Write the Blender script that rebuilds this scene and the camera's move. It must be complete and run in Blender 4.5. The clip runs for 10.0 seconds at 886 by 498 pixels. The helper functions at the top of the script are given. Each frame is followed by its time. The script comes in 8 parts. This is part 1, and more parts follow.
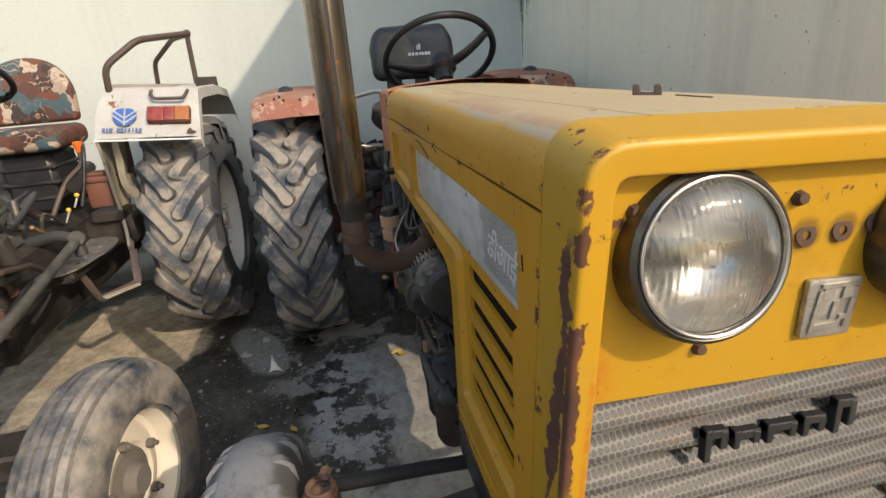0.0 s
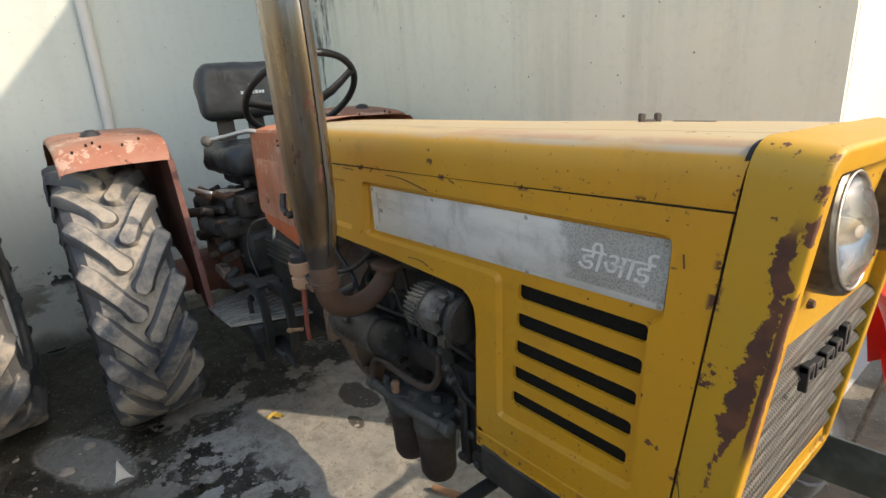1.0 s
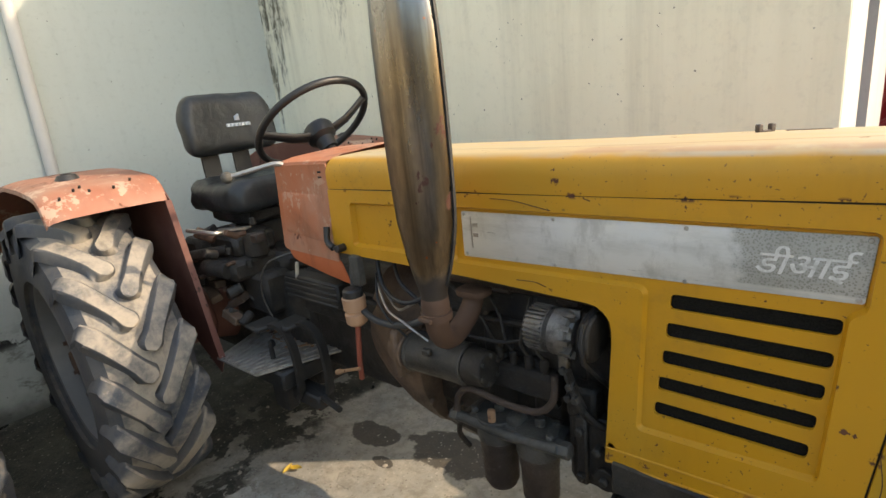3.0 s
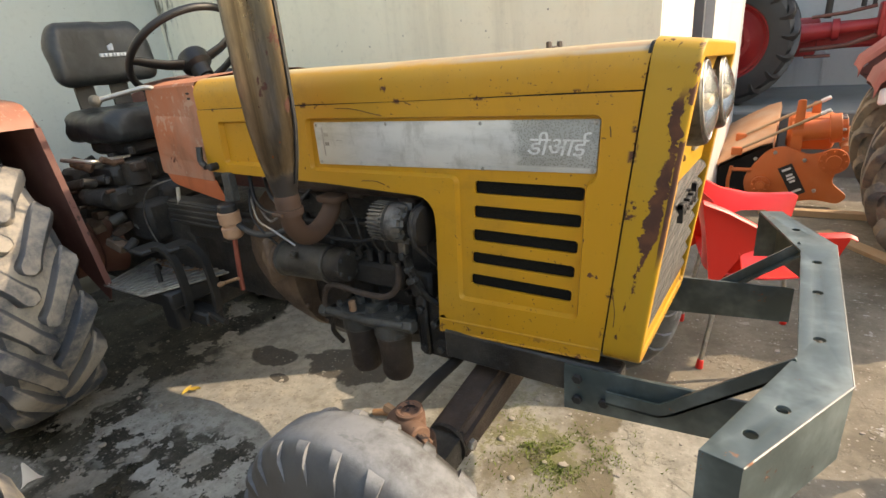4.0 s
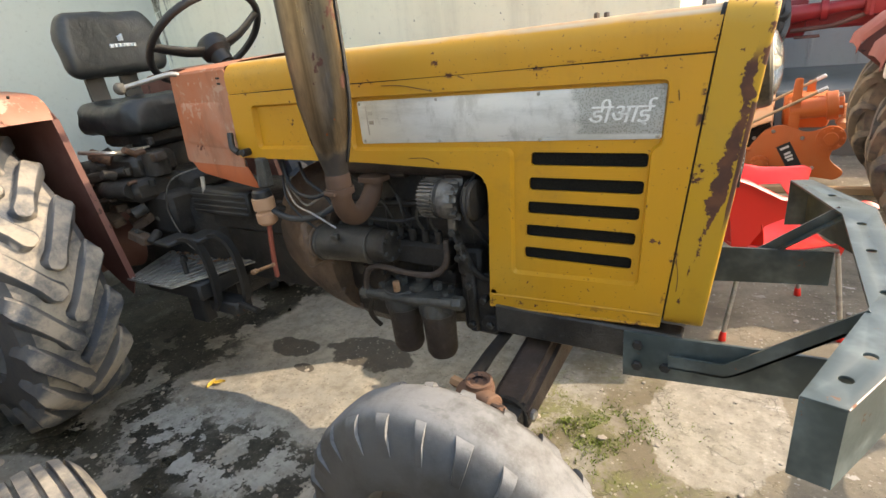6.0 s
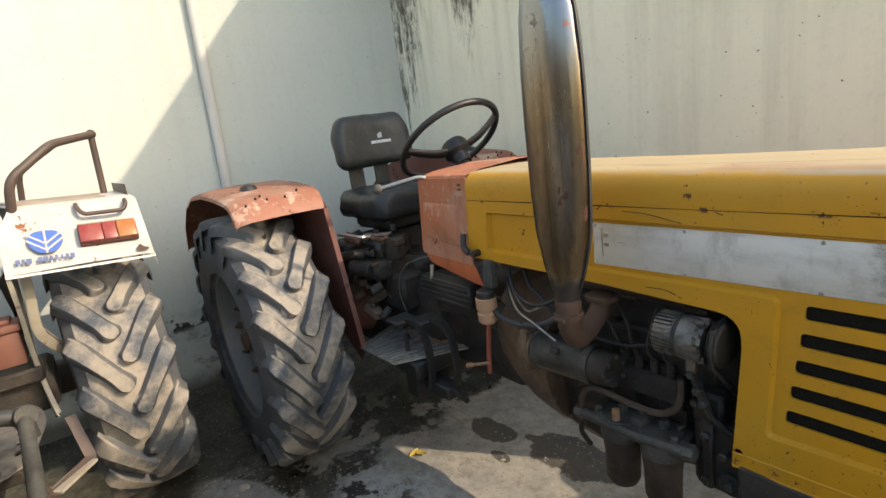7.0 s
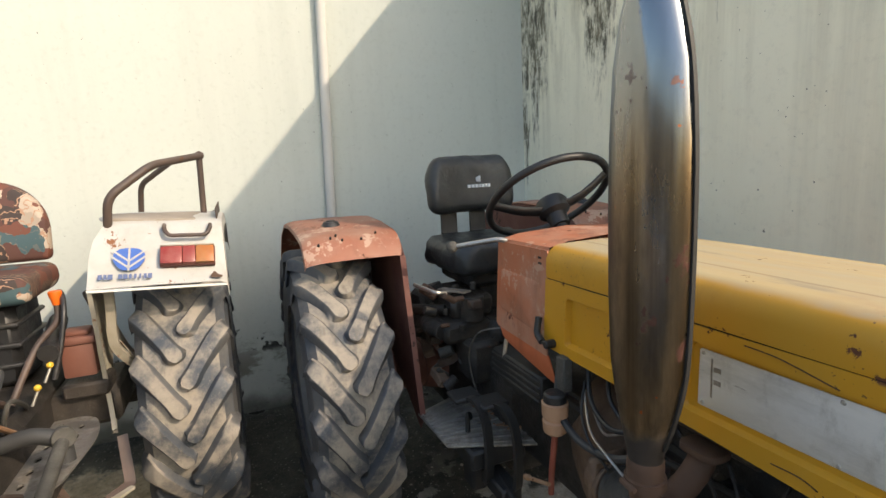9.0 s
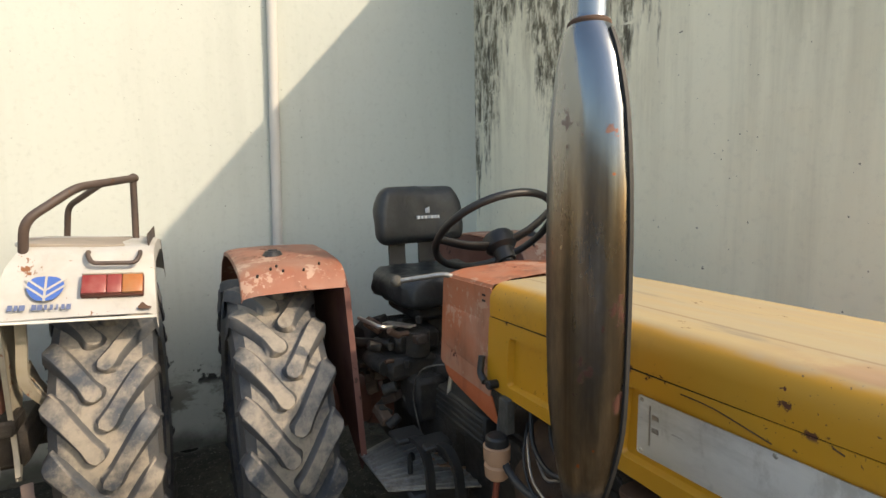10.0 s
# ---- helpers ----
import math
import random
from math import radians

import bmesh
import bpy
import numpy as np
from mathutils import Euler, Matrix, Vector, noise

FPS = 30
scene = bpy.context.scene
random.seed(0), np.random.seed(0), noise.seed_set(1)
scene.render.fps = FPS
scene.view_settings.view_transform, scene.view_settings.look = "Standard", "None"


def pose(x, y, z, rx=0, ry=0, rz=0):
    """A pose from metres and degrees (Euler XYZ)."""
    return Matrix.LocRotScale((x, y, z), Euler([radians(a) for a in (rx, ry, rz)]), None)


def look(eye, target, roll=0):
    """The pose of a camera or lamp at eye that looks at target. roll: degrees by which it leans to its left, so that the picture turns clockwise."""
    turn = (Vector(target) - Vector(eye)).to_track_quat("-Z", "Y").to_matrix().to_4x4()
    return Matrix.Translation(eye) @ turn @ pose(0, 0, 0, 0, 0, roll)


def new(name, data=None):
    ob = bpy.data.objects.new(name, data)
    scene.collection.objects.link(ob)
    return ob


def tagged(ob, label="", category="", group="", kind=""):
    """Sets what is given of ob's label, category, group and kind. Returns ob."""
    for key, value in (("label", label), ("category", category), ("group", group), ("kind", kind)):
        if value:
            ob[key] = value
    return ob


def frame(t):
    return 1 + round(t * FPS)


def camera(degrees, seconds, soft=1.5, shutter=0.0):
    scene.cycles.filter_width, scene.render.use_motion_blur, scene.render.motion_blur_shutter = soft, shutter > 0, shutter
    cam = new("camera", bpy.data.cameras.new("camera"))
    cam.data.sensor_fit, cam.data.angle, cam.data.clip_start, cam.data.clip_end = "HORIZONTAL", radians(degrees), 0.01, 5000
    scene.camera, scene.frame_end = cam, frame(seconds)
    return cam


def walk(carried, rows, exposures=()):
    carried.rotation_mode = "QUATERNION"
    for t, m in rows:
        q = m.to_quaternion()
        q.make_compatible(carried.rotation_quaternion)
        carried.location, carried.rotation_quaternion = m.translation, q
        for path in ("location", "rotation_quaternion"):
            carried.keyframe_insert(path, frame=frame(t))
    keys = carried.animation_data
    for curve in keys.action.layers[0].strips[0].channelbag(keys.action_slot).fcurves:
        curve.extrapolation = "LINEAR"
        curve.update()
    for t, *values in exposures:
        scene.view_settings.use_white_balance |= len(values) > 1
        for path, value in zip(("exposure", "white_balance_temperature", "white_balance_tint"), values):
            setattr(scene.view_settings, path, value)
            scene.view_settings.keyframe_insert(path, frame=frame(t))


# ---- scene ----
cam = camera(81.2, 10.0)
PATH = [
    (0, (0.619, -0.475, 1.509), (-1.23, -0.128, 0.832), -4.6),
    (0.5, (0.521, -0.805, 1.532), (-1.143, 0.121, 0.921), -2.8),
    (1, (0.406, -0.949, 1.539), (-1.1, 0.215, 0.927), -4.4),
    (1.5, (0.217, -1.021, 1.562), (-1.196, 0.258, 0.956), -7.1),
    (2, (0.08, -1.099, 1.58), (-1.291, 0.252, 1.039), -7.3),
    (2.2, (0.026, -1.175, 1.603), (-1.339, 0.183, 1.061), -7.3),
    (3.3, (0.142, -1.261, 1.536), (-1.111, 0.19, 0.968), -6.1),
    (3.5, (0.242, -1.262, 1.506), (-0.969, 0.209, 0.897), -6.3),
    (4, (0.377, -1.325, 1.468), (-0.685, 0.204, 0.737), -5.4),
    (4.5, (0.372, -1.391, 1.428), (-0.517, 0.194, 0.594), -4.4),
    (5, (0.312, -1.443, 1.294), (-0.434, 0.156, 0.352), -4.2),
    (5.2, (0.291, -1.457, 1.285), (-0.45, 0.136, 0.33), -4.4),
    (6.3, (0.214, -1.437, 1.508), (-0.967, 0.041, 0.859), -7.5),
    (6.5, (0.199, -1.44, 1.538), (-1.098, -0.037, 0.947), -7.8),
    (7, (0.136, -1.427, 1.615), (-1.449, -0.301, 1.146), -7.6),
    (7.5, (0.103, -1.456, 1.641), (-1.597, -0.501, 1.195), -6.2),
    (8, (0.061, -1.436, 1.615), (-1.686, -0.584, 1.143), -5.7),
    (8.5, (0.005, -1.274, 1.612), (-1.805, -0.54, 1.183), -4.9),
    (9, (-0.037, -1.101, 1.685), (-1.87, -0.371, 1.357), -2.9),
    (9.5, (-0.064, -1.044, 1.737), (-1.872, -0.215, 1.526), -1.4),
    (10, (-0.063, -1.048, 1.708), (-1.836, -0.153, 1.471), -1.2),
]
walk(cam, [(t, look(eye, target, roll)) for t, eye, target, roll in PATH],
     exposures=[(0, 1.00, 7000, 10), (0.5, 1.30, 7050, 10), (1, 1.44, 7100, 10), (2, 1.59, 7400, 10), (3.5, 1.70, 7900, 10), (4.5, 1.90, 7900, 10), (5.2, 2.10, 7850, 10), (6.5, 1.83, 7600, 10), (7, 1.45, 7420, 10), (7.5, 1.33, 7250, 10), (8.5, 1.25, 7150, 10), (10, 1.14, 7500, 10)])

# light is one sun and the sky
SUN = Vector((1.40, 1.0, 1.155)).normalized()
world = bpy.data.worlds.new("sky")
scene.world = world
world.use_nodes = True
wn = world.node_tree
sky = wn.nodes.new("ShaderNodeTexSky")
sky.sky_type, sky.sun_disc = "NISHITA", False
sky.sun_elevation, sky.sun_rotation = math.asin(SUN.z), math.atan2(SUN.x, SUN.y)
sky.air_density, sky.dust_density, sky.ozone_density = 1.3, 1.9, 1.8
wn.links.new(sky.outputs[0], wn.nodes["Background"].inputs[0])
wn.nodes["Background"].inputs[1].default_value = 0.15
sun = new("sun", bpy.data.lights.new("sun", "SUN"))
sun.data.energy, sun.data.angle, sun.data.color = 1.75, radians(0.6), (1.0, 0.87, 0.73)
sun.matrix_world = look((20 * SUN.x, 20 * SUN.y, 20 * SUN.z), (0, 0, 0))

# ---------------------------------------------------------------- materials
MATS = {}


class Nodes:
    """Short hand for building one node material."""

    def __init__(self, name):
        self.m = bpy.data.materials.new(name)
        self.m.use_nodes = True
        self.t = self.m.node_tree
        self.b = self.t.nodes["Principled BSDF"]
        self.co = self.t.nodes.new("ShaderNodeTexCoord").outputs["Object"]
        MATS[name] = self.m

    def n(self, kind, operation="", feature=""):
        node = self.t.nodes.new("ShaderNode" + kind)
        if operation:
            node.operation = operation
        if feature:
            node.feature = feature
        return node

    def link(self, a, b):
        self.t.links.new(a, b)

    def val(self, socket, v):
        if isinstance(v, (int, float, tuple)):
            socket.default_value = v
        else:
            self.link(v, socket)

    def math(self, op, a, b=0.0, c=0.0):
        node = self.n("Math", operation=op)
        for i, v in enumerate((a, b, c)):
            self.val(node.inputs[i], v)
        return node.outputs[0]

    def mapping(self, scale=(1, 1, 1), loc=(0, 0, 0), co=None):
        node = self.n("Mapping")
        node.inputs["Scale"].default_value, node.inputs["Location"].default_value = scale, loc
        self.link(co or self.co, node.inputs[0])
        return node.outputs[0]

    def noise(self, scale, detail=6.0, rough=0.6, co=None, warp=0.0):
        node = self.n("TexNoise")
        node.inputs["Scale"].default_value, node.inputs["Detail"].default_value = scale, detail
        node.inputs["Roughness"].default_value, node.inputs["Distortion"].default_value = rough, warp
        self.link(co or self.co, node.inputs["Vector"])
        return node.outputs[0]

    def ramp(self, v, lo, hi, a=0.0, b=1.0):
        node = self.n("MapRange")
        node.interpolation_type = "SMOOTHSTEP"
        for i, x in enumerate((v, lo, hi, a, b)):
            self.val(node.inputs[i], x)
        return node.outputs[0]

    def mix(self, f, a, b):
        node = self.n("Mix")
        node.data_type = "RGBA"
        self.val(node.inputs[0], f)
        for i, v in ((6, a), (7, b)):
            self.val(node.inputs[i], (*v, 1.0) if isinstance(v, tuple) and len(v) == 3 else v)
        return node.outputs[2]

    def axis(self, i, co=None):
        node = self.n("SeparateXYZ")
        self.link(co or self.co, node.inputs[0])
        return node.outputs[i]

    def bump(self, h, strength=0.3, dist=0.003):
        node = self.n("Bump")
        node.inputs["Strength"].default_value, node.inputs["Distance"].default_value = strength, dist
        self.link(h, node.inputs["Height"])
        self.link(node.outputs[0], self.b.inputs["Normal"])

    def out(self, colour, rough=0.5, metal=0.0, coat=0.0):
        self.val(self.b.inputs["Base Color"], (*colour, 1.0) if isinstance(colour, tuple) else colour)
        self.val(self.b.inputs["Roughness"], rough)
        self.val(self.b.inputs["Metallic"], metal)
        self.val(self.b.inputs["Coat Weight"], coat)
        return self.m


def painted(name, colour, pale, rust=(0.10, 0.035, 0.018), chips=0.70, fade=0.5, rough=0.38, scale=1.0, dirt=0.25, scrape=0.0):
    """Old paint: faded clouds, fine dirt, chips down to rust."""
    k = Nodes(name)
    cloud = k.ramp(k.noise(3.1 * scale, 4), 0.42, 0.75)
    col = k.mix(k.math("MULTIPLY", cloud, fade), colour, pale)
    streak = k.ramp(k.noise(9.0 * scale, 8, 0.7, k.mapping((1, 1, 0.25))), 0.5, 0.85)
    col = k.mix(k.math("MULTIPLY", streak, dirt), col, tuple(0.35 * c for c in colour))
    fine = k.noise(38 * scale, 8, 0.65)
    if scrape:
        smear = k.ramp(k.noise(4.6, 9, 0.76, k.mapping((1, 1, 0.45), (3, 1, 6))), 0.50, 0.60)
        col = k.mix(k.math("MULTIPLY", smear, scrape * 0.75), col, (0.17, 0.075, 0.050))
        rub = k.ramp(k.math("ADD", k.math("MULTIPLY", k.noise(6.5, 7, 0.7, k.mapping((1, 1, 0.7), (9, 5, 1))), 0.7), k.math("MULTIPLY", fine, 0.3)), 0.54, 0.57)
        col = k.mix(k.math("MULTIPLY", rub, scrape * 0.6), col, (0.50, 0.36, 0.27))
    spots = k.ramp(k.math("ADD", k.math("MULTIPLY", k.noise(7.5 * scale, 5, 0.6), 0.6), k.math("MULTIPLY", fine, 0.4)), chips, chips + 0.02)
    col = k.mix(spots, col, rust)
    k.bump(k.math("SUBTRACT", k.math("MULTIPLY", fine, 0.15), spots), 0.25, 0.0015)
    k.out(col, k.math("ADD", k.math("MULTIPLY", spots, 0.4), k.math("ADD", rough, k.math("MULTIPLY", fine, 0.15))))
    return k


def yellow_paint(name, worn_nose=False, top=False):
    """Mustard tractor enamel; the nose has long flaked strips, the top is bleached by the sun."""
    k = Nodes(name)
    amber, pale, rust = (0.53, 0.250, 0.009), (0.46, 0.265, 0.036), (0.070, 0.028, 0.017)
    if worn_nose:
        amber, pale = (0.455, 0.243, 0.010), (0.40, 0.245, 0.034)
    cloud = k.ramp(k.noise(2.3, 4), 0.4, 0.78)
    col = k.mix(k.math("MULTIPLY", cloud, 0.55), amber, pale)
    drip = k.ramp(k.noise(6.0, 8, 0.72, k.mapping((1, 1, 0.18))), 0.50, 0.9)
    col = k.mix(k.math("MULTIPLY", drip, 0.45), col, (0.29, 0.135, 0.010))
    grime = k.math("MULTIPLY", k.ramp(k.noise(3.3, 9, 0.74, k.mapping((1, 1, 1), (8, 3, 1))), 0.50, 0.74), k.ramp(k.noise(30, 5, 0.7), 0.35, 0.6))
    col = k.mix(k.math("MULTIPLY", grime, 0.42), col, (0.17, 0.095, 0.020))
    dots = k.math("MULTIPLY", k.ramp(k.noise(130, 2, 0.5), 0.69, 0.72), k.ramp(k.noise(4.2, 5, 0.6, k.mapping((1, 1, 1), (2, 9, 4))), 0.46, 0.56))
    col = k.mix(k.math("MULTIPLY", dots, 0.8), col, (0.09, 0.045, 0.018))
    if top:
        flat = k.math("ADD", k.axis(2), k.math("MULTIPLY", k.math("ADD", k.axis(1), 0.28), 0.0524))
        high = k.ramp(flat, 1.428, 1.440)
        rub = k.ramp(k.noise(5.0, 6, 0.6, k.mapping((0.5, 3, 1))), 0.35, 0.7)
        band = k.math("MULTIPLY", k.ramp(flat, 1.424, 1.431), k.math("SUBTRACT", 1.0, k.ramp(flat, 1.433, 1.440)))
        band = k.math("MULTIPLY", k.math("MULTIPLY", band, k.ramp(k.axis(0), -1.0, -0.3)), k.ramp(k.noise(3.5, 6, 0.6), 0.36, 0.60))
        red = k.math("MULTIPLY", k.math("MULTIPLY", k.ramp(flat, 1.434, 1.438), k.ramp(flat, 1.446, 1.441)), k.math("MULTIPLY", k.ramp(k.axis(0), -0.62, -0.40), k.ramp(k.noise(9, 6, 0.65), 0.36, 0.54)))
        col = k.mix(k.math("MULTIPLY", high, k.ramp(rub, 0.0, 1.0, 0.82, 1.0)), col, k.mix(k.ramp(k.noise(4, 7, 0.7, k.mapping((0.4, 2.5, 1))), 0.35, 0.65), (0.43, 0.345, 0.195), (0.39, 0.33, 0.22)))
        col = k.mix(k.math("MULTIPLY", band, 0.7), col, (0.32, 0.32, 0.28))
        col = k.mix(k.math("MULTIPLY", red, 0.45), col, (0.30, 0.13, 0.08))
        groove = k.math("ABSOLUTE", k.math("ADD", k.axis(1), 0.152))
        col = k.mix(k.math("MULTIPLY", k.ramp(groove, 0.006, 0.002), 0.75), col, (0.25, 0.165, 0.085))
        grey = k.ramp(k.noise(3.0, 5, 0.6, k.mapping((0.6, 3.0, 1), (7, 2, 0))), 0.60, 0.68)
        col = k.mix(k.math("MULTIPLY", k.math("MULTIPLY", grey, high), 0.6), col, (0.22, 0.19, 0.15))
    fine = k.noise(45, 8, 0.65)
    coarse = k.noise(10, 5, 0.6)
    spots = k.ramp(k.math("ADD", k.math("MULTIPLY", coarse, 0.55), k.math("MULTIPLY", fine, 0.45)), 0.628, 0.642)
    if worn_nose:
        x, y, z = k.axis(0), k.axis(1), k.axis(2)
        lean = k.math("SUBTRACT", x, k.math("MULTIPLY", k.math("SUBTRACT", z, 0.74), 0.112))
        wob = k.math("MULTIPLY", k.math("SUBTRACT", k.noise(7.0, 8, 0.68, k.mapping((1, 1, 0.45))), 0.5), 0.075)
        mid = k.math("ADD", 0.1220, k.math("MULTIPLY", k.math("SUBTRACT", z, 1.05), 0.085))
        off = k.math("ADD", k.math("ABSOLUTE", k.math("ADD", k.math("SUBTRACT", lean, mid), wob)), k.math("MULTIPLY", k.math("SUBTRACT", k.noise(30, 7, 0.75), 0.5), 0.060))
        wide = k.math("MULTIPLY", k.ramp(z, 1.00, 1.07), k.math("SUBTRACT", 0.018, k.math("MULTIPLY", k.ramp(z, 1.10, 1.24), 0.010)))
        side = k.ramp(k.math("ABSOLUTE", y), 0.272, 0.276)
        strip = k.math("MULTIPLY", k.ramp(k.math("SUBTRACT", wide, off), -0.001, 0.001), side)
        near = k.math("MULTIPLY", strip, k.ramp(z, 1.37, 1.33))
        rim = k.math("MULTIPLY", k.ramp(k.math("ADD", lean, k.math("MULTIPLY", wob, 0.25)), 0.1490, 0.1505), k.ramp(k.math("ADD", k.math("ABSOLUTE", y), k.math("MULTIPLY", k.math("SUBTRACT", k.noise(35, 6, 0.7), 0.5), 0.030)), 0.2700, 0.2716))
        edge = k.math("MULTIPLY", k.math("MULTIPLY", rim, k.ramp(z, 0.98, 1.05)), k.ramp(k.math("SUBTRACT", k.math("ADD", k.noise(7.5, 6, 0.68), k.math("MULTIPLY", k.ramp(z, 1.28, 1.20), 0.14)), k.math("MULTIPLY", k.ramp(z, 1.30, 1.42), 0.06)), 0.425, 0.45))
        turn = k.math("MULTIPLY", k.ramp(z, 1.392, 1.405), k.ramp(k.math("ABSOLUTE", y), 0.215, 0.235))
        turn = k.math("MULTIPLY", turn, k.ramp(k.math("ADD", lean, k.math("MULTIPLY", k.noise(22, 6, 0.7), 0.05)), 0.172, 0.177))
        crown = k.math("MULTIPLY", k.math("MULTIPLY", turn, k.ramp(lean, 0.1595, 0.157)), k.ramp(k.noise(26, 7, 0.7), 0.48, 0.56))
        foot = k.math("MULTIPLY", k.math("MULTIPLY", side, k.ramp(z, 0.80, 0.765)), k.ramp(k.noise(16, 6, 0.65), 0.55, 0.59))
        weep = k.math("MULTIPLY", k.math("MULTIPLY", k.ramp(y, -0.205, -0.245), k.ramp(y, -0.262, -0.256)), k.math("MULTIPLY", k.ramp(z, 1.25, 1.19), k.ramp(k.noise(16, 7, 0.7), 0.42, 0.58)))
        col = k.mix(k.math("MULTIPLY", weep, 0.8), col, (0.42, 0.13, 0.010))
        for wy, wz in ((-0.020, 1.329), (0.024, 1.331), (0.064, 1.337)):
            ey, ez = k.math("SUBTRACT", y, wy), k.math("SUBTRACT", k.math("ADD", z, k.math("MULTIPLY", k.math("ADD", y, 0.28), 0.052)), wz)
            ring = k.math("ADD", k.math("SQRT", k.math("ADD", k.math("MULTIPLY", ey, ey), k.math("MULTIPLY", ez, ez))), k.math("MULTIPLY", k.math("SUBTRACT", fine, 0.5), 0.012))
            col = k.mix(k.math("MULTIPLY", k.ramp(ring, 0.023, 0.013), 0.7), col, (0.12, 0.060, 0.018))
        for extra in (near, edge, crown, foot):
            spots = k.math("MAXIMUM", spots, extra)
    z0, x0, chipped = k.axis(2), k.axis(0), k.noise(19, 8, 0.68, k.mapping((1, 1, 1), (4, 7, 2)))
    low = k.math("MULTIPLY", k.ramp(z0, 0.775, 0.735), k.ramp(chipped, 0.55, 0.58))
    seam = k.math("ABSOLUTE", k.math("SUBTRACT", x0, k.math("ADD", 0.0695, k.math("MULTIPLY", k.math("SUBTRACT", z0, 0.737), 0.112))))
    low = k.math("MAXIMUM", low, k.math("MULTIPLY", k.ramp(seam, 0.012, 0.004), k.ramp(chipped, 0.58, 0.61)))
    brim = k.math("ABSOLUTE", k.math("SUBTRACT", z0, k.math("ADD", 1.356, k.math("MULTIPLY", x0, 0.014))))
    low = k.math("MAXIMUM", low, k.math("MULTIPLY", k.ramp(brim, 0.010, 0.003), k.ramp(chipped, 0.56, 0.59)))
    spots = k.math("MAXIMUM", spots, low)
    rusty = k.mix(k.ramp(k.noise(24, 5, 0.6), 0.35, 0.7), rust, (0.125, 0.046, 0.022))
    halo = k.ramp(k.noise(3.7, 4, 0.6, k.mapping((1, 1, 0.5), (4, 4, 4))), 0.62, 0.80)
    col = k.mix(k.math("MULTIPLY", halo, 0.0 if top else 0.4), col, (0.44, 0.16, 0.012))
    col = k.mix(spots, col, rusty)
    k.bump(k.math("SUBTRACT", k.math("ADD", k.math("MULTIPLY", fine, 0.10), k.math("MULTIPLY", k.noise(2.0, 2), 2.0)), spots), 0.22, 0.002)
    rough = k.math("ADD", 0.40 if not top else 0.48, k.math("ADD", k.math("MULTIPLY", spots, 0.4), k.math("MULTIPLY", fine, 0.12)))
    k.out(col, rough)
    return k.m


yellow_paint("yellow")
yellow_paint("yellow_nose", worn_nose=True)
yellow_paint("yellow_top", top=True)
painted("orange", (0.42, 0.125, 0.052), (0.40, 0.24, 0.17), rust=(0.12, 0.046, 0.030), chips=0.615, fade=0.8, rough=0.55, dirt=0.6, scrape=0.8)
painted("orange_faded", (0.275, 0.100, 0.056), (0.30, 0.185, 0.135), rust=(0.11, 0.044, 0.028), chips=0.605, fade=0.95, rough=0.5, dirt=0.6, scrape=1.0)
painted("orange_bright", (0.46, 0.098, 0.028), (0.42, 0.14, 0.065), chips=0.66, fade=0.5, rough=0.5, dirt=0.6)
painted("maroon", (0.11, 0.036, 0.026), (0.20, 0.095, 0.07), rust=(0.045, 0.026, 0.020), chips=0.60, fade=0.8, rough=0.62, dirt=0.5)
painted("brown_red", (0.15, 0.055, 0.036), (0.20, 0.10, 0.075), chips=0.70, fade=0.5, rough=0.6)
painted("white_paint", (0.43, 0.42, 0.395), (0.34, 0.315, 0.265), rust=(0.20, 0.085, 0.04), chips=0.618, fade=0.8, rough=0.45, scale=1.6, dirt=0.3)
painted("label_grey_blue", (0.085, 0.115, 0.22), (0.14, 0.17, 0.27), chips=0.62, rust=(0.40, 0.38, 0.35), rough=0.5, scale=3.0)
painted("weathered_board", (0.26, 0.22, 0.18), (0.34, 0.30, 0.25), rust=(0.12, 0.075, 0.05), chips=0.66, rough=0.8, dirt=0.5)
painted("white_plain", (0.70, 0.69, 0.65), (0.52, 0.50, 0.45), rust=(0.20, 0.085, 0.04), chips=0.68, fade=0.6, rough=0.45)
painted("cream_rim", (0.66, 0.60, 0.49), (0.55, 0.46, 0.34), rust=(0.22, 0.10, 0.05), chips=0.67, fade=0.6, rough=0.5)
painted("cream_dirty", (0.33, 0.30, 0.24), (0.20, 0.165, 0.115), rust=(0.16, 0.075, 0.04), chips=0.60, fade=0.8, rough=0.6, dirt=0.6)
painted("blue_paint", (0.026, 0.145, 0.48), (0.06, 0.21, 0.54), chips=0.80, fade=0.4, rough=0.22, dirt=0.15)
painted("blue_mark", (0.035, 0.10, 0.36), (0.08, 0.16, 0.40), rust=(0.6, 0.6, 0.58), chips=0.70, fade=0.3)
painted("dark_green", (0.046, 0.062, 0.060), (0.17, 0.205, 0.20), rust=(0.15, 0.075, 0.045), chips=0.635, fade=0.8, rough=0.30, scale=2.2, dirt=0.5)
painted("worn_edge", (0.15, 0.155, 0.15), (0.11, 0.09, 0.075), rust=(0.20, 0.085, 0.045), chips=0.58, fade=0.8, rough=0.4)
painted("chair_red", (0.72, 0.022, 0.014), (0.74, 0.035, 0.025), chips=0.95, fade=0.4, rough=0.33, dirt=0.08)
painted("rotor_orange", (0.56, 0.135, 0.030), (0.55, 0.20, 0.08), chips=0.74, fade=0.5, rough=0.42)
painted("red_tractor", (0.34, 0.020, 0.022), (0.40, 0.06, 0.05), chips=0.78, fade=0.4, rough=0.35)
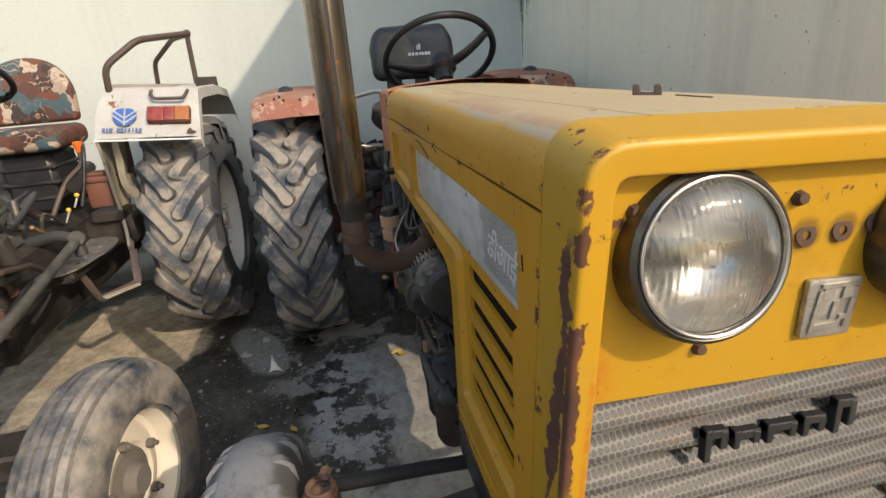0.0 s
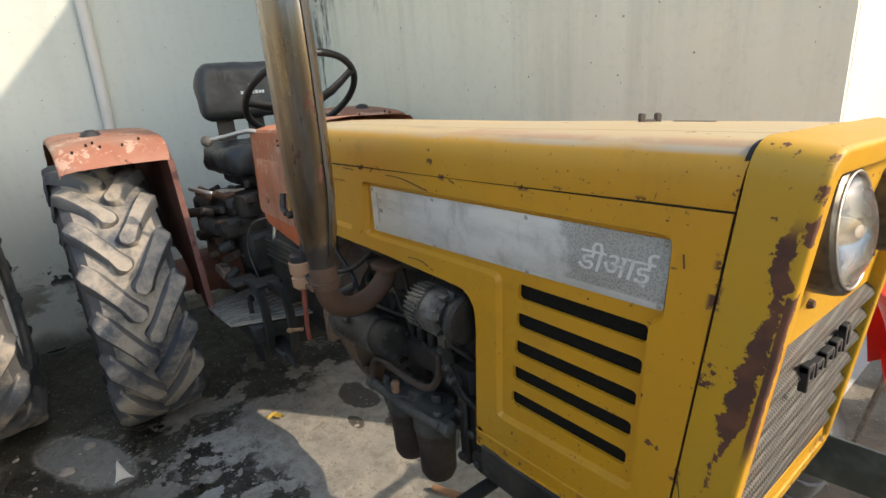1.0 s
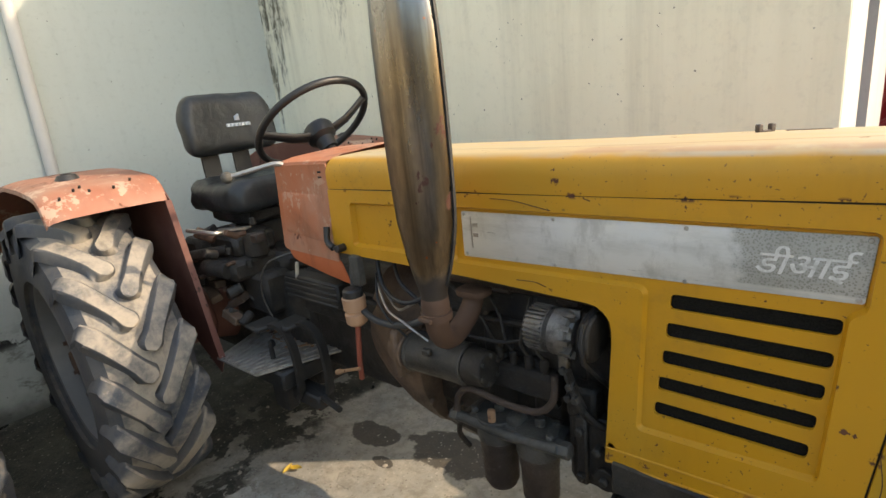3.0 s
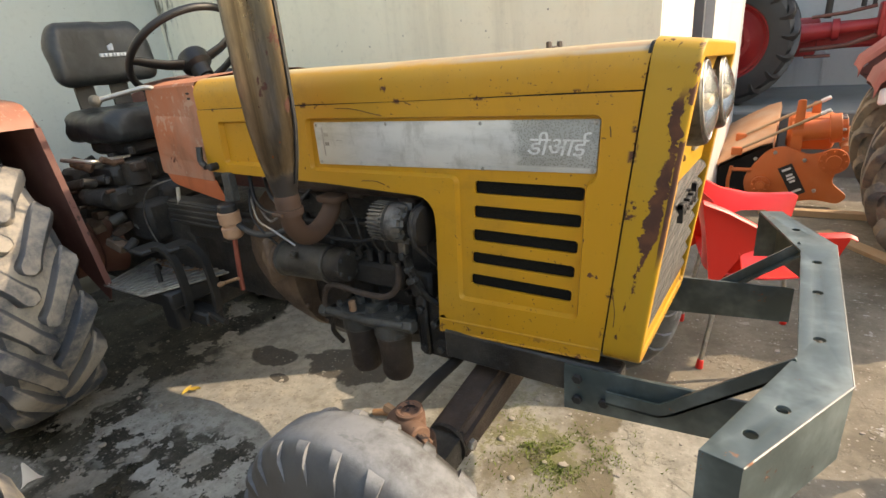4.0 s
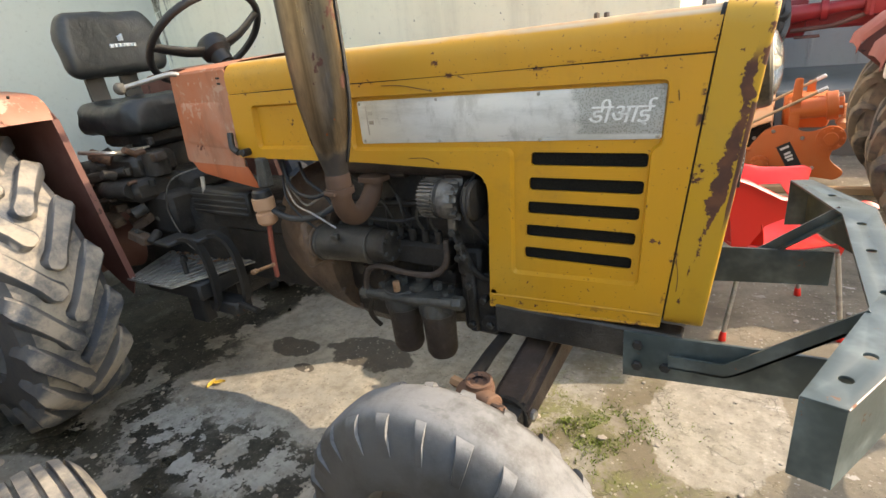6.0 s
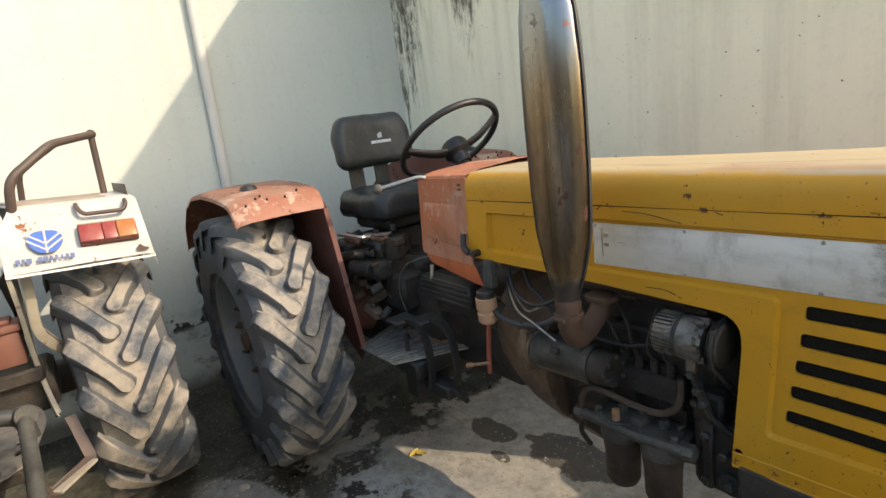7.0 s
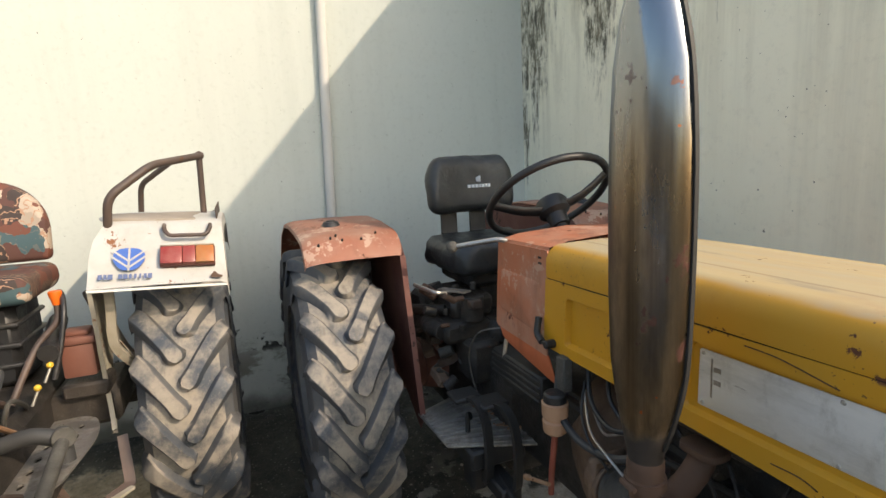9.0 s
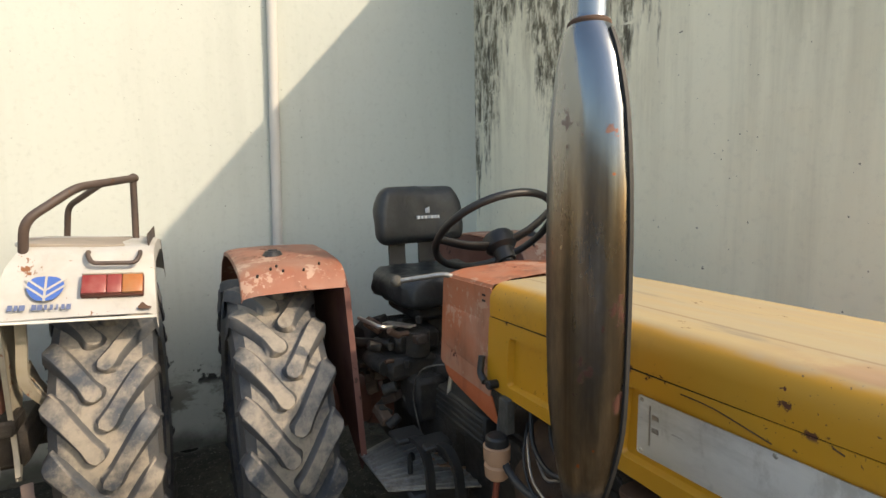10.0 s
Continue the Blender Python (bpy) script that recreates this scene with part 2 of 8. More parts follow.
painted("pink_red", (0.30, 0.085, 0.068), (0.37, 0.17, 0.14), chips=0.66, fade=0.8, rough=0.6, dirt=0.5)
painted("black_plastic", (0.010, 0.010, 0.011), (0.018, 0.018, 0.018), rust=(0.05, 0.045, 0.04), chips=0.76, fade=0.5, rough=0.40)
painted("black_iron", (0.014, 0.0135, 0.013), (0.050, 0.044, 0.037), rust=(0.075, 0.042, 0.026), chips=0.62, fade=0.8, rough=0.55)
painted("dark_pipe", (0.060, 0.042, 0.034), (0.13, 0.085, 0.065), rust=(0.12, 0.06, 0.035), chips=0.60, fade=0.7, rough=0.48)
painted("dark_rim", (0.15, 0.152, 0.150), (0.24, 0.235, 0.225), rust=(0.14, 0.07, 0.045), chips=0.66, fade=0.7, rough=0.55)
painted("rust_brown", (0.072, 0.038, 0.023), (0.125, 0.066, 0.038), rust=(0.035, 0.020, 0.016), chips=0.60, fade=0.8, rough=0.75)
painted("rim_dust", (0.13, 0.116, 0.10), (0.21, 0.185, 0.155), rust=(0.15, 0.065, 0.035), chips=0.63, fade=0.8, rough=0.75)
painted("amber_glass", (0.34, 0.105, 0.018), (0.36, 0.20, 0.09), chips=0.9, fade=0.7, rough=0.3, scale=2.5)
painted("red_glass", (0.22, 0.020, 0.016), (0.30, 0.12, 0.09), chips=0.9, fade=0.7, rough=0.28, scale=2.5)
painted("wood", (0.42, 0.29, 0.17), (0.50, 0.38, 0.25), rust=(0.2, 0.13, 0.08), chips=0.7, fade=0.6, rough=0.7)
painted("leaf", (0.55, 0.38, 0.06), (0.6, 0.45, 0.1), chips=0.9)
painted("paper", (0.75, 0.75, 0.74), (0.7, 0.7, 0.68), chips=0.95, dirt=0.1)
painted("stone", (0.30, 0.27, 0.23), (0.40, 0.36, 0.31), chips=0.9, rough=0.85)
# near-black for joint, holes and radiator; also paints shade in gaps and hollows
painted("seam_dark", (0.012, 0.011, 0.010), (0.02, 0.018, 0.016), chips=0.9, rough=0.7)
painted("label_black", (0.015, 0.015, 0.016), (0.03, 0.03, 0.03), rust=(0.5, 0.48, 0.45), chips=0.69, rough=0.4)
painted("mark_white", (0.72, 0.72, 0.72), (0.6, 0.6, 0.6), rust=(0.3, 0.3, 0.3), chips=0.72)
painted("knob_orange", (0.75, 0.13, 0.01), (0.75, 0.2, 0.03), chips=0.95, rough=0.35, dirt=0.1)
painted("tan_plastic", (0.42, 0.24, 0.14), (0.50, 0.34, 0.22), rust=(0.2, 0.09, 0.05), chips=0.7, fade=0.6, rough=0.5)
painted("yellow_knob", (0.62, 0.38, 0.03), (0.6, 0.42, 0.08), chips=0.9)
painted("gold_line", (0.62, 0.45, 0.16), (0.6, 0.48, 0.22), chips=0.9)


def oily(name, base, grime, gloss):
    """Cast iron under oil and dust."""
    k = Nodes(name)
    a = k.ramp(k.noise(5.0, 8, 0.7), 0.36, 0.68)
    col = k.mix(a, base, grime)
    dust = k.ramp(k.noise(22, 8, 0.7), 0.56, 0.75)
    col = k.mix(k.math("MULTIPLY", dust, 0.6), col, tuple(2.3 * c + 0.038 for c in base))
    flecks = k.ramp(k.noise(75, 5, 0.7), 0.58, 0.68)
    col = k.mix(k.math("MULTIPLY", flecks, 0.5), col, tuple(1.6 * c + 0.075 for c in base))
    wet = k.ramp(k.noise(3.4, 4, 0.6, k.mapping((1, 1, 1), (5, 1, 2))), 0.45, 0.62)
    k.bump(k.noise(30, 8, 0.75), 0.85, 0.008)
    k.out(col, k.math("SUBTRACT", 0.72, k.math("MULTIPLY", wet, gloss)))


oily("oily_iron", (0.008, 0.0070, 0.0060), (0.036, 0.028, 0.021), 0.28)
oily("oily_brown", (0.055, 0.034, 0.022), (0.16, 0.10, 0.062), 0.20)
oily("oily_grey", (0.032, 0.031, 0.028), (0.095, 0.090, 0.078), 0.35)
oily("oily_dark", (0.012, 0.011, 0.010), (0.058, 0.052, 0.043), 0.40)
oily("oily_rust", (0.030, 0.020, 0.015), (0.075, 0.048, 0.034), 0.25)


def rubber(name, dust, dark, amount, bare=0.22):
    """Tyre rubber with dried mud on it."""
    k = Nodes(name)
    mud = k.ramp(k.noise(4.5, 8, 0.68), 0.36, 0.60)
    nrm = k.t.nodes.new("ShaderNodeTexCoord").outputs["Normal"]
    # sidewalls get less mud colour, which also paints in their shade
    flank = k.ramp(k.math("ABSOLUTE", k.axis(1, nrm)), 0.36, 0.72, 1.0, bare)
    col = k.mix(k.math("MULTIPLY", k.math("MULTIPLY", mud, amount), flank), dark, dust)
    speck = k.ramp(k.noise(60, 6, 0.7), 0.55, 0.75)
    col = k.mix(k.math("MULTIPLY", k.math("MULTIPLY", speck, 0.35), flank), col, tuple(1.25 * c for c in dust))
    scrape = k.ramp(k.noise(12, 8, 0.75, k.mapping((1, 2.5, 0.6))), 0.54, 0.66)
    col = k.mix(k.math("MULTIPLY", scrape, 0.4), col, tuple(0.30 * c for c in dust))
    k.bump(k.noise(34, 8, 0.7), 0.5, 0.003)
    k.out(col, k.math("ADD", 0.52, k.math("MULTIPLY", k.math("MULTIPLY", mud, flank), 0.30)))


rubber("rubber_rear", (0.345, 0.300, 0.240), (0.040, 0.050, 0.064), 0.85)
rubber("rubber_front", (0.200, 0.203, 0.205), (0.040, 0.038, 0.034), 0.92, 0.30)
rubber("rubber_white", (0.31, 0.275, 0.225), (0.036, 0.045, 0.060), 0.85, 1.0)
rubber("rubber_dark", (0.085, 0.076, 0.065), (0.022, 0.022, 0.023), 0.7)


def tarnish():
    """Chrome-steel silencer gone brown and blue with heat; upright painted reflection streaks, rust blots."""
    k = Nodes("tarnished_steel")
    up = k.axis(2)
    # upright light and dark streaks paint mirrored surroundings into the metal colour
    reflection_streak = k.noise(24, 5, 0.6, k.mapping((1, 1, 0.025)))
    col = k.mix(k.ramp(reflection_streak, 0.36, 0.62), (0.115, 0.080, 0.047), (0.265, 0.200, 0.128))
    smoke = k.ramp(k.noise(5.5, 7, 0.7, k.mapping((1, 1, 0.30), (3, 0, 0))), 0.42, 0.62)
    col = k.mix(k.math("MULTIPLY", smoke, 0.72), col, (0.075, 0.060, 0.045))
    col = k.mix(k.math("MULTIPLY", k.ramp(k.math("ADD", up, k.math("MULTIPLY", reflection_streak, 0.22)), 1.72, 1.98), 0.85), col, (0.24, 0.27, 0.30))
    low = k.math("SUBTRACT", 1.0, k.ramp(up, 1.66, 1.95))
    blot = k.ramp(k.math("ADD", k.math("MULTIPLY", k.noise(11, 5, 0.62, k.mapping((1, 1, 0.55))), 0.8), k.math("MULTIPLY", k.noise(60, 4, 0.6), 0.2)), 0.580, 0.605)
    col = k.mix(k.math("MULTIPLY", blot, low), col, (0.085, 0.030, 0.018))
    spark = k.math("MULTIPLY", k.ramp(k.noise(26, 3, 0.5), 0.715, 0.735), low)
    col = k.mix(spark, col, (0.42, 0.11, 0.03))
    base = k.ramp(k.math("ADD", up, k.math("MULTIPLY", k.noise(14, 5), 0.09)), 1.262, 1.235)
    col = k.mix(base, col, (0.035, 0.027, 0.022))
    k.bump(k.math("ADD", k.noise(22, 6, 0.7), k.math("MULTIPLY", blot, 0.8)), 0.16, 0.002)
    dull = k.math("MAXIMUM", k.math("MULTIPLY", blot, low), base)
    k.out(col, k.math("ADD", k.ramp(up, 1.45, 1.95, 0.27, 0.15), k.math("ADD", k.math("MULTIPLY", smoke, 0.14), k.math("MULTIPLY", dull, 0.40))), k.math("SUBTRACT", 0.90, k.math("MULTIPLY", dull, 0.65)))


tarnish()


def metal(name, col, dull, rough, scale=20, amount=0.6):
    k = Nodes(name)
    s = k.ramp(k.noise(scale, 7, 0.68), 0.42, 0.7)
    k.bump(k.noise(scale * 3, 5, 0.6), 0.15, 0.001)
    k.out(k.mix(k.math("MULTIPLY", s, amount), col, dull), k.math("ADD", rough, k.math("MULTIPLY", s, 0.25)), k.math("SUBTRACT", 0.95, k.math("MULTIPLY", s, 0.5)))


metal("steel", (0.45, 0.43, 0.40), (0.16, 0.12, 0.09), 0.35)
metal("alloy", (0.21, 0.20, 0.185), (0.060, 0.053, 0.045), 0.5, 24, 0.9)
metal("chrome_dull", (0.115, 0.105, 0.088), (0.030, 0.024, 0.018), 0.34, 40, 0.9)
metal("alloy_bare", (0.50, 0.48, 0.43), (0.22, 0.20, 0.165), 0.5, 40, 0.8)
metal("tread_plate", (0.42, 0.40, 0.37), (0.19, 0.165, 0.14), 0.5, 9, 0.95)
metal("reflector", (0.50, 0.49, 0.46), (0.26, 0.25, 0.22), 0.10, 12, 0.6)


def nameplate_metal():
    k = Nodes("nameplate_metal")
    x = k.axis(0)
    haze = k.ramp(k.noise(6, 6, 0.65, k.mapping((0.7, 1, 2.5))), 0.40, 0.68)
    col = k.mix(haze, (0.64, 0.63, 0.59), (0.47, 0.46, 0.42))
    smut = k.ramp(k.noise(11, 8, 0.72, k.mapping((1, 1, 0.5), (2, 2, 5))), 0.50, 0.66)
    col = k.mix(k.math("MULTIPLY", smut, 0.5), col, (0.30, 0.285, 0.245))
    cell = k.n("TexVoronoi")
    cell.inputs["Scale"].default_value = 240
    k.link(k.co, cell.inputs["Vector"])
    dots = k.ramp(cell.outputs[0], 0.25, 0.55)
    right = k.ramp(k.math("ADD", x, k.math("MULTIPLY", k.noise(16, 6, 0.7), 0.12)), -0.085, -0.055)
    right = k.math("MULTIPLY", right, k.ramp(k.axis(2), 1.198, 1.204))
    col = k.mix(k.math("MULTIPLY", right, k.ramp(dots, 0, 1, 0.80, 0.45)), col, (0.185, 0.180, 0.152))
    scuff = k.ramp(k.noise(70, 4, 0.7, k.mapping((0.2, 1, 1))), 0.66, 0.72)
    col = k.mix(k.math("MULTIPLY", scuff, 0.5), col, (0.16, 0.15, 0.13))
    k.bump(k.noise(90, 4), 0.12, 0.001)
    k.out(col, k.math("ADD", 0.40, k.math("MULTIPLY", haze, 0.18)), 0.2)


nameplate_metal()


def perforated(name, sheet, hole, pitch, metallic):
    """Sheet with staggered round holes."""
    k = Nodes(name)
    u = k.math("DIVIDE", k.axis(1), pitch)
    v = k.math("DIVIDE", k.axis(2), pitch * 0.866)
    row = k.math("FLOOR", v)
    half = k.math("MULTIPLY", k.math("MODULO", k.math("ABSOLUTE", row), 2.0), 0.5)
    fu = k.math("SUBTRACT", k.math("FRACT", k.math("ADD", u, half)), 0.5)
    fv = k.math("SUBTRACT", k.math("FRACT", v), 0.5)
    d = k.math("SQRT", k.math("ADD", k.math("MULTIPLY", fu, fu), k.math("MULTIPLY", fv, fv)))
    m = k.ramp(d, 0.430, 0.385)
    rust = k.ramp(k.noise(9, 6, 0.7), 0.50, 0.62)
    col = k.mix(k.math("MULTIPLY", rust, 0.6), sheet, (0.085, 0.050, 0.032))
    k.bump(k.math("SUBTRACT", 1.0, m), 0.8, 0.002)
    k.out(k.mix(m, col, hole), 0.5, k.math("MULTIPLY", k.math("SUBTRACT", 1.0, m), metallic))


perforated("grille_sheet", (0.082, 0.077, 0.066), (0.002, 0.002, 0.0018), 0.0084, 0.2)


def mesh_black():
    k = Nodes("mesh_black")
    w = k.n("TexVoronoi")
    w.inputs["Scale"].default_value = 320
    k.link(k.co, w.inputs["Vector"])
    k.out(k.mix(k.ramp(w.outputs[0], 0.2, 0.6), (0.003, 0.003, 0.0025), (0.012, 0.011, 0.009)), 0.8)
    k.b.inputs["Specular IOR Level"].default_value = 0.12
    k.bump(w.outputs[0], 0.6, 0.002)


mesh_black()


def leather(name, a, b):
    k = Nodes(name)
    f = k.noise(9, 6, 0.65)
    k.bump(k.math("ADD", k.noise(55, 6, 0.7), k.math("MULTIPLY", k.noise(11, 3, 0.5, warp=1.2), 3.0)), 0.35, 0.004)
    k.out(k.mix(k.ramp(f, 0.4, 0.7), a, b), k.ramp(k.noise(14, 4), 0.3, 0.7, 0.34, 0.55))


leather("black_leather", (0.016, 0.018, 0.019), (0.032, 0.035, 0.036))
leather("black_rubber", (0.013, 0.013, 0.014), (0.028, 0.027, 0.026))


def camo():
    """Printed seat cloth: leaf shapes in brown, teal, rust and sand."""
    k = Nodes("camo_cloth")
    w = k.n("TexVoronoi")
    w.inputs["Scale"].default_value = 13
    warp = k.n("VectorMath", operation="ADD")
    noise_v = k.n("TexNoise")
    noise_v.inputs["Scale"].default_value = 16
    k.link(k.co, noise_v.inputs["Vector"])
    k.link(k.co, warp.inputs[0])
    shrink = k.n("VectorMath", operation="SCALE")
    shrink.inputs["Scale"].default_value = 0.10
    k.link(noise_v.outputs["Color"], shrink.inputs[0])
    k.link(shrink.outputs[0], warp.inputs[1])
    k.link(warp.outputs[0], w.inputs["Vector"])
    pick = k.axis(0, w.outputs["Color"])
    col = k.mix(k.ramp(pick, 0.24, 0.25), (0.085, 0.036, 0.027), (0.13, 0.045, 0.028))
    col = k.mix(k.ramp(pick, 0.40, 0.41), col, (0.045, 0.085, 0.095))
    col = k.mix(k.ramp(pick, 0.66, 0.67), col, (0.040, 0.028, 0.024))
    col = k.mix(k.ramp(pick, 0.80, 0.81), col, (0.40, 0.33, 0.26))
    vein = k.n("TexWave")
    vein.inputs["Scale"].default_value, vein.inputs["Distortion"].default_value = 26, 9
    k.link(k.co, vein.inputs["Vector"])
    col = k.mix(k.math("MULTIPLY", k.ramp(vein.outputs[1], 0.86, 0.95), k.ramp(pick, 0.45, 0.6)), col, (0.34, 0.20, 0.13))
    k.bump(k.noise(120, 3), 0.2, 0.001)
    k.out(col, 0.75)


camo()


def plaster(name, base, stain, mould=0.0, patches=0.0):
    k = Nodes(name)
    col = k.mix(k.math("MULTIPLY", k.ramp(k.noise(0.9, 5, 0.6), 0.38, 0.7), 0.55), base, stain)
    run = k.noise(2.2, 8, 0.68, k.mapping((1.6, 1.6, 0.10)))
    col = k.mix(k.math("MULTIPLY", k.ramp(run, 0.50, 0.74), 0.18 if patches > 0.5 else 0.38), col, tuple(0.62 * c for c in stain))
    fine = k.noise(26, 8, 0.7)
    if mould:
        x, z = k.axis(0), k.axis(2)
        ragged = k.noise(5.5, 10, 0.75, k.mapping((1.6, 1, 0.30), (2, 0, 3)))
        speck = k.noise(17, 8, 0.75, k.mapping((1, 1, 0.35)))
        m = 0.0
        for sx, half, foot in ((-3.73, 0.06, 1.55), (-3.55, 0.15, 1.85), (-2.82, 0.18, 2.12), (-2.62, 0.06, 2.60), (-2.14, 0.16, 2.22), (-1.93, 0.05, 2.45), (-2.30, 0.30, 2.70), (-3.30, 0.40, 2.75)):
            across = k.math("DIVIDE", k.math("ABSOLUTE", k.math("SUBTRACT", x, sx)), half)
            down = k.math("DIVIDE", k.math("SUBTRACT", z, foot), 0.85)
            grow = k.math("ADD", k.math("SUBTRACT", k.math("MINIMUM", down, 0.75), k.math("MULTIPLY", across, 0.55)), k.math("MULTIPLY", k.math("SUBTRACT", ragged, 0.5), 2.6))
            m = k.math("MAXIMUM", m, k.math("MULTIPLY", k.ramp(grow, -0.14, 0.26), k.ramp(across, 1.7, 1.0)))
        tan = k.math("MULTIPLY", k.ramp(k.noise(2.6, 6, 0.6, k.mapping((1.5, 1, 0.08), (5, 0, 1))), 0.50, 0.66), k.ramp(z, 1.2, 2.4))
        col = k.mix(k.math("MULTIPLY", tan, 0.35), col, (0.42, 0.38, 0.28))
        m = k.math("MULTIPLY", m, k.ramp(speck, 0.40, 0.58, 0.12, 1.0))
        halo = k.math("MULTIPLY", k.ramp(k.noise(3.0, 8, 0.7, k.mapping((1.4, 1, 0.25), (7, 0, 2))), 0.50, 0.66), k.ramp(z, 1.7, 2.6))
        col = k.mix(k.math("MULTIPLY", halo, 0.30), col, (0.30, 0.27, 0.19))
        scratch = k.ramp(k.noise(9, 6, 0.7, k.mapping((0.5, 1, 2.2), (1, 0, 5))), 0.60, 0.64)
        m = k.math("MULTIPLY", m, k.math("SUBTRACT", 1.0, k.math("MULTIPLY", scratch, 0.8)))
        col = k.mix(k.math("MULTIPLY", m, mould), col, k.mix(k.ramp(ragged, 0.45, 0.62), (0.085, 0.072, 0.045), (0.028, 0.025, 0.019)))
    if patches:
        z = k.axis(2)
        low = k.math("MULTIPLY", k.ramp(z, 0.70, 0.30), k.ramp(k.noise(2.4, 8, 0.7, k.mapping((1, 1, 1.8))), 0.50, 0.60))
        col = k.mix(k.math("MULTIPLY", low, patches), col, (0.16, 0.15, 0.12))
        peel = k.math("MULTIPLY", k.math("MULTIPLY", k.ramp(z, 0.66, 0.58), k.ramp(z, 0.40, 0.47)), k.ramp(k.noise(7.5, 8, 0.7), 0.56, 0.585))
        col = k.mix(peel, col, (0.025, 0.024, 0.020))
        wet = k.math("MULTIPLY", k.ramp(k.math("ADD", z, k.math("MULTIPLY", k.noise(3, 6), 0.25)), 0.30, 0.17), 0.8)
        col = k.mix(wet, col, (0.055, 0.055, 0.045))
    col = k.mix(k.math("MULTIPLY", k.ramp(fine, 0.50, 0.72), 0.16), col, tuple(0.45 * c for c in base))
    pin = k.ramp(k.noise(48, 2, 0.4), 0.755, 0.775)
    col = k.mix(k.math("MULTIPLY", pin, 0.75), col, (0.06, 0.055, 0.05))
    k.bump(k.math("ADD", fine, k.math("MULTIPLY", k.noise(3, 3), 2.5)), 0.18, 0.006)
    k.out(col, 0.85)


plaster("plaster_back", (0.495, 0.522, 0.478), (0.455, 0.485, 0.44), patches=0.85)
plaster("plaster_side", (0.82, 0.785, 0.64), (0.74, 0.705, 0.56), mould=0.95, patches=0.3)
plaster("plaster_white", (0.55, 0.535, 0.50), (0.48, 0.465, 0.43))
plaster("plaster_far", (0.36, 0.38, 0.385), (0.31, 0.33, 0.335))
plaster("plaster_panel", (0.60, 0.62, 0.61), (0.54, 0.56, 0.55))
plaster("plaster_dark", (0.17, 0.175, 0.165), (0.13, 0.135, 0.13))


def concrete_ground():
    """Old yard slab: pale concrete, damp algae-dark floor towards the wall, a dry tan patch with sunlight painted in,
    peeling crust, moss, grit.
    """
    k = Nodes("yard_concrete")
    x, y = k.axis(0), k.axis(1)
    big = k.noise(1.1, 6, 0.6)
    mid = k.noise(4.0, 8, 0.68)
    fine = k.noise(40, 8, 0.7)
    pale = k.mix(k.ramp(mid, 0.36, 0.66), (0.275, 0.268, 0.240), (0.375, 0.345, 0.290))
    sand = k.mix(k.ramp(k.noise(2.4, 6, 0.65), 0.42, 0.62), (0.215, 0.188, 0.142), (0.130, 0.112, 0.080))
    col = k.mix(k.ramp(k.math("ADD", x, k.math("MULTIPLY", mid, 0.5)), -0.15, 0.25), pale, sand)
    damp = k.mix(k.ramp(k.noise(3.0, 7, 0.7), 0.40, 0.66), (0.017, 0.017, 0.012), (0.060, 0.058, 0.042))
    inland = k.math("ADD", k.math("ADD", y, 0.46), k.math("MULTIPLY", k.math("MAXIMUM", k.math("ADD", x, 1.0), 0.0), 1.3))
    reach = k.math("MINIMUM", k.math("ADD", x, 2.06), inland)
    reach = k.math("ADD", reach, k.math("ADD", k.math("MULTIPLY", k.math("SUBTRACT", big, 0.5), 0.5), k.math("MULTIPLY", k.math("SUBTRACT", mid, 0.5), 0.45)))
    # dry tan patch; its raised brightness also paints in the sun pool there
    dx, dy = k.math("DIVIDE", k.math("SUBTRACT", x, -2.60), 0.80), k.math("DIVIDE", k.math("SUBTRACT", y, -2.00), 0.60)
    dry = k.math("ADD", k.math("SQRT", k.math("ADD", k.math("MULTIPLY", dx, dx), k.math("MULTIPLY", dy, dy))), k.math("MULTIPLY", k.math("SUBTRACT", mid, 0.5), 1.1))
    wet = k.math("MULTIPLY", k.ramp(reach, 0.04, -0.05), k.ramp(dry, 0.90, 1.05))
    tan = k.mix(k.ramp(k.noise(6, 8, 0.7), 0.38, 0.62), (0.52, 0.415, 0.28), (0.29, 0.24, 0.145))
    col = k.mix(k.math("MULTIPLY", k.ramp(dry, 1.10, 0.85), 0.8), col, tan)
    crust = k.ramp(k.math("ADD", k.math("MULTIPLY", k.noise(4.2, 7, 0.60), 0.85), k.math("MULTIPLY", fine, 0.15)), 0.530, 0.552)
    shore = k.math("MULTIPLY", k.ramp(reach, -0.75, -0.10), crust)
    wetmask = k.math("MULTIPLY", wet, k.math("SUBTRACT", 1.0, shore))
    col = k.mix(wetmask, col, damp)
    puddle = k.math("MULTIPLY", wet, k.ramp(k.noise(1.5, 3, 0.5, k.mapping((1, 1, 1), (1.2, 3.4, 0))), 0.54, 0.60))
    # dried film of a puddle by the tyres, and pale flaking crust
    pu = k.math("ADD", k.math("MULTIPLY", k.math("ADD", x, 2.24), 0.92), k.math("MULTIPLY", k.math("ADD", y, 1.08), 0.40))
    pv = k.math("SUBTRACT", k.math("MULTIPLY", k.math("ADD", y, 1.08), 0.92), k.math("MULTIPLY", k.math("ADD", x, 2.24), 0.40))
    pu, pv = k.math("DIVIDE", pu, 0.36), k.math("DIVIDE", pv, 0.13)
    film = k.math("ADD", k.math("SQRT", k.math("ADD", k.math("MULTIPLY", pu, pu), k.math("MULTIPLY", pv, pv))), k.math("MULTIPLY", k.math("SUBTRACT", mid, 0.5), 0.9))
    film = k.ramp(film, 1.08, 0.86)
